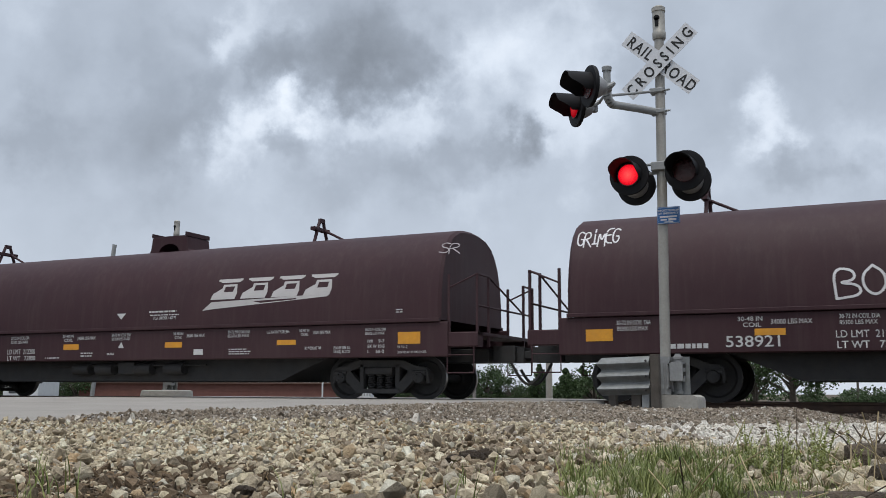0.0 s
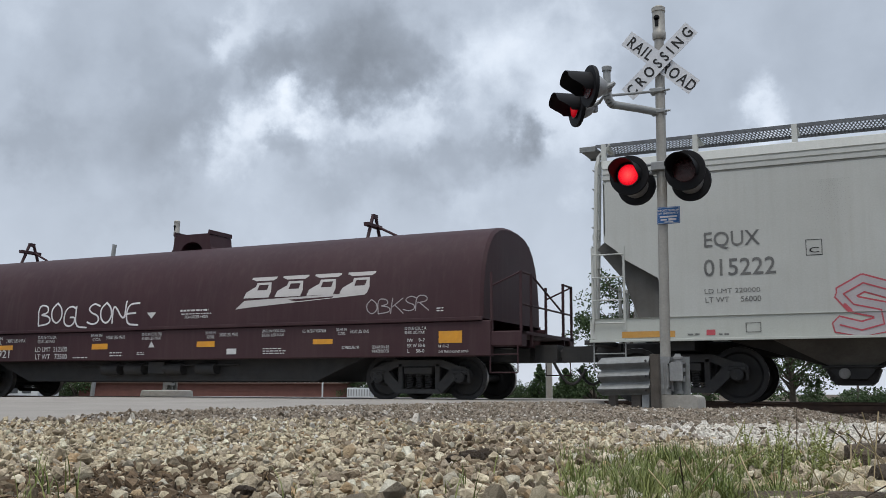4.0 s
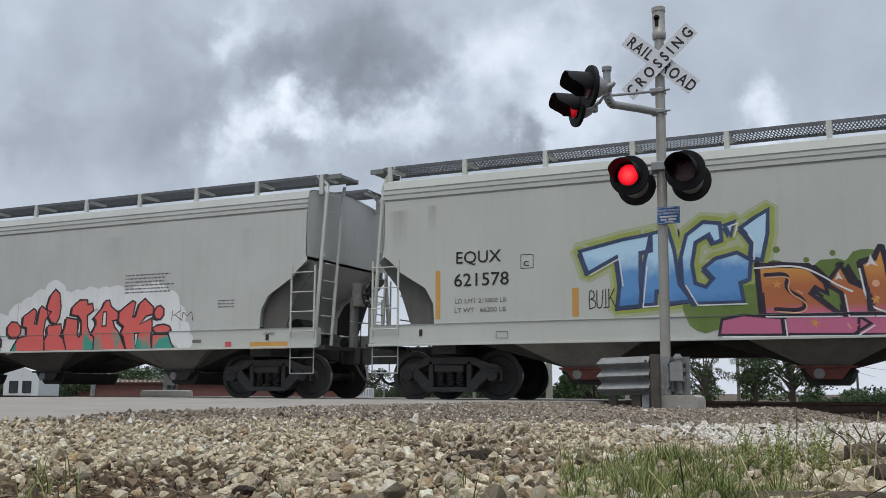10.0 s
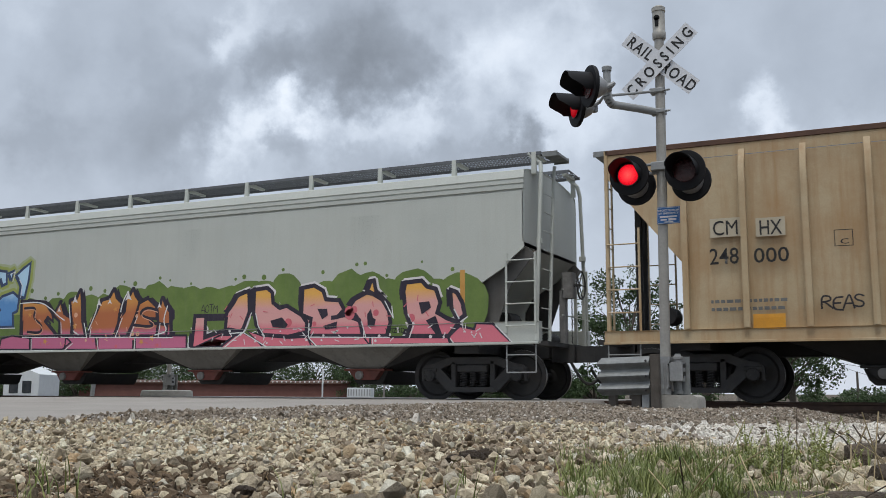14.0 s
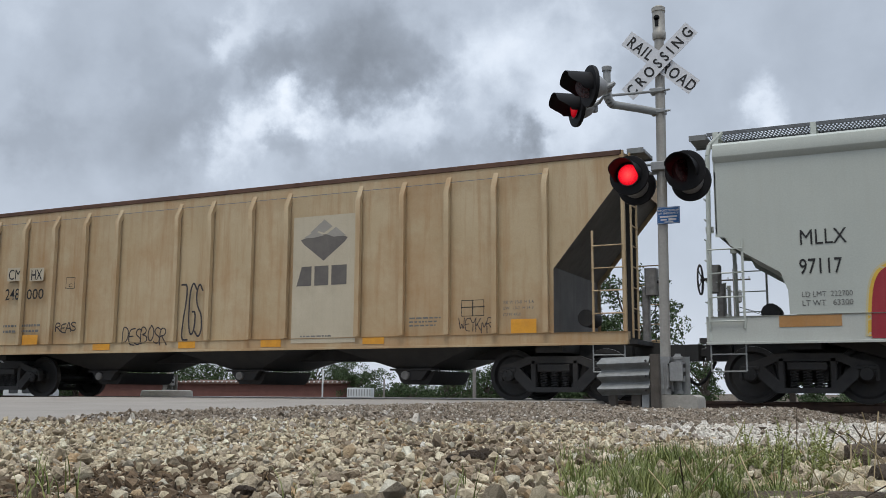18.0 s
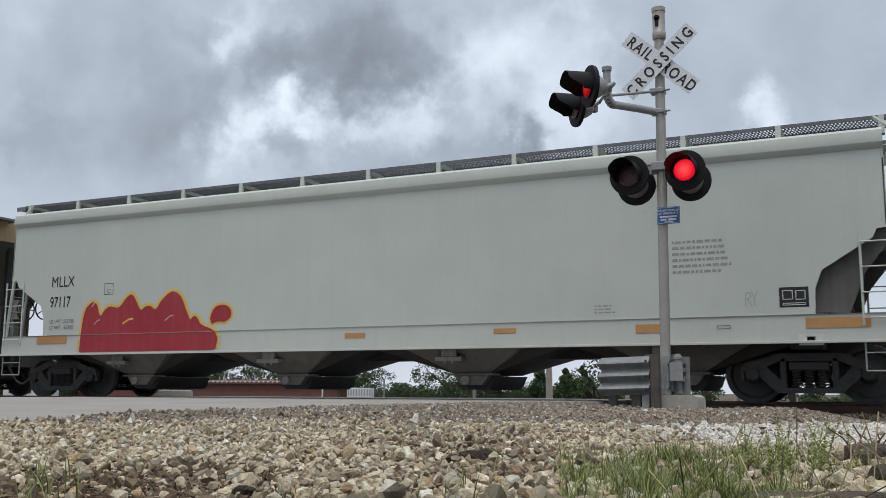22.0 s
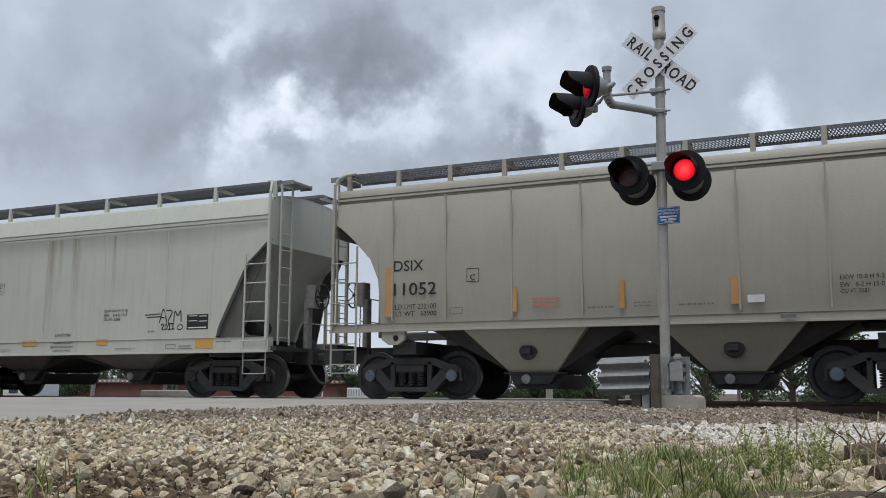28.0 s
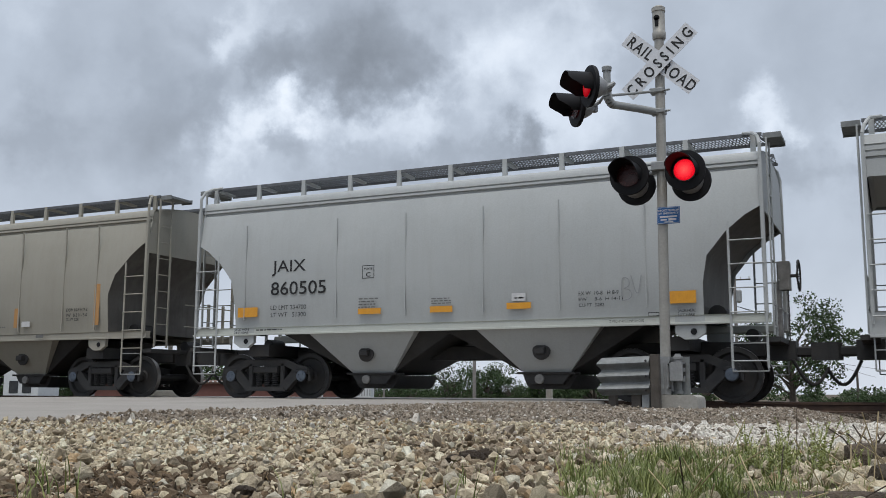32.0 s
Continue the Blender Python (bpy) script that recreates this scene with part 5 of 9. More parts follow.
def strokes(car, lines, r, lift, material, name):
    if not lines:
        return
    v, f, h = stroke_mesh(lines, r, lift, 0.11 if r < 0.03 else 9.0)
    skin = skin_of(car)
    me = bpy.data.meshes.new(name)
    low = 1.03 if r > 0.015 else 0.0
    me.from_pydata([(p.x, -(skin.out(max(low, p.y)) + k), max(low, p.y)) for p, k in zip(v, h)], [], f)
    me.materials.append(M[material])
    return part(name, me, None, car)


def glyph_lines(body, x0, x1, z0, z1, overlap=0.0, jitter=0.0, seed=1):
    rng = random.Random(seed)
    n = len(body)
    w = (x1 - x0) / n
    out = []
    for k, ch in enumerate(body):
        lines = []
        dz, lean = rng.uniform(-jitter, jitter) * (z1 - z0), rng.uniform(-jitter, jitter) * w
        for s in STROKES[ch]:
            pts = [tuple(float(q) for q in p.split(",")) for p in s.split()]
            lines.append([Vector((x0 + w * (k + 0.08 + (0.84 + overlap) * a) + lean * b, z0 + (z1 - z0) * b + dz)) for a, b in pts])
        out.append(lines)
    return out


def rounded(line):
    """A drawn line with its corners rounded off."""
    for _ in range(2):
        cut = [line[0]]
        for a, b in zip(line, line[1:]):
            cut += [a.lerp(b, 0.25), a.lerp(b, 0.75)]
        line = cut + [line[-1]]
    return line


def tag(car, x0, x1, z0, z1, body, material, r):
    """A quick spray-can scrawl."""
    for k, lines in enumerate(glyph_lines(body, x0, x1, z0, z1, 0.2, 0.12, int(abs(x0) * 100))):
        strokes(car, [rounded(ln) for ln in lines], r, LAYER, material, "spray_scrawl")


# outlines of the painted letters: from and to along the car and in height, then the outline in hundredths of that box
PIECES = {
    "ridge": [
        (-7.25, -3.37, 1.00, 2.29, "0,0 1,51 3,75 6,84 9,88 12,82 13,69 15,60 18,73 22,79 28,74 31,81 34,92 38,99 41,87 45,67 48,75 52,77 56,67 60,85 65,97 69,100 74,90 78,64 81,48 83,57 86,53 88,41 96,34 99,27 100,13 98,0 95,0"),
    ],
    "ridge_spot": [
        (-3.57, -3.03, 1.56, 1.94, "0,29 11,76 34,98 71,100 97,75 100,40 75,8 36,15 8,0"),
    ],
    "kelsie": [
        (-3.40, -2.13, 1.04, 2.09, "0,97 40,100 38,56 56,93 86,100 87,75 57,41 74,27 100,29 100,14 93,0 58,0 43,20 35,9 30,1 5,1 6,42 16,67 1,72"),
        (-2.29, -1.36, 1.04, 2.07, "0,96 70,100 75,81 64,68 34,62 36,55 59,57 66,42 57,34 31,30 68,31 100,35 96,14 75,0 18,0 20,28 3,32 2,73"),
        (-1.60, -0.74, 1.04, 2.11, "4,100 69,96 65,66 63,36 66,20 100,31 97,14 72,0 12,0 16,13 27,21 24,35 22,57 0,65 5,81"),
        (-1.01, -0.18, 1.04, 2.13, "18,100 73,94 76,78 88,68 82,60 19,64 21,58 71,56 96,42 100,28 77,3 64,0 5,0 30,11 33,29 8,25 0,38 7,65 11,90"),
        (-0.42, 0.31, 1.04, 2.11, "7,100 40,92 81,100 97,95 100,79 90,63 68,60 71,48 94,33 97,18 81,0 0,0 19,19 27,34 45,48 32,64 12,74"),
        (0.29, 1.22, 1.04, 2.11, "2,100 27,94 68,99 76,89 71,73 49,60 25,57 27,51 52,51 62,41 59,31 25,25 49,17 88,35 100,25 100,12 76,0 0,0 0,18 8,35 10,57 0,67"),
    ],
    "hijak": [
        (1.40, 1.84, 1.36, 1.75, "0,72 25,100 68,96 100,63 100,31 75,0 30,1 2,29"),
        (1.55, 2.79, 1.04, 2.10, "38,53 27,55 28,78 55,95 62,88 58,61 65,60 70,94 75,100 87,91 100,86 86,68 83,40 86,22 87,0 0,0 18,30 40,35"),
        (2.65, 3.09, 1.66, 2.48, "0,52 20,82 53,100 85,87 100,49 94,19 71,0 36,6 9,25"),
        (2.62, 3.33, 1.04, 1.66, "9,84 15,96 70,100 76,77 69,56 83,45 100,0 5,0 0,39 12,63"),
        (3.19, 4.16, 1.04, 2.20, "24,71 27,87 49,100 73,99 75,90 89,92 94,77 75,68 78,46 89,30 100,26 99,0 15,0 6,21 0,36 6,47 9,66 46,61 47,30 53,26 60,32 57,59 47,68"),
        (4.07, 5.10, 1.04, 2.16, "4,65 29,86 36,99 48,100 54,87 74,75 75,60 61,58 67,45 77,37 85,26 100,0 7,0 8,25 0,34 13,52 11,61"),
        (4.86, 5.86, 1.04, 2.16, "1,76 22,88 39,97 48,93 41,64 49,65 59,91 74,100 100,82 98,68 79,65 63,50 96,61 98,43 95,24 99,0 27,0 16,26 7,31 16,46 0,55"),
        (5.87, 6.15, 1.68, 1.99, "0,54 26,92 64,100 99,74 100,32 65,0 19,8"),
        (5.84, 6.37, 1.38, 1.58, "0,54 22,89 60,100 91,74 100,36 80,0 26,0"),
        (5.85, 6.48, 1.04, 1.36, "0,100 72,99 83,47 100,0 1,0"),
    ],
    "hijak_hole": [
        (4.38, 4.50, 1.58, 1.90, "17,98 92,100 100,2 0,0"),
        (5.35, 5.46, 1.10, 1.40, "0,95 100,100 40,0"),
        (3.67, 3.73, 1.41, 1.69, "11,100 93,99 100,14 0,0"),
    ],
    "tag": [
        (-5.86, -4.58, 1.60, 2.86, "0,82 62,95 100,100 100,77 85,75 84,37 86,2 52,0 56,33 52,71 11,50"),
        (-4.80, -3.93, 1.63, 2.93, "25,95 59,100 70,72 78,27 100,4 54,1 49,18 33,18 31,1 0,0 10,54"),
        (-4.08, -2.94, 1.63, 3.01, "0,58 9,85 34,100 58,97 60,76 48,73 42,84 22,75 16,48 20,25 35,20 46,30 33,43 50,54 81,60 100,50 97,27 84,23 88,0 18,0 1,25"),
        (-3.09, -2.64, 2.31, 3.14, "0,67 52,86 100,100 95,52 72,0 32,5 39,38 16,57"),
        (-3.34, -3.18, 2.75, 2.98, "0,77 100,100 59,0"),
    ],
    "suns": [
        (-2.84, -1.65, 1.38, 2.24, "0,100 65,91 85,61 88,40 73,52 67,41 100,0 29,2 4,3"),
        (-1.80, -1.19, 1.37, 2.17, "0,63 35,100 57,66 97,50 100,0 41,1 34,44"),
        (-1.29, -0.76, 1.36, 2.42, "0,78 39,83 57,100 68,77 78,32 100,0 25,1"),
        (-0.67, 0.28, 1.34, 2.40, "22,52 36,77 60,82 74,100 83,82 100,70 94,47 88,0 0,2 2,24"),
        (0.09, 0.79, 1.34, 2.38, "41,53 44,82 60,88 71,100 84,85 100,74 88,41 54,0 0,1 24,42"),
        (0.51, 1.61, 1.31, 2.16, "25,88 47,100 69,79 73,45 52,48 57,36 100,30 98,0 0,3 17,57"),
        (1.30, 1.72, 1.31, 2.15, "0,76 22,83 34,100 54,82 87,64 100,0 4,1 12,38"),
    ],
    "sunsband": [
        (-3.49, -2.48, 1.08, 1.42, "5,80 39,100 98,81 100,0 0,5"),
        (-2.45, -1.19, 1.07, 1.38, "0,100 84,100 100,52 80,0 1,5"),
        (-1.38, -0.39, 1.05, 1.36, "3,99 93,100 100,0 0,5"),
        (-0.37, 0.67, 1.04, 1.36, "0,100 99,93 100,0 1,2"),
        (0.72, 2.16, 1.04, 1.35, "0,100 99,90 100,0 1,0"),
    ],
    "labor": [
        (2.30, 3.56, 1.04, 1.73, "4,100 64,98 63,89 27,89 27,33 74,56 100,50 60,0 0,0"),
        (3.17, 3.77, 1.32, 2.22, "0,1 3,50 29,70 49,90 95,100 100,51 77,13 57,0"),
        (3.88, 5.29, 1.24, 2.26, "0,97 23,100 32,90 34,69 46,58 58,62 83,43 100,34 97,9 62,0 17,5 5,26 0,52"),
        (5.06, 6.49, 1.22, 2.26, "0,44 1,96 20,100 35,89 40,72 62,69 70,51 59,37 49,36 86,43 96,25 100,0 9,3 9,29"),
        (6.05, 7.10, 1.21, 2.07, "0,51 24,86 49,100 79,91 96,65 100,30 93,0 44,1 34,37"),
        (6.58, 7.11, 1.58, 2.30, "0,73 16,99 28,100 36,72 93,32 100,0 64,47"),
        (7.38, 8.55, 1.18, 2.25, "0,81 3,98 33,100 43,89 59,84 67,60 62,42 78,32 100,23 82,0 7,2 14,21 4,44"),
        (8.38, 8.67, 1.47, 2.05, "0,100 43,91 83,57 100,16 53,0 6,42"),
    ],
    "laborband": [
        (2.30, 4.24, 1.04, 1.38, "0,0 48,96 66,100 100,0"),
        (3.75, 5.42, 1.04, 1.37, "0,100 23,71 60,54 87,57 100,0 23,0"),
        (5.21, 6.67, 1.04, 1.23, "0,100 99,83 100,0 7,0"),
        (6.51, 8.42, 1.04, 1.20, "0,100 29,92 95,75 100,0 7,0"),
        (8.33, 9.59, 1.04, 1.41, "0,32 19,87 42,70 45,100 72,95 100,0 3,0"),
    ],
    "labor_hole": [
        (4.33, 4.72, 1.43, 1.62, "0,71 65,100 100,27 88,0 12,15"),
        (5.46, 5.67, 1.59, 1.77, "0,100 90,96 100,38 47,0"),
        (5.61, 5.89, 1.38, 1.50, "0,41 100,100 96,20 12,0"),
        (6.60, 6.76, 1.42, 1.72, "0,71 39,100 63,47 100,36 86,0 11,1"),
        (7.73, 7.95, 1.63, 1.83, "0,94 88,100 100,51 25,0"),
        (7.89, 8.22, 1.15, 1.55, "0,82 51,100 100,0 63,17"),
    ],
}


def ring_of(x0, x1, z0, z1, outline):
    pairs = [p.split(",") for p in outline.split()]
    return [Vector((x0 + (x1 - x0) * int(a) / 100, z0 + (z1 - z0) * int(b) / 100)) for a, b in pairs]


def filled(car, ring, lift, material, name):
    """A painted area inside a closed outline, following the car's side."""
    skin = skin_of(car)
    bm = bmesh.new()
    vs = [bm.verts.new((p.x, 0.0, p.y)) for p in ring]
    es = [bm.edges.new((vs[k], vs[(k + 1) % len(vs)])) for k in range(len(vs))]
    bmesh.ops.triangle_fill(bm, use_beauty=True, edges=es)
    for z in (1.2, 1.424, 1.7, 2.0, 2.3):
        bmesh.ops.bisect_plane(bm, geom=bm.verts[:] + bm.edges[:] + bm.faces[:], plane_co=(0, 0, z), plane_no=(0, 0, 1))
    for v in bm.verts:
        v.co.y = -(skin.out(v.co.z) + lift)
    for f in bm.faces:
        f.normal_update()
        if f.normal.y > 0:
            f.normal_flip()
    me = bpy.data.meshes.new(name)
    bm.to_mesh(me)
    bm.free()
    me.materials.append(M[material])
    return part(name, me, None, car)


def band(car, ring, r, lift, material, name):
    """A closed painted line of one width along an outline, as one strip."""
    skin, n, rows = skin_of(car), len(ring), []
    for k, p in enumerate(ring):
        a, b = (p - ring[k - 1]).normalized(), (ring[(k + 1) % n] - p).normalized()
        way = a + b
        way = way.normalized() if way.length > 0.2 else a
        out = Vector((-way.y, way.x))
        reach = r * min(1.7, 1.0 / max(0.3, abs(out.dot(Vector((-a.y, a.x))))))
        rows.append((p - out * reach, p + out * reach))
    vs = [(q.x, -(skin.out(max(1.03, q.y)) + lift + 0.0002 * (k % 3)), max(1.03, q.y)) for k, row in enumerate(rows) for q in row]
    me = bpy.data.meshes.new(name)
    me.from_pydata(vs, [], [(2 * k, 2 * k + 1, 2 * ((k + 1) % n) + 1, 2 * ((k + 1) % n)) for k in range(n)])
    me.materials.append(M[material])
    return part(name, me, None, car)


def piece(car, word, fill, line, width=0.03, halo=None, halo_width=0.12, shade=(0.0, 0.0), shine=None, soft=False, mist=None):
    """Spray-painted letters: a halo, a cast shade, each letter's fill, and its outline on top."""
    for k, cell in enumerate(PIECES[word]):
        ring = ring_of(*cell)
        if soft:
            ring = rounded(ring)
        loop = ring + ring[:1]
        if mist:
            strokes(car, [loop], halo_width * 1.55, 0.0008, mist, "graffiti_mist")
        if halo:
            strokes(car, [loop], halo_width, 0.0015, halo, "graffiti_halo")
        if shade[0]:
            filled(car, [p + Vector(shade) for p in ring], 0.0034, line, "graffiti_shade")
        filled(car, ring, 0.0052 + 0.0012 * (k % 2), fill, "graffiti_letter")
        band(car, ring, width, 0.0078, line, "graffiti_outline")
        if shine:
            side = [p + Vector((0.055, -0.03)) for p in ring[len(ring) - 3:]]
            strokes(car, [side], 0.011, 0.0096, shine, "graffiti_highlight")


def holes(car, word, fill, line):
    for cell in PIECES[word]:
        ring = ring_of(*cell)
        filled(car, ring, 0.0098, fill, "graffiti_counter")
        band(car, ring, 0.016, 0.0104, line, "graffiti_outline")


def puffs(car, material, places, seed):
    """Soft white spray puffs behind letters: (along, height, size)."""
    for k, (x, z, r) in enumerate(places):
        ring = blob_ring(x, z, r, r * 0.8, 18, 0.06, seed + k)
        filled(car, [Vector(p) for p in ring], 0.0009 + 0.0001 * (k % 4), material, "graffiti_puff")


def dabs(car, material, x0, x1, z0, z1, count, size, seed):
    """Round dabs and short dashes of thin paint over the letters."""
    rng = random.Random(seed)
    for k in range(count):
        x, z = rng.uniform(x0, x1), rng.uniform(z0, z1)
        if k % 3:
            a = rng.uniform(0, 3.14)
            way = Vector((math.cos(a), math.sin(a))) * 0.05
            strokes(car, [[Vector((x, z)) - way, Vector((x, z)) + way]], 0.009, 0.0088, material, "graffiti_dash")
        else:
            r = rng.uniform(0.4, 1.0) * size
            filled(car, [Vector(p) for p in blob_ring(x, z, r, r, 14, 0.03, k)], 0.0086, material, "graffiti_dab")


def blob_ring(cx, cz, rx, rz, n=22, wob=0.08, seed=0):
    rng = random.Random(seed)
    return [(cx + rx * math.cos(2 * math.pi * k / n) * (1 + rng.uniform(-wob, wob)), cz + rz * math.sin(2 * math.pi * k / n) * (1 + rng.uniform(-wob, wob))) for k in range(n)]


def cloud(car, x0, x1, z0, z1, material):
    """A row of overlapping round puffs with small drips above."""
    rng = random.Random(4)
    n = 26
    for k in range(n):
        x = x0 + (x1 - x0) * (k + 0.5) / n
        up = 0.62 if k < 4 else 1.0
        top = z1 - rng.uniform(0, 0.22) * (z1 - z0) - (1 - up) * 0.5
        rx, rz = (x1 - x0) / n * rng.uniform(0.9, 1.25), (top - z0) / 2
        ring = blob_ring(x, z0 + rz, rx, rz, 22, 0.05, k)
        lay(car, ring, [tuple(range(len(ring)))], 0.0010 + 0.0001 * (k % 5), material, "graffiti_cloud")
        if rng.random() < 0.9:
            r = rng.uniform(0.025, 0.06)
            ring = blob_ring(x + rng.uniform(-0.2, 0.2), top + rng.uniform(0.05, 0.16), r, r, 10, 0.03, k)
            lay(car, ring, [tuple(range(10))], 0.0012, material, "graffiti_dot")


def hopper_skin(side, sill, sill_out):
    return Side([(0.5, sill_out), (sill[1], sill_out), (sill[1] + 0.005, max(side.out(sill[1]), side.out(sill[1])))] + [p for p in side.p if p[0] > sill[1] + 0.01])


SKIN[coil_a.name] = SKIN[coil_b.name] = SKIN["coil"]
for _car, _side, _sill, _out in ((hop_2, FLAT, (1.02, 1.42), 1.605), (hop_3, FLAT, (1.02, 1.42), 1.605), (hop_4, RIBBED, (0.98, 1.2), 1.605), (hop_5, FLAT_HIGH, (0.95, 1.4), 1.605), (hop_6, FLAT_LOW, (1.02, 1.42), 1.605), (hop_7, CURVED, (1.3, 1.45), 1.535), (hop_8, CURVED, (1.3, 1.45), 1.535)):
    SKIN[_car.name] = hopper_skin(_side, _sill, _out)


def seams(car, places, z0, z1, width, proud, material, name="weld_seam"):
    """Upright joints or ribs on the near side."""
    skin = skin_of(car)
    for x in places:
        g = Geo()
        zs = np.linspace(z0, z1, 9)
        ring = [(-(skin.out(z) + proud), z) for z in zs] + [(-(skin.out(z) - 0.02), z) for z in reversed(zs)]
        g.prism(ring, x - width / 2, x + width / 2, axis=0)
        part(name, g, material, car)


# ribs and seams
seams(hop_4, (-7.06, -6.09, -5.12, -4.15, -3.17, -1.45, -0.55, 0.52, 1.42, 3.12, 4.10, 5.06, 6.03, 7.02), 1.21, 4.3, 0.10, 0.075, PAINT["tan"], "side_rib")
for _a, _b in zip((-7.0, -6.03, -5.06, -4.09, -3.11, -1.39, -0.49, 0.58, 1.48, 3.18, 4.16, 5.12, 6.09), (-6.15, -5.18, -4.21, -3.23, -1.51, -0.61, 0.46, 1.36, 3.06, 4.04, 5.0, 5.97, 6.96)):
    patch(hop_4, _a, _b, 4.11, 4.125, "faded", "panel_joint")
seams(hop_7, (-4.472, -3.34, -2.0, -0.67, 0.68, 2.02, 3.42, 4.43), 1.5, 3.9, 0.03, 0.012, PAINT["beige"])
seams(hop_8, (-4.56, -2.34, -0.79, 0.84, 2.32, 3.88), 1.6, 3.6, 0.02, 0.008, PAINT["steel"])
seams(hop_6, (-4.17, -2.4, -0.59, 0.34, 1.22, 3.03, 4.25), 1.45, 3.7, 0.02, 0.006, PAINT["cream"])
seams(hop_2, (-4.6, 1.7, 6.6), 1.45, 3.8, 0.02, 0.003, PAINT["grey"])
def stain(name, color, strength):
    """A soft-edged run of dirt: it thins out to its sides and towards its foot, in ragged lines."""
    m = bpy.data.materials.new(name)
    nt = tree_of(m)
    tc = node(nt, "ShaderNodeTexCoord")
    sep = node(nt, "ShaderNodeSeparateXYZ", i_Vector=tc.outputs["Generated"])
    side = ramp(nt, sep.outputs["X"], [(0.0, 0.0), (0.35, 0.8), (0.55, 1.0), (1.0, 0.0)])
    down = ramp(nt, sep.outputs["Z"], [(0.0, 0.0), (0.5, 0.55), (0.95, 1.0), (1.0, 0.6)])
    run = node(nt, "ShaderNodeMapping", i_Vector=tc.outputs["Object"], i_Scale=(16.0, 16.0, 0.6)).outputs[0]
    lines = node(nt, "ShaderNodeTexNoise", i_Vector=run, i_Scale=1.4, i_Detail=6.0, i_Roughness=0.6).outputs["Fac"]
    a = maths(nt, "MULTIPLY", maths(nt, "MULTIPLY", side, down), maths(nt, "MULTIPLY", ramp(nt, lines, [(0.3, 0.15), (0.7, 1.0)]), strength))
    b = node(nt, "ShaderNodeBsdfPrincipled", i_Base_Color=(*color, 1.0), i_Roughness=0.8, i_Alpha=a)
    out = node(nt, "ShaderNodeOutputMaterial")
    nt.links.new(b.outputs[0], out.inputs[0])
    return m


M["rust_run"] = stain("rust_run", (0.24, 0.165, 0.10), 0.5)
M["soot_run"] = stain("soot_run", (0.20, 0.19, 0.17), 0.16)
for _car, _kind, _runs in ((hop_6, "rust_run", ((-0.62, 0.34, 1.3, 3.72), (0.16, 0.30, 1.28, 3.72), (-0.25, 0.16, 2.3, 3.72), (1.42, 0.14, 2.2, 3.72))),
                           (hop_6, "soot_run", ((-4.3, 0.5, 2.7, 3.72), (2.9, 0.4, 2.6, 3.72), (-2.5, 0.3, 2.9, 3.72))),
                           (hop_3, "rust_run", ((-9.75, 0.5, 2.9, 3.86), (-8.9, 0.25, 3.1, 3.86))), (hop_3, "soot_run", ((-4.5, 0.7, 2.6, 3.86), (1.9, 0.6, 2.8, 3.86), (6.1, 0.8, 2.7, 3.86))),
                           (hop_2, "soot_run", ((-6.4, 0.7, 2.6, 3.86), (-0.9, 0.5, 2.5, 3.86), (4.3, 0.7, 2.7, 3.86), (8.1, 0.4, 2.6, 3.86))),
                           (hop_5, "soot_run", ((5.6, 0.8, 2.7, 3.98),))):
    for _x, _w, _z, _top in _runs:
        patch(_car, _x, _x + _w, _z, _top, _kind, "dirt_streak")
g = Geo()
g.grid([[(9.70 + 0.05 * math.sin(k * 0.8 + j) * (0.4 + k / 8) + 0.035 * (j - 1.5), -1.63 + 0.03 * math.sin(k * 1.1 + 2 * j), 1.12 - 0.05 * k - 0.02 * (j % 2)) for j in range(4)] for k in range(9)])
g.grid([[(9.715 + 0.05 * math.sin(k * 0.8 + j) * (0.4 + k / 8) + 0.035 * (j - 1.5), -1.618 + 0.03 * math.sin(k * 1.1 + 2 * j), 1.12 - 0.05 * k - 0.02 * (j % 2)) for j in range(4)] for k in range(9)])
part("rag", g, M["white_halo"], hop_5, "white rag caught on the step")

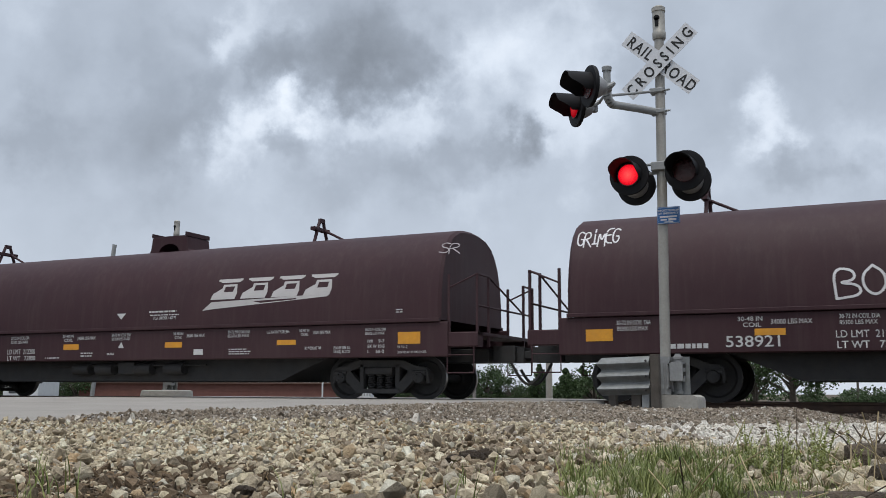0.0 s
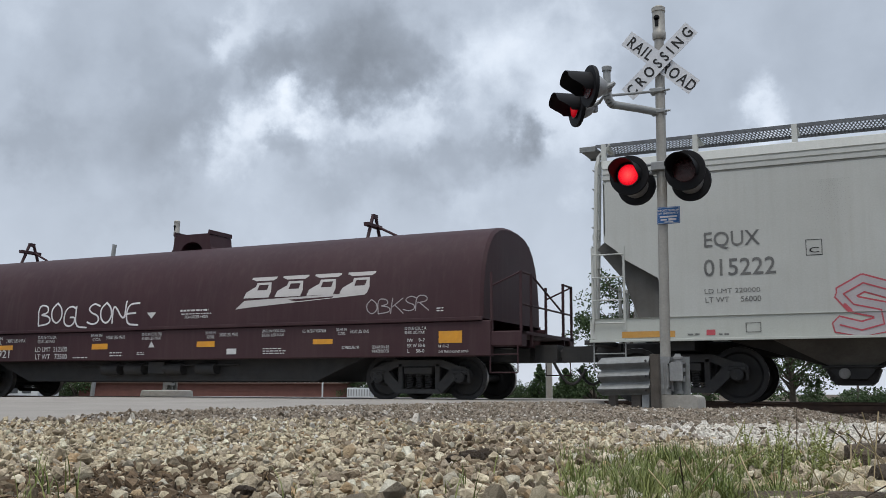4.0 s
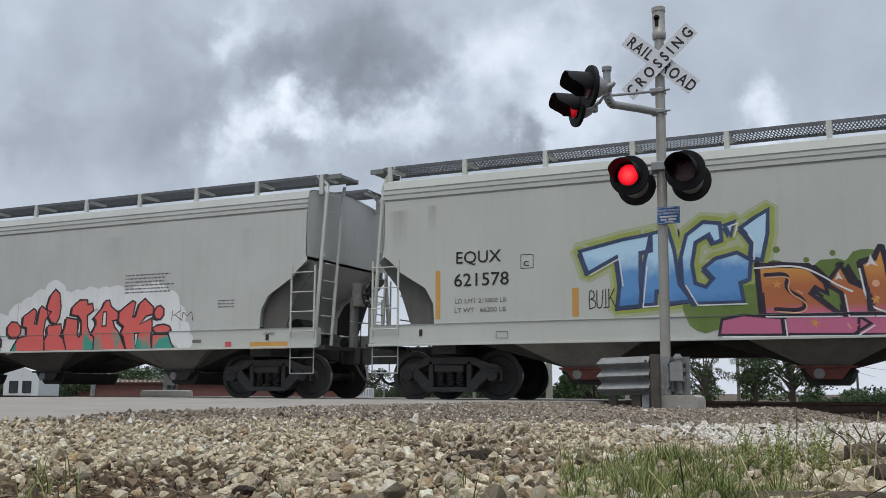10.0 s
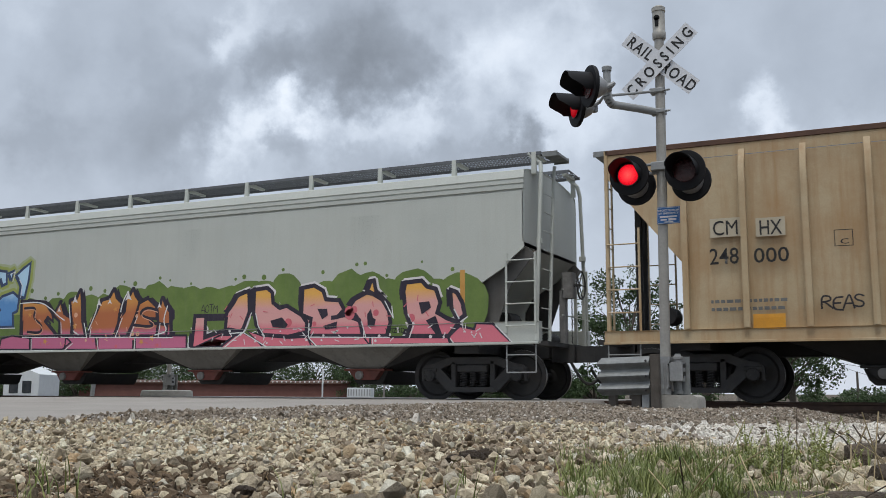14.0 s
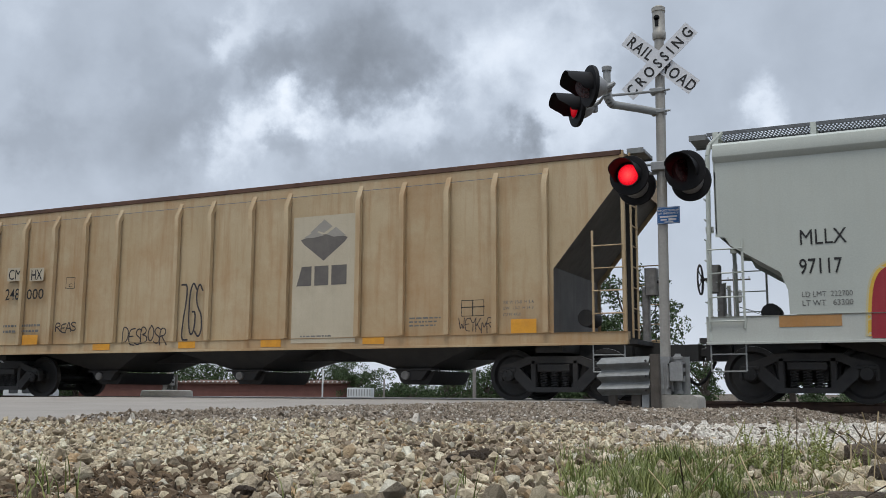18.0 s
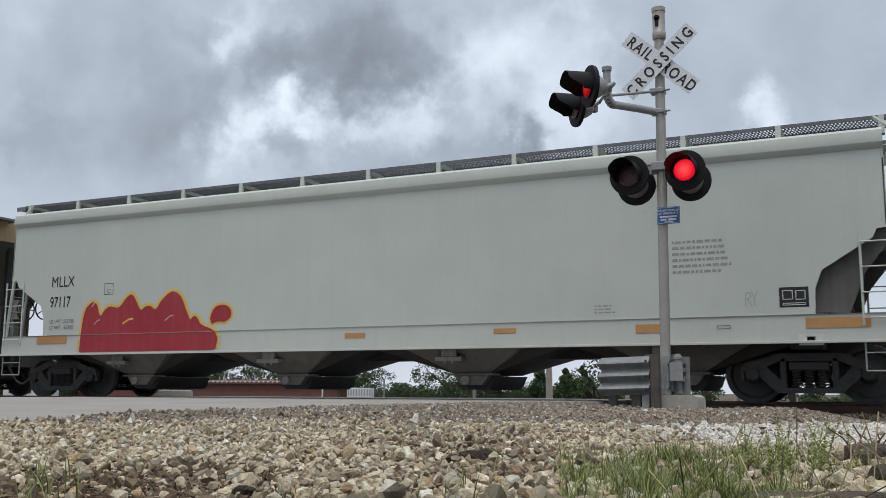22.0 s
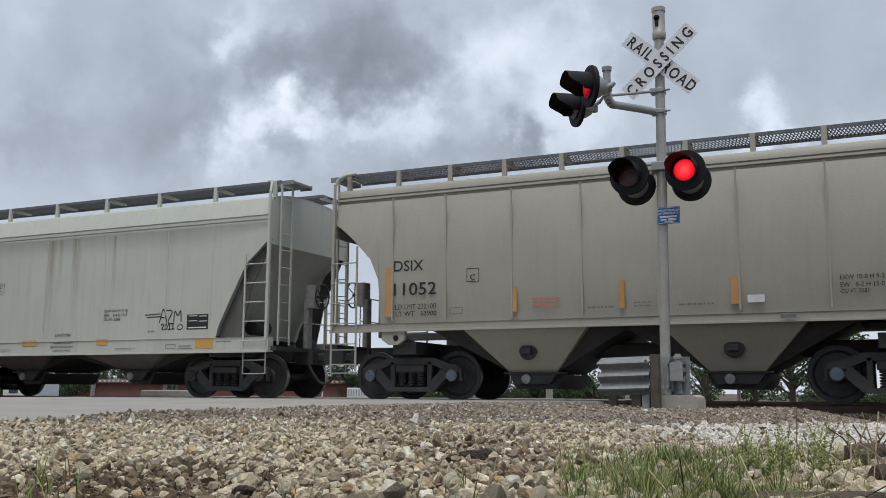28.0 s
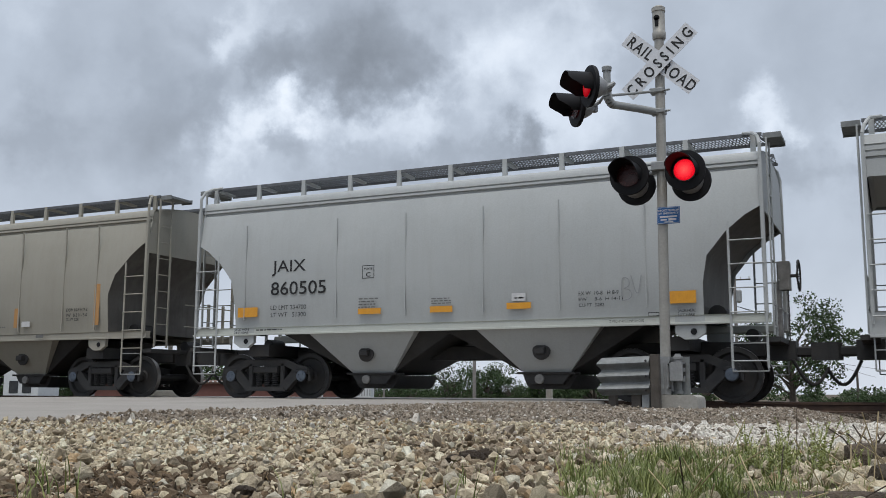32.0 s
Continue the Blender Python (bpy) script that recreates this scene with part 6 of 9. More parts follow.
for coil in (coil_a, coil_b):
    logo_blocks(coil, 2.43, 5.60, 2.064, 2.504)
    logo_stripe(coil, 2.24, 5.35, 1.838, 2.089)
    patch(coil, -7.53, -7.05, 1.033, 1.241, "orange", "reflector")
    patch(coil, -4.69, -4.21, 1.080, 1.191, "orange", "reflector")
    patch(coil, -1.71, -1.24, 1.058, 1.185, "orange", "reflector")
    patch(coil, 1.27, 1.74, 1.065, 1.184, "orange", "reflector")
    patch(coil, 4.19, 4.65, 1.076, 1.177, "orange", "reflector")
    patch(coil, 6.98, 7.46, 1.052, 1.279, "orange", "reflector")
    words(coil, "30-72 IN COIL DIA", -6.98, -6.38, 1.307, 1.385, "white_letter")
    words(coil, "85300 LBS MAX", -6.97, -6.43, 1.205, 1.282, "white_letter")
    words(coil, "30-72 IN COIL DIA", -3.40, -2.81, 1.323, 1.396, "white_letter")
    words(coil, "85300 LBS MAX", -3.40, -2.85, 1.228, 1.300, "white_letter")
    words(coil, "30-72 IN COIL DIA", -0.26, 0.31, 1.337, 1.404, "white_letter")
    words(coil, "85300 LBS MAX", -0.25, 0.28, 1.247, 1.315, "white_letter")
    words(coil, "30-72 IN COIL DIA", 2.95, 3.52, 1.338, 1.400, "white_letter")
    words(coil, "85300 LBS MAX", 2.95, 3.49, 1.254, 1.317, "white_letter")
    words(coil, "30-72 IN COIL DIA", 6.26, 6.72, 1.317, 1.374, "white_letter")
    words(coil, "85300 LBS MAX", 6.26, 6.69, 1.240, 1.298, "white_letter")
    words(coil, "30-48 IN", -4.95, -4.56, 1.320, 1.395, "white_letter")
    words(coil, "COIL", -4.87, -4.58, 1.221, 1.295, "white_letter")
    words(coil, "34000 LBS MAX", -4.43, -3.80, 1.259, 1.344, "white_letter")
    words(coil, "30-48 IN", -1.75, -1.41, 1.338, 1.408, "white_letter")
    words(coil, "COIL", -1.69, -1.43, 1.245, 1.315, "white_letter")
    words(coil, "34000 LBS MAX", -1.29, -0.74, 1.280, 1.360, "white_letter")
    words(coil, "30-48 IN", 1.49, 1.76, 1.333, 1.398, "white_letter")
    words(coil, "COIL", 1.54, 1.74, 1.246, 1.311, "white_letter")
    words(coil, "34000 LBS MAX", 1.86, 2.34, 1.279, 1.354, "white_letter")
    words(coil, "30-48 IN", 4.73, 4.97, 1.329, 1.389, "white_letter")
    words(coil, "COIL", 4.77, 4.95, 1.248, 1.308, "white_letter")
    words(coil, "34000 LBS MAX", 5.05, 5.47, 1.279, 1.348, "white_letter")
    print_block(coil, 0.78, 1.65, 1.837, 1.926, 1, "white_letter")
    print_block(coil, 0.81, 1.64, 1.771, 1.826, 1, "white_letter")
    words(coil, "FCA ORDER 140075", 0.92, 1.54, 1.683, 1.749, "white_letter")
    patch(coil, 2.06, 2.31, 0.904, 1.021, "white_letter", "label_plate")
    print_block(coil, 2.98, 3.55, 0.900, 1.045, 3, "white_letter")
    print_block(coil, -1.17, -0.76, 0.901, 1.027, 2, "white_letter")
    print_block(coil, -0.38, -0.16, 0.926, 0.994, 2, "white_letter")
    print_block(coil, -2.27, -1.76, 0.868, 0.926, 1, "white_letter")
    words(coil, "U.S. PATENT 9,387,864", 3.94, 4.49, 1.314, 1.375, "white_letter")
    words(coil, "BC PRESSURE TAP", 4.87, 5.26, 0.974, 1.034, "white_letter")
    words(coil, "ELX-6B 50% E/L", 5.55, 5.93, 0.973, 1.032, "white_letter")
    words(coil, "1/4 AZJ BLOCK", 5.55, 5.93, 0.895, 0.954, "white_letter")
    words(coil, "IW    9-7", 6.32, 6.69, 1.085, 1.152, "white_letter")
    words(coil, "EX W 10-8", 6.32, 6.69, 0.985, 1.052, "white_letter")
    words(coil, "L     58-0", 6.32, 6.68, 0.884, 0.951, "white_letter")
    words(coil, "H 11-2", 6.98, 7.19, 0.970, 1.027, "white_letter")
    words(coil, "2 IN TREAD COND SHOES", 6.98, 7.59, 0.873, 0.919, "white_letter")
    marker(coil, -0.15, 0.11, 1.710, 1.846, -1)
    marker(coil, -0.06, 0.11, 1.079, 1.214, 1)
    print_block(coil, 6.93, 7.10, 1.656, 1.752, 2, "white_letter")
print_block(coil_b, -6.06, -5.36, 0.886, 1.075, 1, "white_letter")
words(coil_b, "538921", -5.15, -4.30, 0.899, 1.085, "white_letter")
words(coil_b, "LD LMT  212500", -3.46, -2.46, 1.022, 1.141, "white_letter")
words(coil_b, "LT WT   73500", -3.45, -2.45, 0.855, 0.974, "white_letter")
words(coil_a, "LD LMT  212200", -3.50, -2.60, 0.980, 1.099, "white_letter")
words(coil_a, "LT WT   73800", -3.49, -2.58, 0.835, 0.940, "white_letter")
tag(coil_b, -3.45, -0.42, 1.60, 2.09, "BOGLSONE", "white_spray", 0.020)
tag(coil_b, -7.75, -6.98, 2.76, 3.06, "GRIMEG", "white_spray", 0.013)
tag(coil_b, 5.38, 6.73, 1.650, 1.945, "OBKSR", "grey_spray", 0.01)
tag(coil_a, 7.71, 8.15, 2.774, 2.996, "SR", "grey_spray", 0.01)
words(hop_2, "EQUX", -8.07, -7.17, 2.577, 2.834, "faded")
words(hop_2, "015222", -8.09, -6.94, 2.085, 2.375, "faded")
words(hop_2, "LD LMT 220000", -8.09, -7.20, 1.791, 1.871, "faded")
words(hop_2, "LT WT     56000", -8.08, -7.19, 1.641, 1.733, "faded")
outline_box(hop_2, -6.47, -6.22, 2.345, 2.605, "letter")
words(hop_2, "C", -6.42, -6.27, 2.390, 2.480, "letter")
for _k, _lines in enumerate(glyph_lines("SAK", -6.1, -3.6, 1.12, 1.86, 0.02, 0.05, 5)):
    strokes(hop_2, _lines, 0.145, 0.0016 + 0.0004 * _k, "crimson_line", "graffiti_outline")
    strokes(hop_2, _lines, 0.118, 0.0046 + 0.0004 * _k, "silver_fill", "graffiti_letter")
    strokes(hop_2, _lines, 0.012, 0.0085, "crimson_line", "graffiti_stitch")
puffs(hop_2, "white_halo", ((-2.45, 2.04, 0.3), (-3.0, 1.98, 0.22), (-1.55, 2.04, 0.24), (-0.55, 2.12, 0.3), (0.55, 2.13, 0.34), (0.1, 2.08, 0.24), (-4.0, 1.3, 0.3), (1.15, 1.75, 0.26)), 3)
puffs(hop_2, "white_halo", ((1.45, 1.62, 0.34), (1.75, 1.9, 0.36), (2.1, 2.05, 0.36), (2.45, 2.2, 0.36), (2.86, 2.42, 0.34), (3.2, 2.15, 0.34), (3.6, 2.16, 0.36), (4.0, 2.22, 0.34), (4.4, 2.2, 0.34), (4.75, 2.2, 0.36), (5.1, 2.1, 0.36), (5.45, 2.2, 0.36), (5.85, 2.22, 0.38), (6.2, 2.05, 0.36), (6.4, 1.75, 0.36), (6.55, 1.4, 0.36), (6.75, 1.2, 0.24),
                            (1.5, 1.25, 0.34), (2.4, 1.6, 0.4), (3.0, 1.7, 0.4), (3.5, 1.6, 0.4), (4.2, 1.6, 0.4), (4.8, 1.6, 0.4), (5.5, 1.6, 0.4), (6.1, 1.5, 0.4)), 40)
piece(hop_2, "kelsie", "red_teal", "black_spray", 0.028, "white_thin", 0.06, (-0.09, -0.03))
piece(hop_2, "hijak", "red_teal", "black_spray", 0.018, None, 0.1, (-0.07, -0.03))
holes(hop_2, "hijak_hole", "white_halo", "black_spray")
print_block(hop_2, 5.00, 6.43, 2.288, 2.749, 6, "faded")
print_block(hop_2, 7.60, 8.09, 1.891, 2.087, 3, "faded")
patch(hop_2, 6.96, 7.20, 1.159, 1.225, "faded", "vent_slot")
patch(hop_2, 7.83, 7.99, 1.047, 1.165, "red_mark", "red_mark")
patch(hop_2, 8.46, 9.39, 0.998, 1.145, "orange_old", "reflector")
patch(hop_2, -9.51, -8.60, 1.081, 1.187, "orange_old", "reflector")
patch(hop_2, -8.08, -7.94, 1.098, 1.190, "red_mark", "red_mark")
outline_box(hop_2, -7.45, -7.21, 1.132, 1.291, "faded")
print_block(hop_2, -8.39, -8.16, 1.103, 1.172, 1, "faded")
print_block(hop_2, -7.88, -7.69, 1.095, 1.163, 1, "faded")
words(hop_2, "LIFT HERE", 8.78, 9.07, 1.292, 1.345, "faded")
patch(hop_2, 8.85, 8.93, 1.177, 1.303, "letter", "lift_hole")
tag(hop_2, 6.34, 6.91, 1.667, 1.891, "KM", "black_spray", 0.008)
words(hop_3, "EQUX", -8.27, -7.36, 2.537, 2.767, "letter")
words(hop_3, "621578", -8.31, -7.21, 2.105, 2.352, "letter")
words(hop_3, "LD LMT 219800 LB", -8.29, -7.26, 1.784, 1.869, "faded")
words(hop_3, "LT WT   66200 LB", -8.30, -7.27, 1.615, 1.699, "faded")
outline_box(hop_3, -6.98, -6.73, 2.378, 2.639, "letter")
words(hop_3, "C", -6.92, -6.81, 2.425, 2.518, "letter")
patch(hop_3, -6.01, -5.89, 1.471, 1.982, "orange_old", "reflector")
outline_box(hop_3, -7.47, -7.23, 1.118, 1.247, "faded")
patch(hop_3, -9.04, -8.97, 1.193, 1.318, "letter", "lift_hole")
cloud(hop_3, -3.89, 8.82, 1.142, 2.574, "green_spray")
piece(hop_3, "tag", "sky_fill", "navy_spray", 0.032, "lime_halo", 0.11, (-0.05, -0.05), "white_halo", mist="lime_mist")
piece(hop_3, "suns", "orange_pink", "plum_line", 0.034, "plum_line", 0.06, (0.12, 0.02), "white_halo")
piece(hop_3, "sunsband", "orange_pink", "plum_line", 0.022, None, 0.1, (0.0, 0.0), "white_halo")
for _line in ("-2.73,2.06 -2.35,2.07 -2.44,1.82 -2.12,1.63 -2.17,1.46 -2.59,1.5", "1.29,1.89 .99,1.97 .78,1.81 1.2,1.68 1.21,1.52 .66,1.58"):
    _pts = rounded([Vector([float(q) for q in p.split(",")]) for p in _line.split()])
    strokes(hop_3, [_pts], 0.03, 0.0092, "plum_line", "graffiti_inline")
    strokes(hop_3, [[p + Vector((0.03, -0.045)) for p in _pts]], 0.010, 0.0098, "peach_dab", "graffiti_highlight")
for _line in ("-2.89,2.18 -2.21,2.2 -1.84,2.0 -1.66,1.86 -1.43,1.74", "-1.31,2.09 -1.22,1.52 -.97,1.4", "-.4,2.2 -.46,1.92 -.67,1.5", ".45,2.34 .31,2.12 .26,1.89", "1.59,1.97 1.48,1.64 1.63,1.41 1.28,1.35"):
    strokes(hop_3, [rounded([Vector([float(q) for q in p.split(",")]) for p in _line.split()])], 0.014, 0.0102, "white_halo", "graffiti_highlight")
for _x, _z, _r in ((-1.14, 2.22, 0.10), (-0.4, 2.12, 0.09), (-0.08, 2.14, 0.07), (0.46, 2.24, 0.11), (1.36, 2.0, 0.07), (-1.62, 2.0, 0.07)):
    filled(hop_3, [Vector((_x - _r * 0.8, _z - _r)), Vector((_x - _r * 0.3, _z)), Vector((_x, _z + _r)), Vector((_x + _r * 0.35, _z)), Vector((_x + _r, _z - _r)), Vector((_x, _z - _r * 0.6))], 0.0096, "white_thin", "graffiti_tip")
for _k, (_x, _z) in enumerate(((-2.0, 1.26), (-1.1, 1.6), (0.1, 1.95), (0.9, 1.2), (1.2, 1.28), (-2.55, 1.9))):
    filled(hop_3, [Vector((_x, _z)) + Vector((math.cos(a), math.sin(a))) * (0.085 if j % 2 == 0 else 0.03) for j, a in enumerate(np.linspace(0.3 * _k, 0.3 * _k + 6.283, 11)[:-1])], 0.0094, "star_dab", "graffiti_star")
dabs(hop_3, "peach_dab", -2.6, 1.6, 1.2, 1.9, 18, 0.06, 6)
dabs(hop_3, "rose_dab", -2.6, 1.9, 1.1, 1.5, 14, 0.06, 9)
piece(hop_3, "labor", "pink_peach", "plum_line", 0.042, "white_thin", 0.085, (-0.1, 0.03), "white_halo")
piece(hop_3, "laborband", "pink_peach", "plum_line", 0.022, None, 0.1, (0.0, 0.0), "white_halo")
holes(hop_3, "labor_hole", "plum_line", "plum_line")
dabs(hop_3, "rose_dab", 2.9, 8.6, 1.45, 1.95, 24, 0.11, 7)
dabs(hop_3, "white_thin", 2.7, 9.0, 1.12, 1.4, 60, 0.035, 8)
tag(hop_3, -5.70, -5.24, 1.634, 1.960, "BUIK", "black_spray", 0.01)
tag(hop_3, 2.49, 2.93, 1.790, 1.966, "AOTM", "black_spray", 0.008)
words(hop_3, "WIZRD", 6.99, 7.42, 1.265, 1.363, "letter")
tag(hop_3, 1.87, 2.07, 1.502, 1.670, "UZ", "black_spray", 0.008)
patch(hop_3, 8.57, 8.67, 1.516, 2.415, "orange_old", "reflector")
patch(hop_3, -8.70, -8.60, 1.500, 2.420, "orange_old", "reflector")
print_block(hop_3, 7.58, 8.12, 1.880, 2.104, 3, "faded")
patch(hop_4, -6.64, -6.14, 2.73, 3.05, "tan_panel", "stencil_ground")
patch(hop_4, -5.90, -5.44, 2.70, 3.01, "tan_panel", "stencil_ground")
words(hop_4, "CM", -6.59, -6.19, 2.765, 3.019, "letter")
words(hop_4, "HX", -5.84, -5.49, 2.729, 2.979, "letter")
words(hop_4, "248", -6.66, -6.19, 2.276, 2.553, "letter")
words(hop_4, "000", -5.95, -5.40, 2.271, 2.519, "letter")
outline_box(hop_4, -4.71, -4.43, 2.469, 2.737, "letter")
words(hop_4, "C", -4.62, -4.50, 2.505, 2.590, "letter")
print_block(hop_4, -6.66, -5.39, 1.493, 1.753, 2, "faded")
patch(hop_4, -6.00, -5.50, 1.182, 1.426, "orange", "reflector")
patch(hop_4, -3.77, -3.26, 1.038, 1.178, "orange", "reflector")
patch(hop_4, -1.32, -0.86, 1.045, 1.189, "orange", "reflector")
patch(hop_4, 0.83, 1.33, 1.041, 1.188, "orange", "reflector")
patch(hop_4, 3.24, 3.72, 1.060, 1.198, "orange", "reflector")
patch(hop_4, 6.34, 6.83, 1.203, 1.460, "orange", "reflector")
patch(hop_4, 1.57, 3.07, 1.101, 3.681, "tan_panel", "logo_panel")
bowl_logo(hop_4, 1.75, 2.86, 2.754, 3.619)
logo_letters(hop_4, 1.67, 2.85, 2.256, 2.652)
print_block(hop_4, 1.79, 2.69, 1.225, 1.287, 1, "faded")
tag(hop_4, -1.30, -0.71, 1.220, 2.411, "ZGS", "black_spray", 0.02)
tag(hop_4, -2.92, -1.67, 1.166, 1.530, "DESBOSR", "black_spray", 0.014)
tag(hop_4, -4.96, -4.33, 1.473, 1.677, "REAS", "black_spray", 0.014)
outline_box(hop_4, 5.35, 5.81, 1.538, 1.842, "letter")
patch(hop_4, 5.35, 5.82, 1.699, 1.718, "letter", "print_bar")
patch(hop_4, 5.57, 5.59, 1.548, 1.832, "letter", "print_bar")
tag(hop_4, 5.30, 5.97, 1.245, 1.489, "WEYKMR", "black_spray", 0.008)
print_block(hop_4, 4.26, 4.93, 1.376, 1.590, 3, "faded")
words(hop_4, "EX W 10-8  H 3-6", 6.20, 6.78, 1.740, 1.805, "faded")
words(hop_4, "EW   10-2  H 14-9", 6.20, 6.78, 1.638, 1.694, "faded")
words(hop_4, "CU FT 4750", 6.19, 6.53, 1.523, 1.578, "faded")
words(hop_8, "JACK HERE", -4.79, -4.41, 1.388, 1.434, "letter")
words(hop_8, "LIFT HERE", -4.79, -4.43, 1.322, 1.368, "letter")
words(hop_5, "MLLX", -8.23, -7.53, 2.524, 2.779, "letter")
words(hop_5, "97117", -8.26, -7.62, 2.052, 2.304, "letter")
words(hop_5, "LD LMT  222700", -8.24, -7.49, 1.677, 1.767, "faded")
words(hop_5, "LT WT   63300", -8.24, -7.49, 1.537, 1.627, "faded")
outline_box(hop_5, -6.61, -6.34, 2.290, 2.545, "letter")
words(hop_5, "C", -6.51, -6.42, 2.329, 2.417, "faded")
piece(hop_5, "ridge", "crimson_fill", "crimson_fill", 0.012, "yellow_halo", 0.062, soft=True, mist="yellow_mist")
piece(hop_5, "ridge_spot", "crimson_fill", "crimson_fill", 0.012, "yellow_halo", 0.05, soft=True, mist="yellow_mist")
for _x, _z, _w, _m in ((-6.0, 1.62, 0.28, "yellow_halo"), (-6.85, 1.62, 0.16, "pale_fill"), (-4.8, 1.66, 0.22, "pale_fill"), (-6.95, 2.02, 0.12, "pale_fill")):
    strokes(hop_5, [[Vector((_x, _z)), Vector((_x + _w * 0.6, _z + 0.09)), Vector((_x + _w, _z + 0.10))]], 0.02 if _m == "yellow_halo" else 0.009, 0.0092, _m, "graffiti_highlight")
patch(hop_5, -8.61, -7.67, 1.205, 1.385, "orange_brown", "reflector")
print_block(hop_5, 6.20, 7.23, 2.152, 2.767, 6, "faint")
print_block(hop_5, 4.82, 5.20, 1.517, 1.691, 3, "faint")
patch(hop_5, 7.90, 8.35, 1.522, 1.846, "letter", "data_panel")
outline_box(hop_5, 7.95, 8.11, 1.646, 1.799, "white_letter")
outline_box(hop_5, 8.15, 8.30, 1.640, 1.792, "white_letter")
outline_box(hop_5, 7.95, 8.30, 1.552, 1.593, "white_letter")
patch(hop_5, -3.78, -3.35, 1.182, 1.286, "orange_brown", "reflector")
patch(hop_5, -0.25, 0.21, 1.184, 1.281, "orange_brown", "reflector")
patch(hop_5, 2.91, 3.35, 1.207, 1.297, "orange_brown", "reflector")
patch(hop_5, 5.54, 5.97, 1.156, 1.304, "orange_brown", "reflector")
patch(hop_5, 8.28, 9.24, 1.176, 1.344, "orange_brown", "reflector")
patch(hop_5, 8.17, 8.54, 0.906, 1.085, "white_letter", "jack_plate")
patch(hop_5, 8.29, 8.42, 0.945, 1.045, "letter", "jack_hole")
outline_box(hop_5, 6.90, 7.12, 1.193, 1.255, "faded")
tag(hop_5, 7.37, 7.56, 1.583, 1.819, "RY", "grey_line", 0.006)
words(hop_6, "CEFX", -4.07, -3.30, 2.382, 2.637, "letter")
words(hop_6, "80281", -4.07, -3.26, 1.942, 2.173, "letter")
words(hop_6, "LD LMT 229100", -4.06, -3.17, 1.527, 1.614, "letter")
words(hop_6, "LT WT   56900", -4.06, -3.17, 1.386, 1.462, "letter")
outline_box(hop_6, -2.22, -1.96, 2.424, 2.680, "letter")
words(hop_6, "C", -2.13, -2.04, 2.488, 2.584, "letter")
words(hop_6, "PLATE", -2.17, -2.01, 2.605, 2.637, "letter")
patch(hop_6, -4.87, -4.42, 1.046, 1.245, "orange_old", "reflector")
patch(hop_6, -3.07, -2.61, 1.154, 1.303, "orange_old", "reflector")
patch(hop_6, -1.24, -0.76, 1.159, 1.291, "orange_old", "reflector")
patch(hop_6, 1.08, 1.42, 1.151, 1.286, "orange_old", "reflector")
patch(hop_6, 3.89, 4.36, 1.036, 1.249, "orange_old", "reflector")
words(hop_6, "CAUTION", -0.19, 0.29, 1.365, 1.435, "letter")
words(hop_6, "OPEN HATCH", -0.26, 0.36, 1.197, 1.246, "letter")
words(hop_6, "BEFORE UNLOADING", -0.31, 0.38, 1.108, 1.157, "letter")
words(hop_6, "COMPARTMENT", -0.24, 0.32, 1.019, 1.068, "letter")
words(hop_6, "EXW 10-8 H 12-10", 1.29, 1.96, 1.880, 1.947, "letter")
words(hop_6, "EW    8-4 H 15-0", 1.29, 1.95, 1.784, 1.851, "letter")
words(hop_6, "CU FT 3250", 1.28, 1.76, 1.691, 1.759, "letter")
tag(hop_6, 2.87, 3.46, 1.614, 1.900, "AZM", "black_spray", 0.014)
tag(hop_6, 2.93, 3.30, 1.459, 1.588, "2011", "black_spray", 0.014)
tag(hop_6, 2.45, 2.85, 1.698, 1.847, "=", "black_spray", 0.012)
tag(hop_6, 3.35, 3.52, 1.449, 1.577, "O", "black_spray", 0.01)
patch(hop_6, 3.64, 4.21, 1.443, 1.767, "letter", "data_panel")
patch(hop_6, 3.69, 3.92, 1.727, 1.745, "white_letter", "print_bar")
patch(hop_6, 3.69, 3.92, 1.619, 1.637, "white_letter", "print_bar")
patch(hop_6, 3.97, 4.18, 1.717, 1.735, "white_letter", "print_bar")
patch(hop_6, 3.97, 4.18, 1.609, 1.627, "white_letter", "print_bar")
patch(hop_6, 3.68, 4.17, 1.470, 1.497, "white_letter", "print_bar")
print_block(hop_6, -2.38, -2.09, 1.373, 1.509, 3, "faded")
print_block(hop_6, -3.68, -3.38, 1.039, 1.146, 2, "faded")
print_block(hop_6, -2.16, -1.53, 1.052, 1.114, 2, "faded")
print_block(hop_6, 1.65, 2.26, 1.032, 1.089, 2, "faded")
print_block(hop_6, 2.57, 2.82, 1.417, 1.482, 1, "faded")
outline_box(hop_6, 3.09, 3.36, 1.045, 1.136, "faded")
print_block(hop_6, 3.45, 3.82, 1.028, 1.136, 2, "faded")
print_block(hop_6, 4.44, 4.86, 1.166, 1.218, 1, "faded")
words(hop_7, "DSIX", -4.44, -3.80, 2.454, 2.663, "letter")
words(hop_7, "11052", -4.44, -3.53, 1.982, 2.228, "letter")
words(hop_7, "LD LMT 232100", -4.40, -3.53, 1.711, 1.814, "letter")
words(hop_7, "LT WT   53900", -4.39, -3.52, 1.582, 1.672, "letter")
outline_box(hop_7, -2.90, -2.65, 2.183, 2.437, "letter")
words(hop_7, "C", -2.83, -2.72, 2.221, 2.322, "letter")
patch(hop_7, -4.62, -4.48, 1.570, 2.526, "orange_brown", "reflector")
patch(hop_7, -2.01, -1.90, 1.595, 2.041, "orange_brown", "reflector")
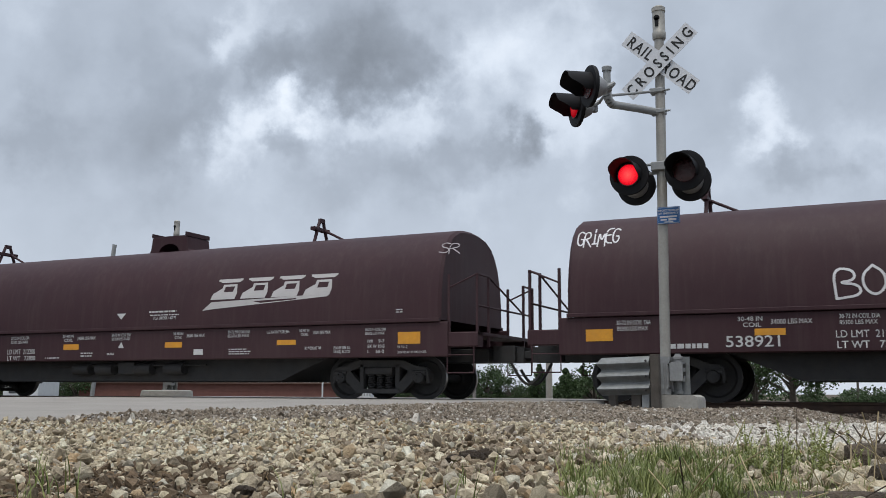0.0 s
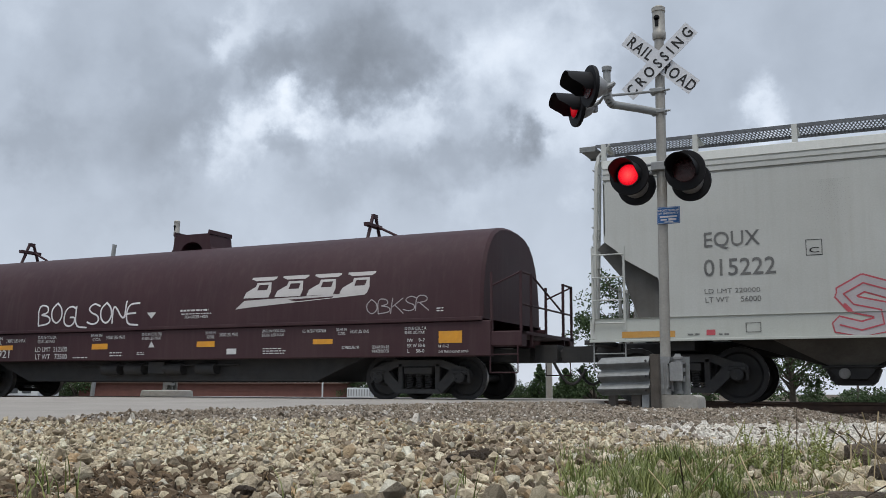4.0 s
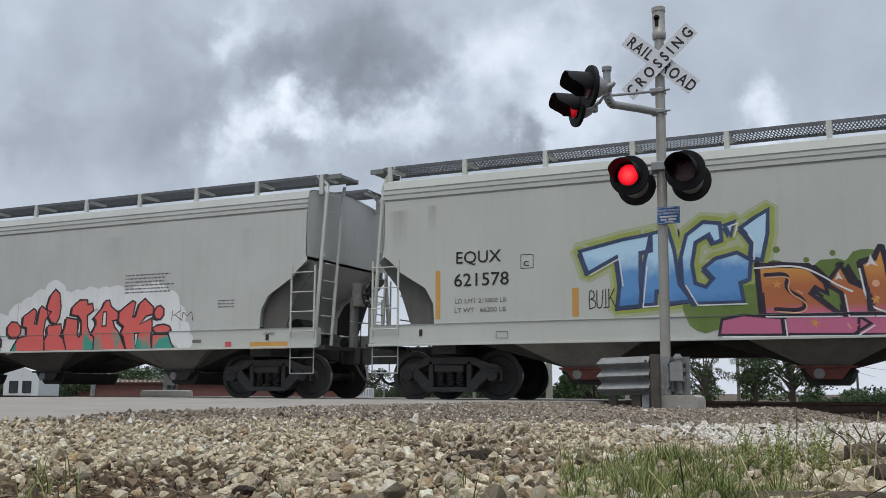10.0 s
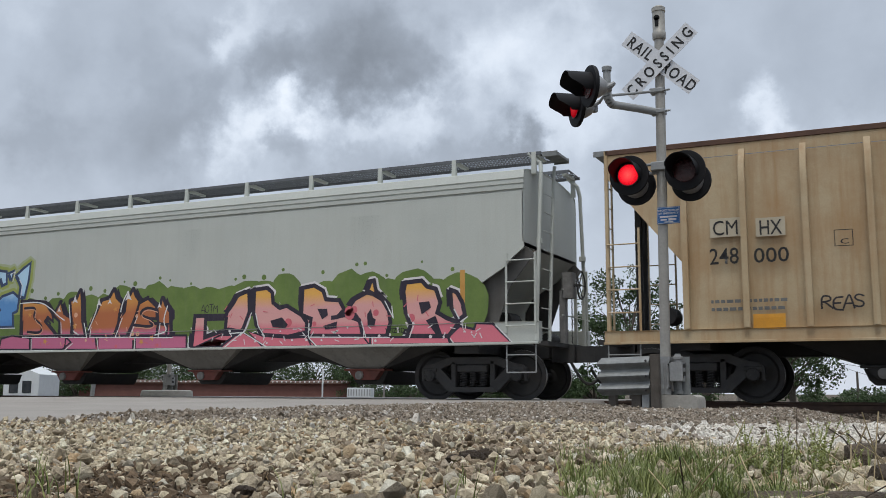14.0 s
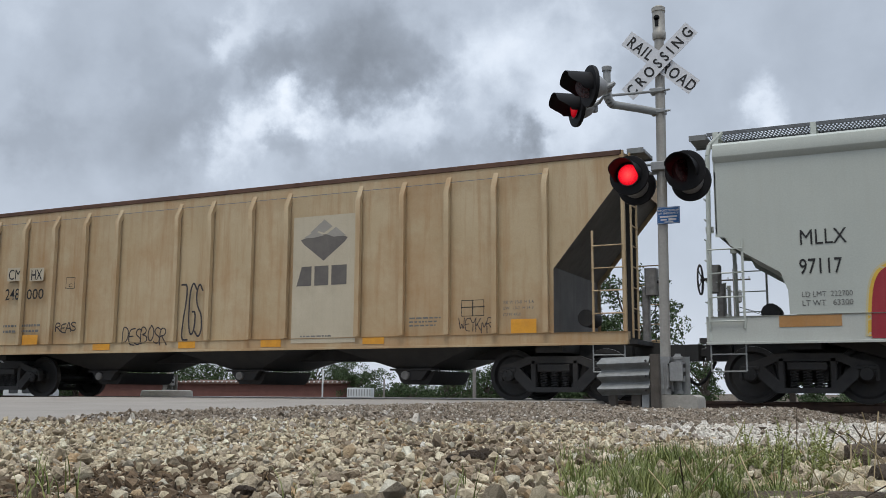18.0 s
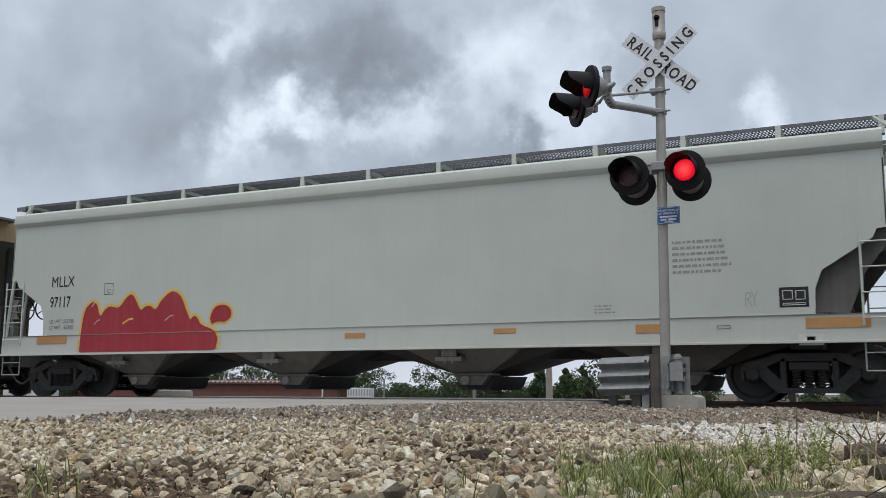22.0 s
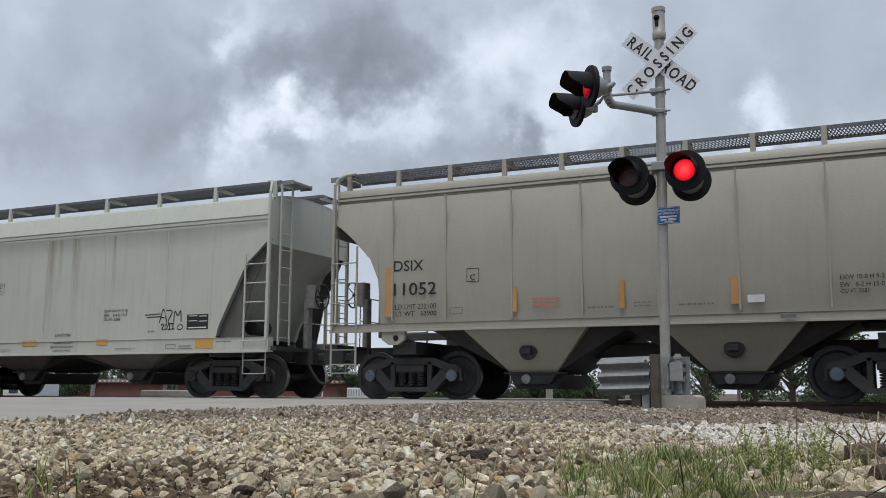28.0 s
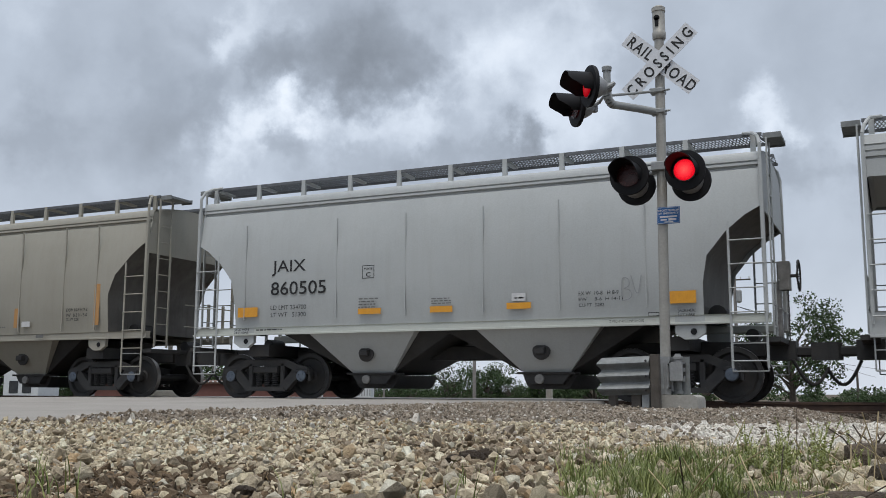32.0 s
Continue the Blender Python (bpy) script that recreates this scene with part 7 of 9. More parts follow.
patch(hop_7, -0.01, 0.09, 1.603, 2.079, "orange_brown", "reflector")
patch(hop_7, 1.88, 2.00, 1.608, 2.065, "orange_brown", "reflector")
patch(hop_7, 4.39, 4.56, 1.612, 2.545, "orange_brown", "reflector")
patch(hop_7, 2.14, 2.41, 1.621, 1.746, "white_letter", "label_plate")
outline_box(hop_7, -3.25, -2.98, 1.587, 1.713, "faded")
words(hop_7, "EXW 10-8 H 9-3", 3.56, 4.20, 1.936, 2.013, "letter")
words(hop_7, "EW   8-2 H 15-0", 3.56, 4.20, 1.815, 1.892, "letter")
words(hop_7, "CU FT 3281", 3.56, 3.97, 1.721, 1.787, "letter")
print_block(hop_7, -1.60, -1.06, 1.652, 1.860, 4, "red_print")
print_block(hop_7, -0.57, -0.06, 1.612, 1.684, 1, "faded")
print_block(hop_7, 0.25, 0.61, 1.615, 1.733, 2, "faded")
print_block(hop_7, 1.02, 1.79, 1.612, 1.681, 1, "faded")
patch(hop_7, 2.64, 2.88, 1.351, 1.429, "faded", "vent_slot")
words(hop_8, "JAIX", -3.89, -3.06, 2.575, 2.822, "letter")
words(hop_8, "860505", -3.90, -2.57, 2.100, 2.378, "letter")
words(hop_8, "LD LMT 234700", -3.89, -3.03, 1.796, 1.889, "letter")
words(hop_8, "LT WT   51300", -3.88, -3.03, 1.646, 1.739, "letter")
outline_box(hop_8, -1.74, -1.47, 2.350, 2.608, "letter")
words(hop_8, "C", -1.65, -1.55, 2.383, 2.473, "letter")
words(hop_8, "PLATE", -1.69, -1.51, 2.518, 2.563, "letter")
patch(hop_8, -4.72, -4.22, 1.664, 1.865, "orange", "reflector")
patch(hop_8, -1.82, -1.31, 1.647, 1.758, "orange", "reflector")
patch(hop_8, -0.25, 0.22, 1.633, 1.750, "orange", "reflector")
patch(hop_8, 1.31, 1.78, 1.647, 1.760, "orange", "reflector")
patch(hop_8, 4.28, 4.72, 1.647, 1.857, "orange", "reflector")
words(hop_8, "EX W  10-8   H 8-9", 2.68, 3.40, 1.847, 1.916, "letter")
words(hop_8, "EW     8-6  H 14-11", 2.68, 3.47, 1.746, 1.805, "letter")
words(hop_8, "CU FT  3282", 2.68, 3.14, 1.642, 1.702, "letter")
patch(hop_8, 1.41, 1.68, 1.791, 1.936, "white_letter", "label_plate")
print_block(hop_8, 1.46, 1.64, 1.832, 1.894, 1, "letter")
print_block(hop_8, -1.81, -1.35, 1.769, 1.992, 4, "faded")
print_block(hop_8, -0.22, 0.22, 1.793, 1.932, 3, "faded")
tag(hop_8, 3.45, 3.80, 1.697, 2.109, "BV", "grey_line", 0.007)
print_block(hop_8, -4.24, -3.47, 1.379, 1.437, 1, "letter")
words(hop_8, "2 INCH HI COMP SHOES", 3.23, 3.83, 1.348, 1.396, "letter")
words(hop_8, "JACK HERE", 4.41, 4.71, 1.501, 1.549, "letter")
words(hop_8, "LIFT HERE", 4.41, 4.69, 1.426, 1.473, "letter")
outline_box(hop_8, 3.91, 4.10, 1.441, 1.509, "letter")


# ---- the crossing signal ----
def lamp_disc_mesh():
    g = Geo()
    g.turned([(0.03, 0.255), (0.0, 0.262), (-0.018, 0.258), (-0.022, 0.24), (-0.014, 0.16), (-0.014, 0.152)], (0, 0, 0), 1, 40)
    return g.mesh("background_disc", M["black_paint"])


def lamp_hood_mesh():
    """A hood round the upper part of the lens, longest at its crown."""
    g = Geo()
    inner, outer = [], []
    n = 26
    for i in range(n):
        a = radians(-28 + 236 * i / (n - 1))
        reach = 0.12 + 0.20 * smooth01(-0.45, 0.35, math.sin(a))
        for ring, r in ((inner, 0.168), (outer, 0.176)):
            ring.append([(r * math.cos(a), -0.012, r * math.sin(a)), (r * math.cos(a) * 1.03, -0.012 - reach, r * math.sin(a) * 1.0 - 0.02 * reach)])
    g.grid(inner)
    g.grid(outer)
    g.grid([[p[1], q[1]] for p, q in zip(inner, outer)])
    return g.mesh("hood", M["black_paint"])


def lamp_housing_mesh():
    g = Geo()
    g.turned([(0.02, 0.17), (0.06, 0.165), (0.13, 0.13), (0.2, 0.085), (0.23, 0.05)], (0, 0, 0), 1, 28)
    g.bar(-0.04, 0.04, 0.1, 0.28, -0.05, 0.05, 0.01, axis=1)
    return g.mesh("housing", M["housing"])


M["casting"] = surface("weathered_aluminium_casting", (0.27, 0.275, 0.275), (0.38, 0.385, 0.38), 9.0, 0.55, 0.2, bump=0.12, streak=0.35, dirt=(0.12, 0.11, 0.1), dirt_amount=0.4)
M["housing"] = surface("aluminium_lamp_housing", (0.30, 0.30, 0.30), (0.42, 0.42, 0.42), 8.0, 0.45, 0.4, bump=0.08, dirt=(0.12, 0.11, 0.1), dirt_amount=0.5)
M["red_glass"] = surface("unlit_red_lens", (0.028, 0.002, 0.003), (0.045, 0.003, 0.004), 30.0, 0.25, bump=0.3, fine=120.0, spec=0.6)
M["red_glow"] = glowing("lit_red_lens", (1.0, 1.0, 1.0), 1.3)
M["red_dim"] = glowing("weakly_lit_red_lens", (1.0, 0.9, 1.0), 0.5)
LAMP = {"disc": lamp_disc_mesh(), "hood": lamp_hood_mesh(), "housing": lamp_housing_mesh()}
SHUTTERS = []


def lens_meshes():
    """The lens turns about its upright axis inside the housing: its one face is dark glass, its other is lit."""
    g = Geo()
    g.turned([(0.006, 0.150), (-0.004, 0.150), (-0.016, 0.11), (-0.022, 0.05), (-0.0225, 0.004)], (0, 0, 0), 1, 28)
    dark = g.mesh("lens", M["red_glass"])
    g = Geo()
    g.turned([(-0.006, 0.143), (0.004, 0.143), (0.016, 0.11), (0.022, 0.05), (0.0225, 0.004)], (0, 0, 0), 1, 28)
    lit = g.mesh("lit_lens", M["red_glow"])
    return dark, lit


LENS_DARK, LENS_LIT = lens_meshes()


def flasher(sig, place, turn, phase, glow="red_glow"):
    """One flashing light; turn: degrees about z, 0 faces -y; phase 0 or 1 tells the two that take turns apart."""
    head = part("flasher", LAMP["disc"], None, sig, "black disc with a hooded red flashing light")
    head.matrix_basis = pose(*place, 0, 0, turn)
    part("hood", LAMP["hood"], None, head)
    part("housing", LAMP["housing"], None, head)
    lens = part("lens", LENS_DARK, None, head)
    lens.data = joined_lens(glow)
    lens.location = (0, -0.03, 0)
    SHUTTERS.append((lens, phase))


def joined_lens(glow):
    if "lens_" + glow not in bpy.data.meshes:
        bm = bmesh.new()
        bm.from_mesh(LENS_DARK)
        n = len(bm.faces)
        bm.from_mesh(LENS_LIT)
        bm.faces.ensure_lookup_table()
        for f in bm.faces[n:]:
            f.material_index = 1
        me = bpy.data.meshes.new("lens_" + glow)
        bm.to_mesh(me)
        bm.free()
        me.materials.append(M["red_glass"])
        me.materials.append(M[glow])
    return bpy.data.meshes["lens_" + glow]


def sign_words(parent, body, size, m, material, bold=0.0, name="lettering", spacing=1.0, align="CENTER"):
    me = letters(body, size, bold, align, spacing)
    me.name = name
    me.materials.append(material)
    ob = part(name, me, None, parent)
    ob.matrix_basis = m
    return ob


def build_signal(x, y, group, full=True, buck_z=4.45, top=4.85, arm_z=0.0, arm_x=0.0):
    sig = thing("crossing_signal", "aluminium-painted crossing signal mast with red flashers", "crossing signal", pose(x, y, 0), group)
    g = Geo()
    g.rod((0, 0, 0.12), (0.045, 0, top), 0.066, 24, 0.062)
    part("mast", g, M["mast"], sig)
    g = Geo()
    g.turned([(-0.09, 0.075), (-0.07, 0.088), (0.01, 0.088), (0.02, 0.082), (0.29, 0.082), (0.30, 0.09), (0.35, 0.09), (0.37, 0.07)], (0.046, 0, top + 0.025), 2, 24)
    cap = part("mast_cap", g, M["mast"], sig, "galvanised mast cap with a dark opening")
    g = Geo()
    g.turned([(-0.004, 0.038), (0.0, 0.04), (0.004, 0.03)], (0.036, -0.084, top + 0.22), 1, 18)
    g.prism([(0.014, top + 0.1), (0.059, top + 0.1), (0.064, top + 0.22), (0.009, top + 0.22)], -0.088, -0.076)
    part("cap_opening", g, M["black_paint"], cap)
    for k, (a, words, dy) in enumerate(((42.5, "RAIL  ROAD", -0.085), (-42.5, "CROSSING", -0.115))):
        g = Geo()
        g.prism([(-0.588, -0.112), (0.588, -0.112), (0.588, 0.112), (-0.588, 0.112)], -0.003, 0.003)
        blade = part("crossbuck_blade", g, M["sign"], sig, "white retroreflective blade with black letters")
        blade.matrix_basis = pose(0.062, dy, buck_z) @ pose(0, 0, 0, 0, a, 0)
        if k == 0:
            for w, px in (("RAIL", -0.335), ("ROAD", 0.335)):
                sign_words(blade, w, 0.148, pose(px, -0.005, -0.074) @ Matrix.Diagonal((0.8, 1, 1, 1)), M["letter"], 0.0042, spacing=1.25)
        else:
            sign_words(blade, "CROSSING", 0.148, pose(0, -0.006, -0.074) @ Matrix.Diagonal((0.78, 1, 1, 1)), M["letter"], 0.0042, spacing=1.62)
    g = Geo()
    g.bar(-0.09, 0.12, -0.1, 0.09, buck_z - 0.05, buck_z + 0.05, 0.01)
    part("crossbuck_clamp", g, M["galvanised"], sig)
    # crossarm with two lights each way
    g = Geo()
    for dy, dz in ((-0.02, 0.17), (0.02, 0.06)):
        g.rod((arm_x - 0.36, -0.04 + dy, arm_z + 2.92 + dz), (arm_x + 0.42, -0.04 + dy, arm_z + 2.92 + dz), 0.019, 10)
    g.bar(-0.09, 0.11, -0.1, 0.1, arm_z + 3.0, arm_z + 3.12, 0.012)
    g.rod((arm_x - 0.36, -0.06, arm_z + 2.8), (arm_x - 0.36, -0.06, arm_z + 3.1), 0.03, 10)
    g.rod((arm_x + 0.42, -0.06, arm_z + 2.8), (arm_x + 0.42, -0.06, arm_z + 3.1), 0.03, 10)
    part("crossarm", g, M["galvanised"], sig)
    for k, dx in enumerate((-0.335, 0.38)):
        flasher(sig, (arm_x + dx, -0.27, arm_z + 2.925), -4, k)
        flasher(sig, (arm_x + dx, 0.12, arm_z + 2.86), 176, 1 - k)
    if full:
        # bent pipe arm with a second pair of lights
        g = Geo()
        end = Vector((-0.43, -0.60, 3.79))
        g.path([(0.0, 0.0, 3.80), (-0.2, -0.28, 3.80), end], 0.05, 14)
        bend = [end + Vector((-0.10 * math.sin(a) * 0.6, -0.10 * math.sin(a) * 0.8, 0.14 * (1 - math.cos(a)))) for a in np.linspace(0, math.pi / 2, 6)]
        g.path([tuple(p) for p in bend], 0.056, 14)
        top = bend[-1] + Vector((0, 0, 0.29))
        g.rod(bend[-1], top, 0.048, 14)
        g.turned([(0, 0.06), (0.05, 0.065), (0.06, 0.05)], tuple(top), 2, 16)
        g.rod((-0.02, 0, 4.09), tuple(bend[3] + Vector((0, 0, 0.05))), 0.018, 8)
        part("bent_arm", g, M["galvanised"], sig)
        for dz in (0.0, -0.235):
            g = Geo()
            g.bar(-0.085, 0.1, -0.085, 0.085, 3.77 - dz * 1.2, 3.83 - dz * 1.2, 0.01)
            g.rod((0.05, -0.03, 3.80 - dz * 1.2), (0.17, -0.03, 3.80 - dz * 1.2), 0.014, 8)
            part("arm_clamp", g, M["galvanised"], sig)
        way, across = Vector((-0.87, -0.49, 0)), Vector((0.49, -0.87, 0))
        turn = math.degrees(math.atan2(way.y, way.x)) + 90
        mid = top + Vector((0, 0, -0.08))
        g = Geo()
        g.rod(tuple(mid - across * 0.40 + Vector((0, 0, -0.2))), tuple(mid + across * 0.36 + Vector((0, 0, -0.2))), 0.02, 10)
        for s in (-0.40, 0.36):
            q = mid + across * s + Vector((0, 0, -0.2))
            g.rod(tuple(q), tuple(q + way * 0.12 + Vector((0, 0, -0.07))), 0.03, 8)
        part("light_bracket", g, M["galvanised"], sig)
        for k, s in enumerate((-0.40, 0.36)):
            p = mid + across * s + way * 0.26 + Vector((-0.05, 0, -0.24 - 0.04 * (k == 0)))
            flasher(sig, tuple(p), turn + 9, k, "red_dim")
        # blue notice plate with lines of small print
        g = Geo()
        g.bar(-0.145, 0.145, -0.004, 0.004, -0.11, 0.11, 0.002)
        plate = part("notice_plate", g, M["blue_sign"], sig, "blue notice plate with white print")
        plate.matrix_basis = pose(0.115, -0.085, 2.4)
        g = Geo()
        for z in (-0.102, 0.098):
            g.box(-0.137, 0.137, -0.0065, -0.005, z, z + 0.004)
        for x in (-0.137, 0.133):
            g.box(x, x + 0.004, -0.0065, -0.005, -0.098, 0.098)
        part("border_line", g, M["white_letter"], plate)
        for w, z in (("REPORT PROBLEM", 0.052), ("OR EMERGENCY", 0.014)):
            sign_words(plate, w, 0.026, pose(0, -0.006, z) @ Matrix.Diagonal((0.95, 1, 1, 1)), M["white_letter"], 0.0006)
        for x0, x1, z, h in ((-0.11, 0.11, -0.018, 0.011), (-0.1, -0.02, -0.056, 0.009), (0.0, 0.1, -0.056, 0.014), (-0.06, 0.06, -0.086, 0.005)):
            g = Geo()
            g.box(x0, x1, -0.0065, -0.005, z - h, z + h)
            part("print_line", g, M["white_letter"], plate)
    # split cast base round the mast's foot, with its ribs and bolts
    for y0, y1 in ((-0.12, -0.004), (0.004, 0.12)):
        g = Geo()
        g.prism([(-0.115, 0.13), (0.085, 0.13), (0.085, 0.17), (0.07, 0.19), (0.07, 0.52), (0.082, 0.55), (0.082, 0.6), (-0.105, 0.6), (-0.105, 0.55), (-0.095, 0.52), (-0.095, 0.19), (-0.115, 0.17)], y0, y1)
        part("base_half", g, M["casting"], sig, "pale cast metal base half")
    for x in (-0.075, -0.01, 0.05):
        g = Geo()
        g.bar(x - 0.012, x + 0.012, -0.135, -0.12, 0.2, 0.52, 0.005, axis=2)
        part("base_rib", g, M["casting"], sig)
    # terminal box beside it on a back plate, with its lid, neck and cap
    g = Geo()
    g.bar(0.09, 0.30, 0.02, 0.04, 0.13, 0.6, 0.006, axis=2)
    part("back_plate", g, M["guard"], sig)
    g = Geo()
    g.bar(0.095, 0.245, -0.17, 0.018, 0.29, 0.53, 0.022, axis=2)
    box = part("terminal_box", g, M["casting"], sig, "pale cast metal terminal box")
    g = Geo()
    g.bar(0.088, 0.252, -0.185, -0.172, 0.3, 0.515, 0.006, axis=2)
    part("lid", g, M["casting"], box)
    g = Geo()
    g.turned([(0.53, 0.05), (0.56, 0.05), (0.57, 0.062), (0.6, 0.062), (0.61, 0.04), (0.635, 0.035)], (0.17, -0.06, 0), 2, 18)
    part("cap", g, M["casting"], box)
    g = Geo()
    g.turned([(0.14, 0.055), (0.17, 0.055), (0.18, 0.04), (0.29, 0.04)], (0.175, -0.06, 0), 2, 16)
    part("neck", g, M["guard"], box)
    for z in (0.36, 0.46):
        g = Geo()
        g.bar(0.252, 0.275, -0.15, -0.09, z, z + 0.05, 0.006, axis=2)
        part("latch", g, M["black_steel"], box)
    for x, z in ((-0.1, 0.21), (0.075, 0.21), (-0.1, 0.5), (0.075, 0.5)):
        g = Geo()
        g.turned([(-0.022, 0.01), (-0.016, 0.016), (0.0, 0.016)], (x, -0.12, z), 1, 6)
        part("bolt", g, M["black_steel"], sig)
    g = Geo()
    g.prism([(-0.16, -0.3), (0.44, -0.3), (0.44, 0.06), (0.425, 0.1), (0.38, 0.125), (-0.13, 0.125), (-0.16, 0.1)], -0.26, 0.26)
    part("footing", g, M["concrete"], sig, "worn concrete footing block")
    return sig


build_signal(-2.66, -4.05, "crossing signals")
build_signal(-18.7, 5.2, "crossing signals", full=False, buck_z=3.5, top=4.62, arm_z=-0.25, arm_x=-0.35)


def build_guard():
    gd = thing("guard_rail", "short piece of ribbed galvanised guard rail on posts", "guard rail", pose(-3.07, -4.42, -0.06, 0, 0, 0))
    g = Geo()
    zs = [i / 24 for i in range(25)]
    rows = []
    for x in np.linspace(-0.33, 0.305, 7):
        row = []
        for t in zs:
            w = 0.035 * math.cos(t * 2 * math.pi * 3)
            row.append((x + (0.022 * math.cos(t * 2 * math.pi * 3) if x < -0.3 else 0), -0.06 + w, 0.18 + 0.47 * t + 0.03 * x))
        rows.append(row)
    g.grid(rows)
    g.grid([[(p[0], p[1] + 0.006, p[2]) for p in r] for r in rows])
    part("beam", g, M["guard"], gd, "three-ribbed galvanised beam")
    for x, wd in ((-0.18, 0.05), (0.12, 0.06), (0.24, 0.05)):
        g = Geo()
        g.bar(x - wd, x + wd, -0.01, 0.1, -0.3, 0.5, 0.008, axis=2)
        part("post", g, M["timber"] if x < 0.2 else M["galvanised"], gd)
    g = Geo()
    g.bar(0.31, 0.42, -0.06, 0.06, -0.3, 0.68, 0.01, axis=2)
    part("timber_post", g, M["timber"], gd)
    for z in (0.24, 0.41, 0.6):
        g = Geo()
        g.turned([(-0.012, 0.012), (0, 0.016)], (0.27, -0.10, z), 1, 8)
        part("bolt", g, M["black_steel"], gd)


build_guard()


# ---- stones ----
def stone_shape(rng, corners):
    """An angular broken lump: the hull of a few random corners on a flattened ball."""
    v = rng.normal(size=(corners, 3))
    v /= np.linalg.norm(v, axis=1)[:, None]
    v *= rng.uniform(0.78, 1.05, size=(corners, 1)) * np.array([1.0, rng.uniform(0.7, 1.0), rng.uniform(0.6, 0.9)])
    bm = bmesh.new()
    for p in v:
        bm.verts.new(p)
    bmesh.ops.convex_hull(bm, input=bm.verts[:])
    for p in [p for p in bm.verts if not p.link_faces]:
        bm.verts.remove(p)
    bmesh.ops.triangulate(bm, faces=bm.faces[:])
    bmesh.ops.recalc_face_normals(bm, faces=bm.faces[:])
    bm.verts.index_update()
    v = np.array([p.co[:] for p in bm.verts])
    f = np.array([[q.index for q in p.verts] for p in bm.faces])
    bm.free()
    return v, f


def stone_material(name, tones, per_object=False, rough=0.9):
    m = bpy.data.materials.new(name)
    nt = tree_of(m)
    if per_object:
        r = node(nt, "ShaderNodeObjectInfo").outputs["Random"]
    else:
        r = node(nt, "ShaderNodeNewGeometry").outputs["Random Per Island"]
    co = node(nt, "ShaderNodeTexCoord").outputs["Object"]
    n1 = node(nt, "ShaderNodeTexNoise", i_Vector=co, i_Scale=22.0, i_Detail=6.0, i_Roughness=0.65).outputs["Fac"]
    n2 = node(nt, "ShaderNodeTexNoise", i_Vector=co, i_Scale=130.0, i_Detail=3.0, i_Roughness=0.6).outputs["Fac"]
    base = ramp(nt, r, [(i / (len(tones) - 1), c) for i, c in enumerate(tones)])
    col = mix(nt, 0.75, base, ramp(nt, n1, [(0.3, (0.42, 0.38, 0.33)), (0.62, (1.0, 1.0, 1.0))]), "MULTIPLY")
    col = mix(nt, 0.4, col, ramp(nt, n2, [(0.3, 0.5), (0.7, 1.1)]), "MULTIPLY")
    b = node(nt, "ShaderNodeBsdfPrincipled", i_Base_Color=col, i_Roughness=rough, i_Specular_IOR_Level=0.25)
    h = node(nt, "ShaderNodeBump", i_Height=maths(nt, "ADD", n1, n2), i_Strength=0.85, i_Distance=0.008)
    nt.links.new(h.outputs[0], b.inputs["Normal"])
    out = node(nt, "ShaderNodeOutputMaterial")
    nt.links.new(b.outputs[0], out.inputs[0])
    return m


STONE_TONES = [(0.216, 0.170, 0.114), (0.600, 0.516, 0.359), (0.372, 0.314, 0.234), (0.720, 0.624, 0.439), (0.600, 0.522, 0.393), (0.432, 0.300, 0.165), (0.840, 0.762, 0.576), (0.492, 0.414, 0.291), (0.288, 0.234, 0.171), (0.850, 0.820, 0.673)]
SPREAD_TONES = [(0.238, 0.187, 0.125), (0.660, 0.568, 0.395), (0.409, 0.346, 0.257), (0.792, 0.686, 0.483), (0.660, 0.574, 0.433), (0.475, 0.330, 0.182), (0.850, 0.820, 0.633), (0.541, 0.455, 0.320), (0.317, 0.257, 0.188), (0.850, 0.820, 0.740)]
PALE_TONES = [(0.66, 0.61, 0.53), (0.83, 0.79, 0.71), (0.74, 0.69, 0.60), (0.85, 0.82, 0.75), (0.78, 0.73, 0.64)]
BROWN_TONES = [(0.15, 0.112, 0.075), (0.34, 0.272, 0.19), (0.22, 0.17, 0.12), (0.42, 0.35, 0.26), (0.27, 0.19, 0.115), (0.52, 0.45, 0.35)]
BANK_TONES = [(0.21, 0.168, 0.125), (0.35, 0.29, 0.225), (0.26, 0.212, 0.162), (0.43, 0.37, 0.30), (0.30, 0.247, 0.19), (0.70, 0.66, 0.59)]
BED_TONES = [(0.10, 0.075, 0.058), (0.16, 0.125, 0.10), (0.12, 0.095, 0.075), (0.2, 0.165, 0.13)]


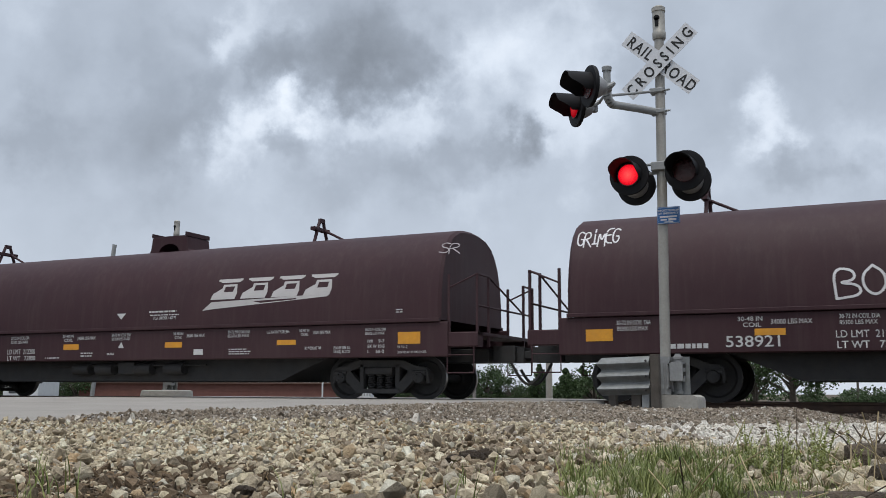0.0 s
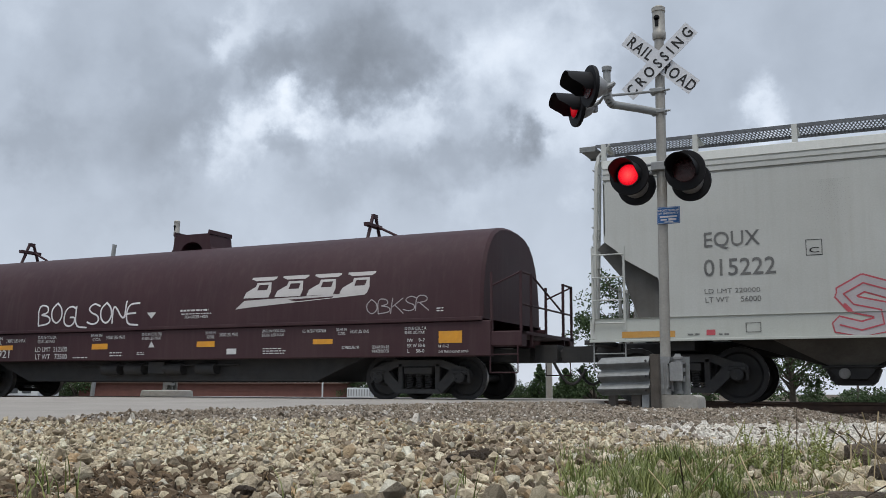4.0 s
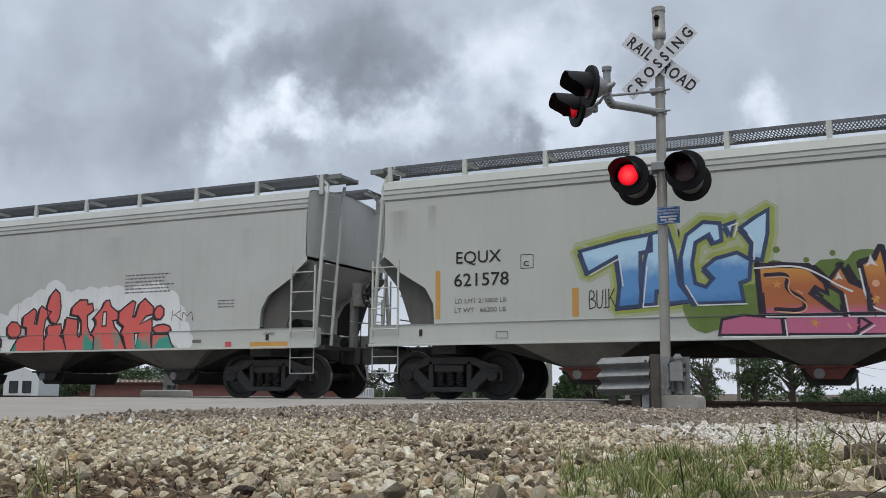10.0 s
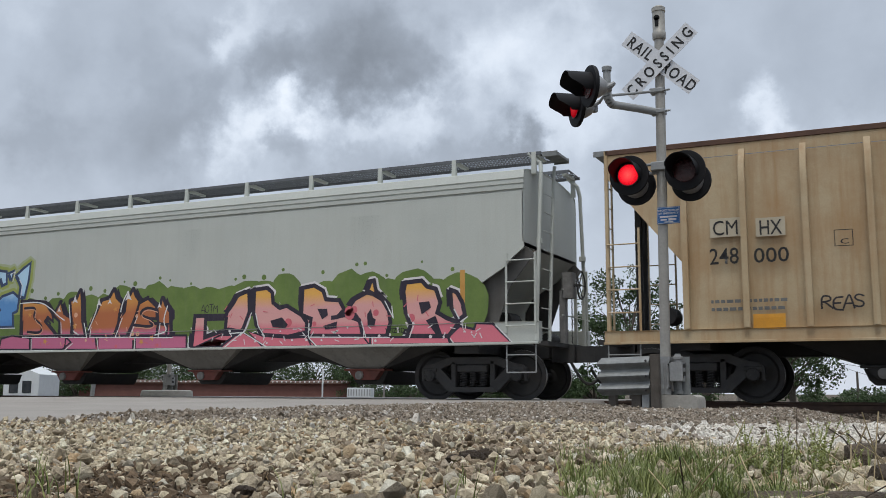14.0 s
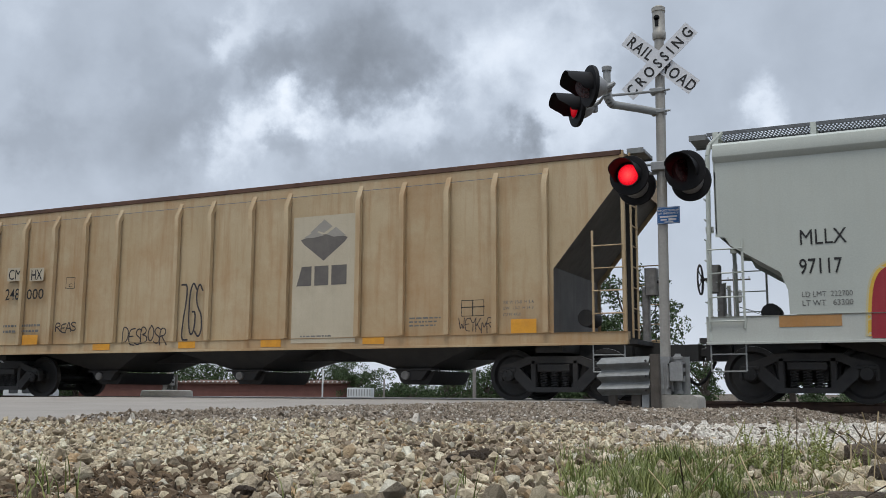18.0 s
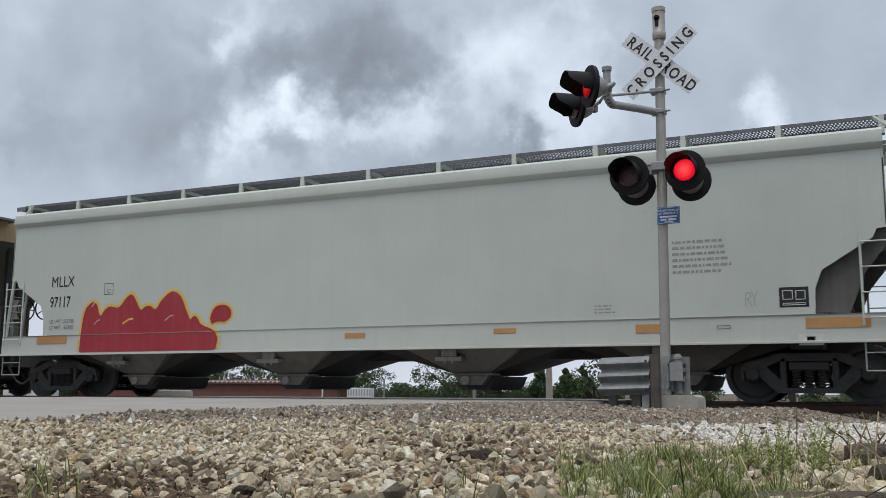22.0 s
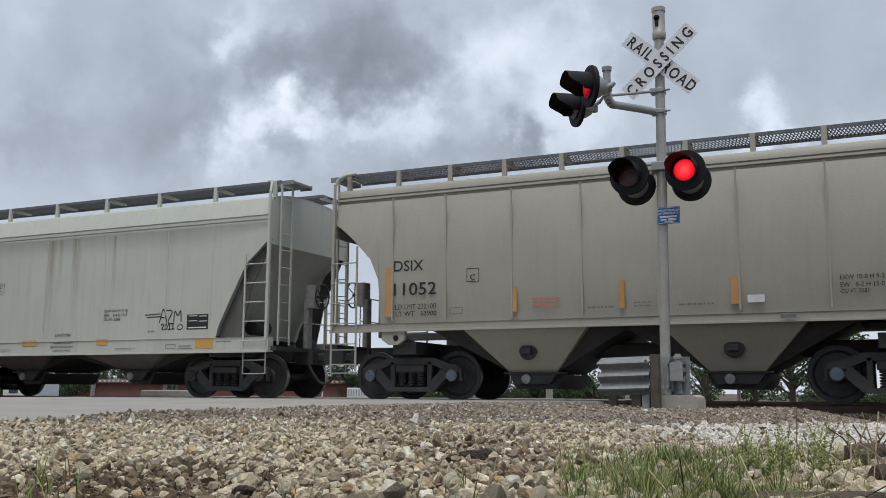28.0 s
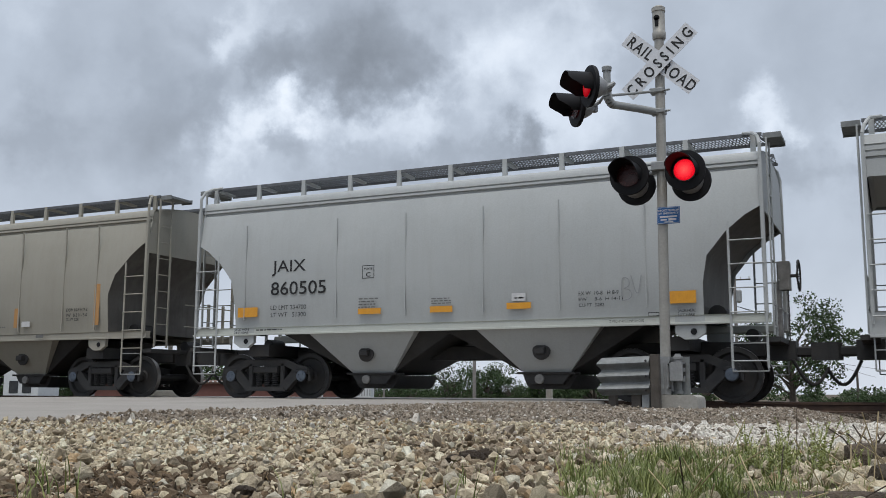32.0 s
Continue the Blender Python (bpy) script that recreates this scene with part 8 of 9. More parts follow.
def scatter(name, label, material, places, level, rng):
    """One heap of stones; places: rows of (x, y, z, radius)."""
    shapes = [stone_shape(rng, level) for _ in range(14)]
    at = np.array(places)
    pick = rng.integers(len(shapes), size=len(at))
    vs, fs, base = [], [], 0
    for k, (v, f) in enumerate(shapes):
        q = at[pick == k]
        n = len(q)
        a, b, c = rng.normal(scale=0.8, size=n), rng.normal(scale=0.8, size=n), rng.uniform(0, 6.283, size=n)
        one, nil = np.ones(n), np.zeros(n)
        rx = np.stack([one, nil, nil, nil, np.cos(a), -np.sin(a), nil, np.sin(a), np.cos(a)], 1).reshape(n, 3, 3)
        ry = np.stack([np.cos(b), nil, np.sin(b), nil, one, nil, -np.sin(b), nil, np.cos(b)], 1).reshape(n, 3, 3)
        rz = np.stack([np.cos(c), -np.sin(c), nil, np.sin(c), np.cos(c), nil, nil, nil, one], 1).reshape(n, 3, 3)
        p = np.einsum("nij,vj->nvi", rz @ ry @ rx, v) * q[:, 3][:, None, None] + q[:, None, :3]
        vs.append(p.reshape(-1, 3))
        fs.append((f[None] + (np.arange(n) * len(v))[:, None, None]).reshape(-1, 3) + base)
        base += n * len(v)
    v, f = np.concatenate(vs), np.concatenate(fs)
    me = bpy.data.meshes.new(name)
    me.vertices.add(len(v))
    me.vertices.foreach_set("co", v.ravel())
    me.loops.add(f.size)
    me.loops.foreach_set("vertex_index", f.ravel())
    me.polygons.add(len(f))
    me.polygons.foreach_set("loop_start", np.arange(0, f.size, 3))
    me.update(calc_edges=True)
    me.shade_flat()
    me.materials.append(material)
    return tagged(new(name, me), label, "gravel", kind="stuff")


def soil_patch(p):
    """Where bare soil shows instead of stones: 0 to 1."""
    n = noise.noise(Vector((p.x * 1.3, p.y * 1.3, 21.0))) + 0.5 * noise.noise(Vector((p.x * 4.0, p.y * 4.0, 2.0)))
    left = math.exp(-((p - ahead(2.8, -1.0)).length / 0.55) ** 2) + 0.9 * math.exp(-((p - ahead(2.3, -0.75)).length / 0.35) ** 2) + 0.8 * math.exp(-((p - ahead(3.2, -0.75)).length / 0.3) ** 2) + 0.55 * math.exp(-((p - ahead(3.0, 0.2)).length / 0.33) ** 2)
    return min(1.0, 0.95 * left + max(0.0, n - 0.55) * 0.8)


def pale_share(p, d, a):
    """How much of the gravel is the pale crushed kind: past a line that slants across the verge."""
    r = a / d
    near = 7.0 - 17.5 * (r - 0.12) if r < 0.28 else 4.2 - 6.0 * (r - 0.28)
    return smooth01(near - 0.5, near + 0.4, d + 0.35 * noise.noise(Vector((p.x * 2.5, p.y * 2.5, 31.0)))) if r > -0.05 else 0.0


def build_stones():
    rng = np.random.default_rng(5)
    near, mid, single, pale, bank, bed, crumbs, around, brown = [], [], [], [], [], [], [], [], []
    for _ in range(84000):
        d = math.sqrt(rng.uniform(1.9 ** 2, 7.6 ** 2))
        a = rng.uniform(-0.5, 0.5) * d
        p = ahead(d, a)
        if on_road(p.x, p.y) > -0.05 + 0.1 * rng.normal():
            continue
        if rng.uniform() < pale_share(p, d, a) or bank_share(p.x, p.y) > 0.1:
            continue
        soil = soil_patch(Vector((p.x, p.y, 0)))
        if rng.uniform() < soil * 0.75:
            crumbs.append((p.x, p.y, ground_z(p.x, p.y) + rng.uniform(-0.004, 0.006), rng.lognormal(math.log(0.011), 0.5)))
            continue
        if d > 4.5 and rng.uniform() < 0.2:
            continue
        r = min(rng.lognormal(math.log(0.0152 if d < 3.4 else 0.0122), 0.33), 0.036)
        z = ground_z(p.x, p.y) + r * (rng.uniform(-0.1, 0.5) if rng.uniform() < 0.7 else rng.uniform(0.6, 1.5))
        (single if d < 2.75 and r > 0.02 else brown if rng.uniform() < 0.6 * math.exp(-((a / d - 0.03) / 0.13) ** 2) * smooth01(5.5, 4.0, d) else near if d < 4.0 else mid).append((p.x, p.y, z - soil * r * 0.7, r))
    for _ in range(70000):
        d = math.sqrt(rng.uniform(3.2 ** 2, 8.2 ** 2))
        a = rng.uniform(-0.1, 0.5) * d
        p = ahead(d, a)
        if on_road(p.x, p.y) > -0.1 or rng.uniform() > pale_share(p, d, a):
            continue
        if bank_share(p.x, p.y) > 0.12:
            continue
        r = rng.lognormal(math.log(0.0095), 0.35)
        pale.append((p.x, p.y, ground_z(p.x, p.y) + r * rng.uniform(0, 0.6), r))
    for _ in range(46000):
        x, y = rng.uniform(-5.4, 0.4), rng.uniform(-12.0, -3.4)
        share = bank_share(x, y)
        if on_road(x, y) > 0.05 or share < 0.05 + 0.05 * rng.normal():
            continue
        r = rng.lognormal(math.log(0.013 if share > 0.2 else 0.018), 0.35)
        bank.append((x, y, ground_z(x, y) + r * rng.uniform(0, 0.6), r))
    for _ in range(15000):
        x, y = rng.uniform(-4.5, 14.0), rng.uniform(-7.5, 4.5)
        if (x < 0.2 and y < -3.0) or rng.uniform() < (y - 0.5) / 8:
            continue
        r = rng.lognormal(math.log(0.03), 0.25)
        bed.append((x, y, ground_z(x, y) + r * rng.uniform(0, 0.7), r))
    # the same gravel goes on beside and behind
    for _ in range(60000):
        far, turn = rng.uniform(0.3, 9.0), rng.uniform(0, 6.2832)
        x, y = EYE[0] + far * math.cos(turn), EYE[1] + far * math.sin(turn)
        d = -0.4261 * x + 0.9047 * (y - EYE[1])
        a = 0.9047 * x + 0.4261 * (y - EYE[1])
        if on_road(x, y) > -0.05 or (d > 1.9 and abs(a) < 0.5 * d and d < 8.2) or math.hypot(x, y - EYE[1]) < 0.3:
            continue
        if bank_share(x, y) > 0.1 or rng.uniform() < smooth01(4.5, 10.5, math.hypot(x, y - EYE[1])):
            continue
        r = min(rng.lognormal(math.log(0.022), 0.36), 0.05)
        around.append((x, y, ground_z(x, y) + r * rng.uniform(-0.2, 0.6), r))
    keep = sorted(single, key=lambda q: (q[0] - EYE[0]) ** 2 + (q[1] - EYE[1]) ** 2)
    near += keep[300:]
    scatter("ballast_stones", "heap of tan and grey broken limestone", stone_material("broken_limestone", STONE_TONES), near, 16, rng)
    scatter("ballast_stones", "spread of tan and grey broken limestone", stone_material("spread_limestone", SPREAD_TONES), mid, 11, rng)
    scatter("ballast_stones", "loose tan and grey limestone along the verge", stone_material("loose_limestone", STONE_TONES), around, 8, rng)
    scatter("ballast_stones", "dull brown earth-stained broken stones", stone_material("earthy_limestone", BROWN_TONES), brown, 14, rng)
    scatter("soil_crumbs", "crumbly brown soil between the stones", stone_material("crumbly_soil", [(0.10, 0.075, 0.05), (0.19, 0.14, 0.092), (0.145, 0.10, 0.063), (0.24, 0.17, 0.105)]), crumbs, 8, rng)
    scatter("pale_gravel", "pale crushed limestone gravel", stone_material("pale_limestone", PALE_TONES), pale, 9, rng)
    scatter("fine_gravel", "brownish fine gravel bank", stone_material("brown_gravel", BANK_TONES), bank, 8, rng)
    scatter("track_ballast", "dark brown track ballast", stone_material("track_ballast_stone", BED_TONES), bed, 9, rng)
    m = stone_material("limestone_lump", STONE_TONES, True)
    lumps = []
    for k in range(14):
        v, f = stone_shape(rng, 18)
        me = bpy.data.meshes.new("stone")
        me.from_pydata([tuple(q) for q in v], [], [tuple(int(i) for i in t) for t in f])
        me.shade_flat()
        me.materials.append(m)
        lumps.append(me)
    for x, y, z, r in keep[:300]:
        ob = part("stone", lumps[rng.integers(14)], None, ground)
        ob.matrix_basis = Matrix.LocRotScale((x, y, z), Euler((rng.normal(scale=0.5), rng.normal(scale=0.5), rng.uniform(0, 6.28))), (r, r, r))


# ---- plants and wood on the verge ----
M["grass"] = surface("grass_blade", (0.10, 0.15, 0.035), (0.25, 0.27, 0.085), 8.0, 0.6, bump=0.0, island=0.4)
M["straw"] = surface("dry_stalk", (0.30, 0.23, 0.13), (0.42, 0.34, 0.2), 8.0, 0.8, bump=0.0)
M["weed"] = surface("weed_leaf", (0.24, 0.28, 0.08), (0.38, 0.40, 0.15), 9.0, 0.6, bump=0.0, island=0.35)
M["log"] = surface("weathered_log", (0.04, 0.030, 0.022), (0.13, 0.098, 0.07), 16.0, 0.95, bump=1.0, streak=0.3, dirt=GRIME)
M["clod"] = surface("dark_soil_clod", (0.075, 0.054, 0.036), (0.15, 0.105, 0.07), 14.0, 0.95, bump=1.0)


def blade(g, base, way, length, width, bend):
    """A leaf of grass that bends over."""
    across = Vector((-way.y, way.x, 0)).normalized()
    pts = []
    for k in range(5):
        t = k / 4
        c = base + Vector((0, 0, length * (t - 0.35 * bend * t * t))) + way * (length * bend * t * t)
        w = width * (1 - t ** 1.6) + 0.0004
        pts.append([c - across * w, c + across * w])
    g.grid(pts)


def build_plants():
    rng = random.Random(8)
    g = Geo()
    for _ in range(26000):
        d = rng.uniform(1.95, 3.7)
        a = d * rng.gauss(0.25, 0.07)
        clump = noise.noise(Vector((a * 7.0, d * 7.0, 4.0)))
        if not 0.12 < a / d < 0.46 or rng.random() < (d - 2.9) * 0.9 or clump < rng.uniform(-0.25, 0.5):
            continue
        p = ahead(d, a)
        p.z = ground_z(p.x, p.y)
        ang = rng.uniform(0, 6.28)
        blade(g, p, Vector((math.cos(ang), math.sin(ang), 0)), rng.uniform(0.02, 0.085) * (1.3 if clump > 0.25 else 1.0), rng.uniform(0.0008, 0.0019), rng.uniform(0.1, 0.8))
    for _ in range(60):
        d = rng.uniform(2.0, 2.8)
        p = ahead(d, d * rng.choice((-0.42, -0.4, 0.02, -0.14)) + rng.gauss(0, 0.04))
        p.z = ground_z(p.x, p.y)
        ang = rng.uniform(0, 6.28)
        blade(g, p, Vector((math.cos(ang), math.sin(ang), 0)), rng.uniform(0.05, 0.12), 0.0018, rng.uniform(0.1, 0.6))
    tagged(part("grass", g, M["grass"]), "thin green grass among the stones", "grass", kind="stuff")
    for i in range(44):
        d = rng.uniform(2.7, 3.5)
        ratio = (0.308, 0.318, 0.335, 0.345, 0.354, 0.374, 0.39, 0.393, 0.42)[i % 9] + rng.gauss(0, 0.004)
        p = ahead(d, d * ratio)
        p.z = ground_z(p.x, p.y) - 0.005
        h = rng.uniform(0.08, 0.19)
        weed = thing("weed", "upright pale green weed with whorled small leaves", "weed", Matrix.Translation(p), "weeds on the verge")
        lean = Vector((rng.gauss(0, 0.06), rng.gauss(0, 0.06), 0))
        stem = Geo()
        pts = [Vector((0, 0, 0)) + lean * (h * t * t * 4) + Vector((0, 0, h * t)) for t in (0, 0.25, 0.5, 0.75, 1.0)]
        stem.path(pts, 0.0011, 5)
        part("stem", stem, M["weed"], weed)
        leaves = Geo()
        n = int(h / 0.0075)
        for k in range(n):
            t = k / n
            c = lean * (h * t * t * 4) + Vector((0, 0, h * t))
            for _ in range(4):
                ang = rng.uniform(0, 6.28)
                w = Vector((math.cos(ang), math.sin(ang), 0))
                ln = rng.uniform(0.009, 0.02) * (1.2 - t * 0.8)
                tip = c + w * ln + Vector((0, 0, ln * rng.uniform(0.2, 0.9)))
                s = Vector((-w.y, w.x, 0)) * ln * 0.3
                mid = (c + tip) / 2
                leaves.add([c, mid - s, tip, mid + s], [(0, 1, 2, 3)])
        tagged(part("leaves", leaves, M["weed"], weed), kind="stuff")
    for i in range(60):
        d = rng.uniform(2.0, 3.2)
        p = ahead(d, d * rng.uniform(0.24, 0.47))
        p.z = ground_z(p.x, p.y) + 0.004
        ang, rise, ln = rng.uniform(0, 6.28), rng.choice((0.1, 0.25, 0.6, 1.1)), rng.uniform(0.08, 0.24)
        tip = Vector((math.cos(ang) * math.cos(rise), math.sin(ang) * math.cos(rise), math.sin(rise))) * ln
        g = Geo()
        g.path([Vector((0, 0, 0)), tip * 0.5 + Vector((0, 0, 0.006)), tip], 0.0017, 5)
        st = part("dry_stalk", g, M["straw"] if i % 7 else M["log"])
        st.location = p
        tagged(st, "thin dry stalk lying among the weeds", "dry stalk", "dry stalks")
    for d, ratio, ln, r, ang in ((3.2, 0.468, 0.60, 0.047, 1), (2.75, 0.475, 0.36, 0.034, 14), (2.30, 0.31, 0.50, 0.026, -4), (2.25, 0.44, 0.40, 0.020, 10)):
        p = ahead(d, d * ratio)
        p.z = ground_z(p.x, p.y) + r * 0.75
        g = Geo()
        n, seg = 14, 16
        rows = []
        for i in range(n + 1):
            x = ln * (i / n - 0.3)
            row = []
            for k in range(seg + 1):
                t = 2 * math.pi * (k % seg) / seg
                rr = r * (1 + 0.16 * noise.noise(Vector((x * 6, math.cos(t) * 2, math.sin(t) * 2 + d)))) * (0.9 if i in (0, n) else 1.0)
                row.append((x, rr * math.cos(t), rr * math.sin(t)))
            rows.append(row)
        g.grid(rows)
        g.add(rows[0][:-1], [tuple(range(seg))])
        g.add(rows[-1][:-1], [tuple(range(seg))])
        lg = part("log", g, M["log"])
        lg.matrix_basis = Matrix.Translation(p) @ pose(0, 0, 0, 0, 0, 25 + ang)
        tagged(lg, "weathered grey-brown piece of wood on the verge", "log", "pieces of wood")
    for i in range(9):
        p = ahead(3.4, 3.4 * (0.418 + 0.005 * i))
        p.z = ground_z(p.x, p.y) + 0.05
        g = Geo()
        q = Vector((rng.gauss(0, 0.04), 0.02, rng.uniform(0.03, 0.11)))
        g.path([Vector((0, 0, 0)), q * 0.5 + Vector((0.012, 0, 0)), q], 0.0028, 5)
        tw = part("twig", g, M["log"])
        tw.location = p
        tagged(tw, "short dead twig leaning on the log", "twig", "dead twigs")
    for d, ratio, r in ((3.4, 0.03, 0.045), (3.5, 0.045, 0.04), (3.35, 0.012, 0.028), (2.5, -0.2, 0.024)):
        p = ahead(d, d * ratio)
        p.z = ground_z(p.x, p.y) + 0.02
        bm = bmesh.new()
        bmesh.ops.create_icosphere(bm, subdivisions=4, radius=1.0)
        for v in bm.verts:
            v.co *= 1 + 0.3 * noise.noise(v.co * 1.7 + Vector((d, 0, 0))) + 0.16 * noise.noise(v.co * 6.0)
            v.co.z *= 0.6
        me = bpy.data.meshes.new("soil_clod")
        bm.to_mesh(me)
        bm.free()
        me.materials.append(M["clod"])
        c = part("soil_clod", me, None)
        c.matrix_basis = Matrix.LocRotScale(p, Euler((0, 0, d * 9)), (r * 1.3, r, r))
        tagged(c, "dark clod of soil among pale stones", "soil clod", "soil clods")


# ---- beyond the track ----
def leaf_cloud(rng, centres, count, size):
    at = np.array([c for c, _ in centres])
    size_of = np.array([r for _, r in centres])
    i = rng.integers(len(at), size=count)
    unit = lambda m: m / np.linalg.norm(m, axis=1, keepdims=True)
    p = at[i] + unit(rng.normal(size=(count, 3))) * (size_of[i] * rng.uniform(0.25, 1.0, size=count) ** 0.6)[:, None] * np.array((1, 1, 0.75))
    a = unit(rng.normal(size=(count, 3)))
    b = unit(np.cross(a, rng.normal(size=(count, 3))))
    s = (size * rng.uniform(0.6, 1.3, size=count))[:, None]
    g = Geo()
    g.v = np.stack([p - a * s, p + b * s * 0.5, p + a * s, p - b * s * 0.5], 1).reshape(-1, 3).tolist()
    g.f = np.arange(4 * count).reshape(-1, 4).tolist()
    return g


def flat_mesh(g, name, material):
    me = bpy.data.meshes.new(name)
    me.from_pydata(g.v, [], g.f)
    me.materials.append(material)
    return me


def tree(d, ratio, base, height, spread, seed, leaves=2600, trunk=0.28, label="broad green tree beyond the track", crown_from=0.35, conifer=False, name="tree"):
    rng = np.random.default_rng(seed)
    p = ahead(d, d * ratio, base)
    t = thing(name, label, "tree", Matrix.Translation(p), "trees beyond the track")
    g = Geo()
    g.path([Vector((0, 0, -0.5)), Vector((0.1, 0, height * 0.3)), Vector((-0.05, 0.1, height * 0.62))], trunk, 8)
    centres = []
    if conifer:
        g.rod((0, 0, 0), (0, 0, height), trunk, 8, 0.03)
        for k in range(26):
            f = k / 25
            z = height * (0.12 + 0.88 * f)
            for _ in range(3):
                a = rng.uniform(0, 6.28)
                r = spread * (1.03 - f) * rng.uniform(0.3, 0.9)
                centres.append(((r * math.cos(a), r * math.sin(a), z - 0.1 * r), 0.22 * spread * (1.15 - f) + 0.08))
    else:
        for k in range(22):
            a = rng.uniform(0, 6.28)
            f = rng.uniform(crown_from, 0.95)
            r = spread * math.sqrt(max(0.05, 1 - ((f - 0.62) / 0.42) ** 2)) * rng.uniform(0.45, 0.95)
            tip = Vector((r * math.cos(a), r * math.sin(a), height * f))
            root = Vector((0, 0, height * min(0.6, f * 0.6)))
            mid = (root + tip) / 2 + Vector((0, 0, 0.12 * height * rng.uniform(-0.3, 1)))
            g.rod(root, mid, trunk * 0.4, 6, trunk * 0.25)
            g.rod(mid, tip, trunk * 0.25, 6, trunk * 0.08)
            for _ in range(3):
                q = tip + Vector(rng.normal(scale=spread * 0.16, size=3))
                centres.append((tuple(q), spread * rng.uniform(0.14, 0.3)))
    part("trunk", g, M["bark"], t)
    cl = leaf_cloud(rng, centres, int(leaves * 3.6), 0.02 * spread + 0.045)
    tagged(part("crown", flat_mesh(cl, "crown", M["tree_leaf"]), None, t), kind="stuff")
    return t


def build_beyond():
    # trees: distance, side, ground, height, spread
    for k, (d, px, top, spread) in enumerate(((70, 1395, 548, 3.9), (75, 1115, 482, 4.6), (78, 1330, 600, 2.2), (66, 1245, 610, 1.5), (95, 1490, 704, 1.6), (98, 1535, 700, 1.9), (100, 1590, 702, 2.2), (90, 1440, 700, 1.5))):
        h = 1.8 + 0.15 + (693 - top) / 1699 * d
        tree(d, (px - 784) / 1699, -1.75, h, spread, 30 + k, 2600 if k < 2 else 1300, 0.22)
    for k, (d, px, top, spread) in enumerate(((95, 790, 652, 3.4), (100, 860, 655, 3.4), (92, 735, 682, 2.4), (96, 905, 678, 2.2), (112, 630, 650, 3.0), (120, 470, 645, 5.5), (118, 560, 640, 5.0), (122, 620, 648, 4.0), (120, 390, 648, 5.0), (118, 300, 645, 5.2), (120, 215, 648, 4.8), (116, 140, 646, 4.4), (110, 90, 668, 3.0), (118, 30, 655, 4.5), (70, 1050, 668, 2.2), (95, 710, 690, 2.0))):
        h = 1.95 + (693 - top) / 1699 * d
        tree(d, (px - 784) / 1699, -1.75, h, spread, 60 + k, 1700, 0.22, crown_from=0.2)
    for k, (d, px, top, spread) in enumerate(((72, 955, 648, 1.9), (70, 1000, 655, 2.0), (74, 1030, 650, 1.8))):
        h = 1.95 + (693 - top) / 1699 * d
        tree(d, (px - 784) / 1699, -1.75, h, spread, 90 + k, 2200, 0.16, "dark green conifer beyond the track", conifer=True, name="conifer")
    g = leaf_cloud(np.random.default_rng(3), [(tuple(ahead(260 + 40 * math.sin(i * 1.7), -190 + i * 4.2, -1.0 + 0.8 * math.sin(i * 2.3) ** 2)), 3.2) for i in range(90)], 16000, 0.5)
    tagged(part("far_woods", flat_mesh(g, "far_woods", M["tree_leaf"]), None), "low far woods along the horizon", "woods", kind="stuff")
    # long low brick building with a pale roof edge
    p = ahead(112, (380 - 784) / 1699 * 112, -1.75)
    b = thing("brick_building", "long low red brick building with a dotted roof edge", "building", pose(p.x, p.y, p.z, 0, 0, 21))
    g = Geo()
    g.box(-15.8, 15.8, 0, 9, 0, 2.75)
    part("wall", g, M["brick_red"], b)
    g = Geo()
    g.prism([(-0.4, 2.7), (9.4, 2.7), (9.4, 2.85), (4.5, 3.2), (-0.4, 2.9)], -16.1, 16.1, axis=0)
    part("roof", g, M["roof_brown"], b)
    for i in range(60):
        g = Geo()
        g.rod((-15.8 + i * 0.535, -0.45, 2.92), (-15.8 + i * 0.535, -0.3, 2.92), 0.09, 8)
        part("roof_tile", g, M["white_wall"], b)
    p = ahead(100, (638 - 784) / 1699 * 100, -1.75)
    v = thing("white_shed", "small white ribbed metal shed end", "shed", pose(p.x, p.y, p.z, 0, 0, 20))
    g = Geo()
    g.bar(-1.25, 1.25, 0, 2.0, 0, 2.25, 0.05)
    part("wall", g, M["white_wall"], v)
    for i in range(9):
        g = Geo()
        g.box(-1.15 + i * 0.28, -1.05 + i * 0.28, -0.04, 0.0, 1.45, 2.1)
        part("rib", g, M["galvanised"], v)
    p = ahead(88, (45 - 784) / 1699 * 88, -1.75)
    v = thing("white_house", "white sided house end with grey windows", "house", pose(p.x, p.y, p.z, 0, 0, 30))
    g = Geo()
    g.prism([(-1.5, 0), (1.6, 0), (1.6, 3.3), (0.0, 4.0), (-1.5, 3.4)], 0, 6)
    part("wall", g, M["white_wall"], v)
    for x in (-0.6, 0.55):
        g = Geo()
        g.box(x - 0.4, x + 0.4, -0.04, 0.05, 1.6, 2.7)
        part("window", g, M["pane"], v)
    # posts, poles and wires
    for d, px, base, top, r, label, mat in ((24, 971, -0.4, 640, 0.09, "short white marker post behind the track", "mast"), (80, 840, -1.7, 560, 0.16, "weathered grey utility pole", "timber_grey"), (80, 1303, -1.7, 474, 0.15, "weathered utility pole with a transformer", "timber_grey"),
                                            (120, 1512, -1.8, 655, 0.16, "far dark utility pole", "timber"), (90, 682, -1.7, 672, 0.1, "thin grey pole by the shed", "timber_grey"), (64, 574, -1.7, 655, 0.06, "thin pale pole before the trees", "white_wall")):
        p = ahead(d, (px - 784) / 1699 * d, base)
        z = 0.153 + (693 - top) / 1699 * d - base
        pole = thing("pole", label, "pole", Matrix.Translation(p), "poles beyond the track")
        g = Geo()
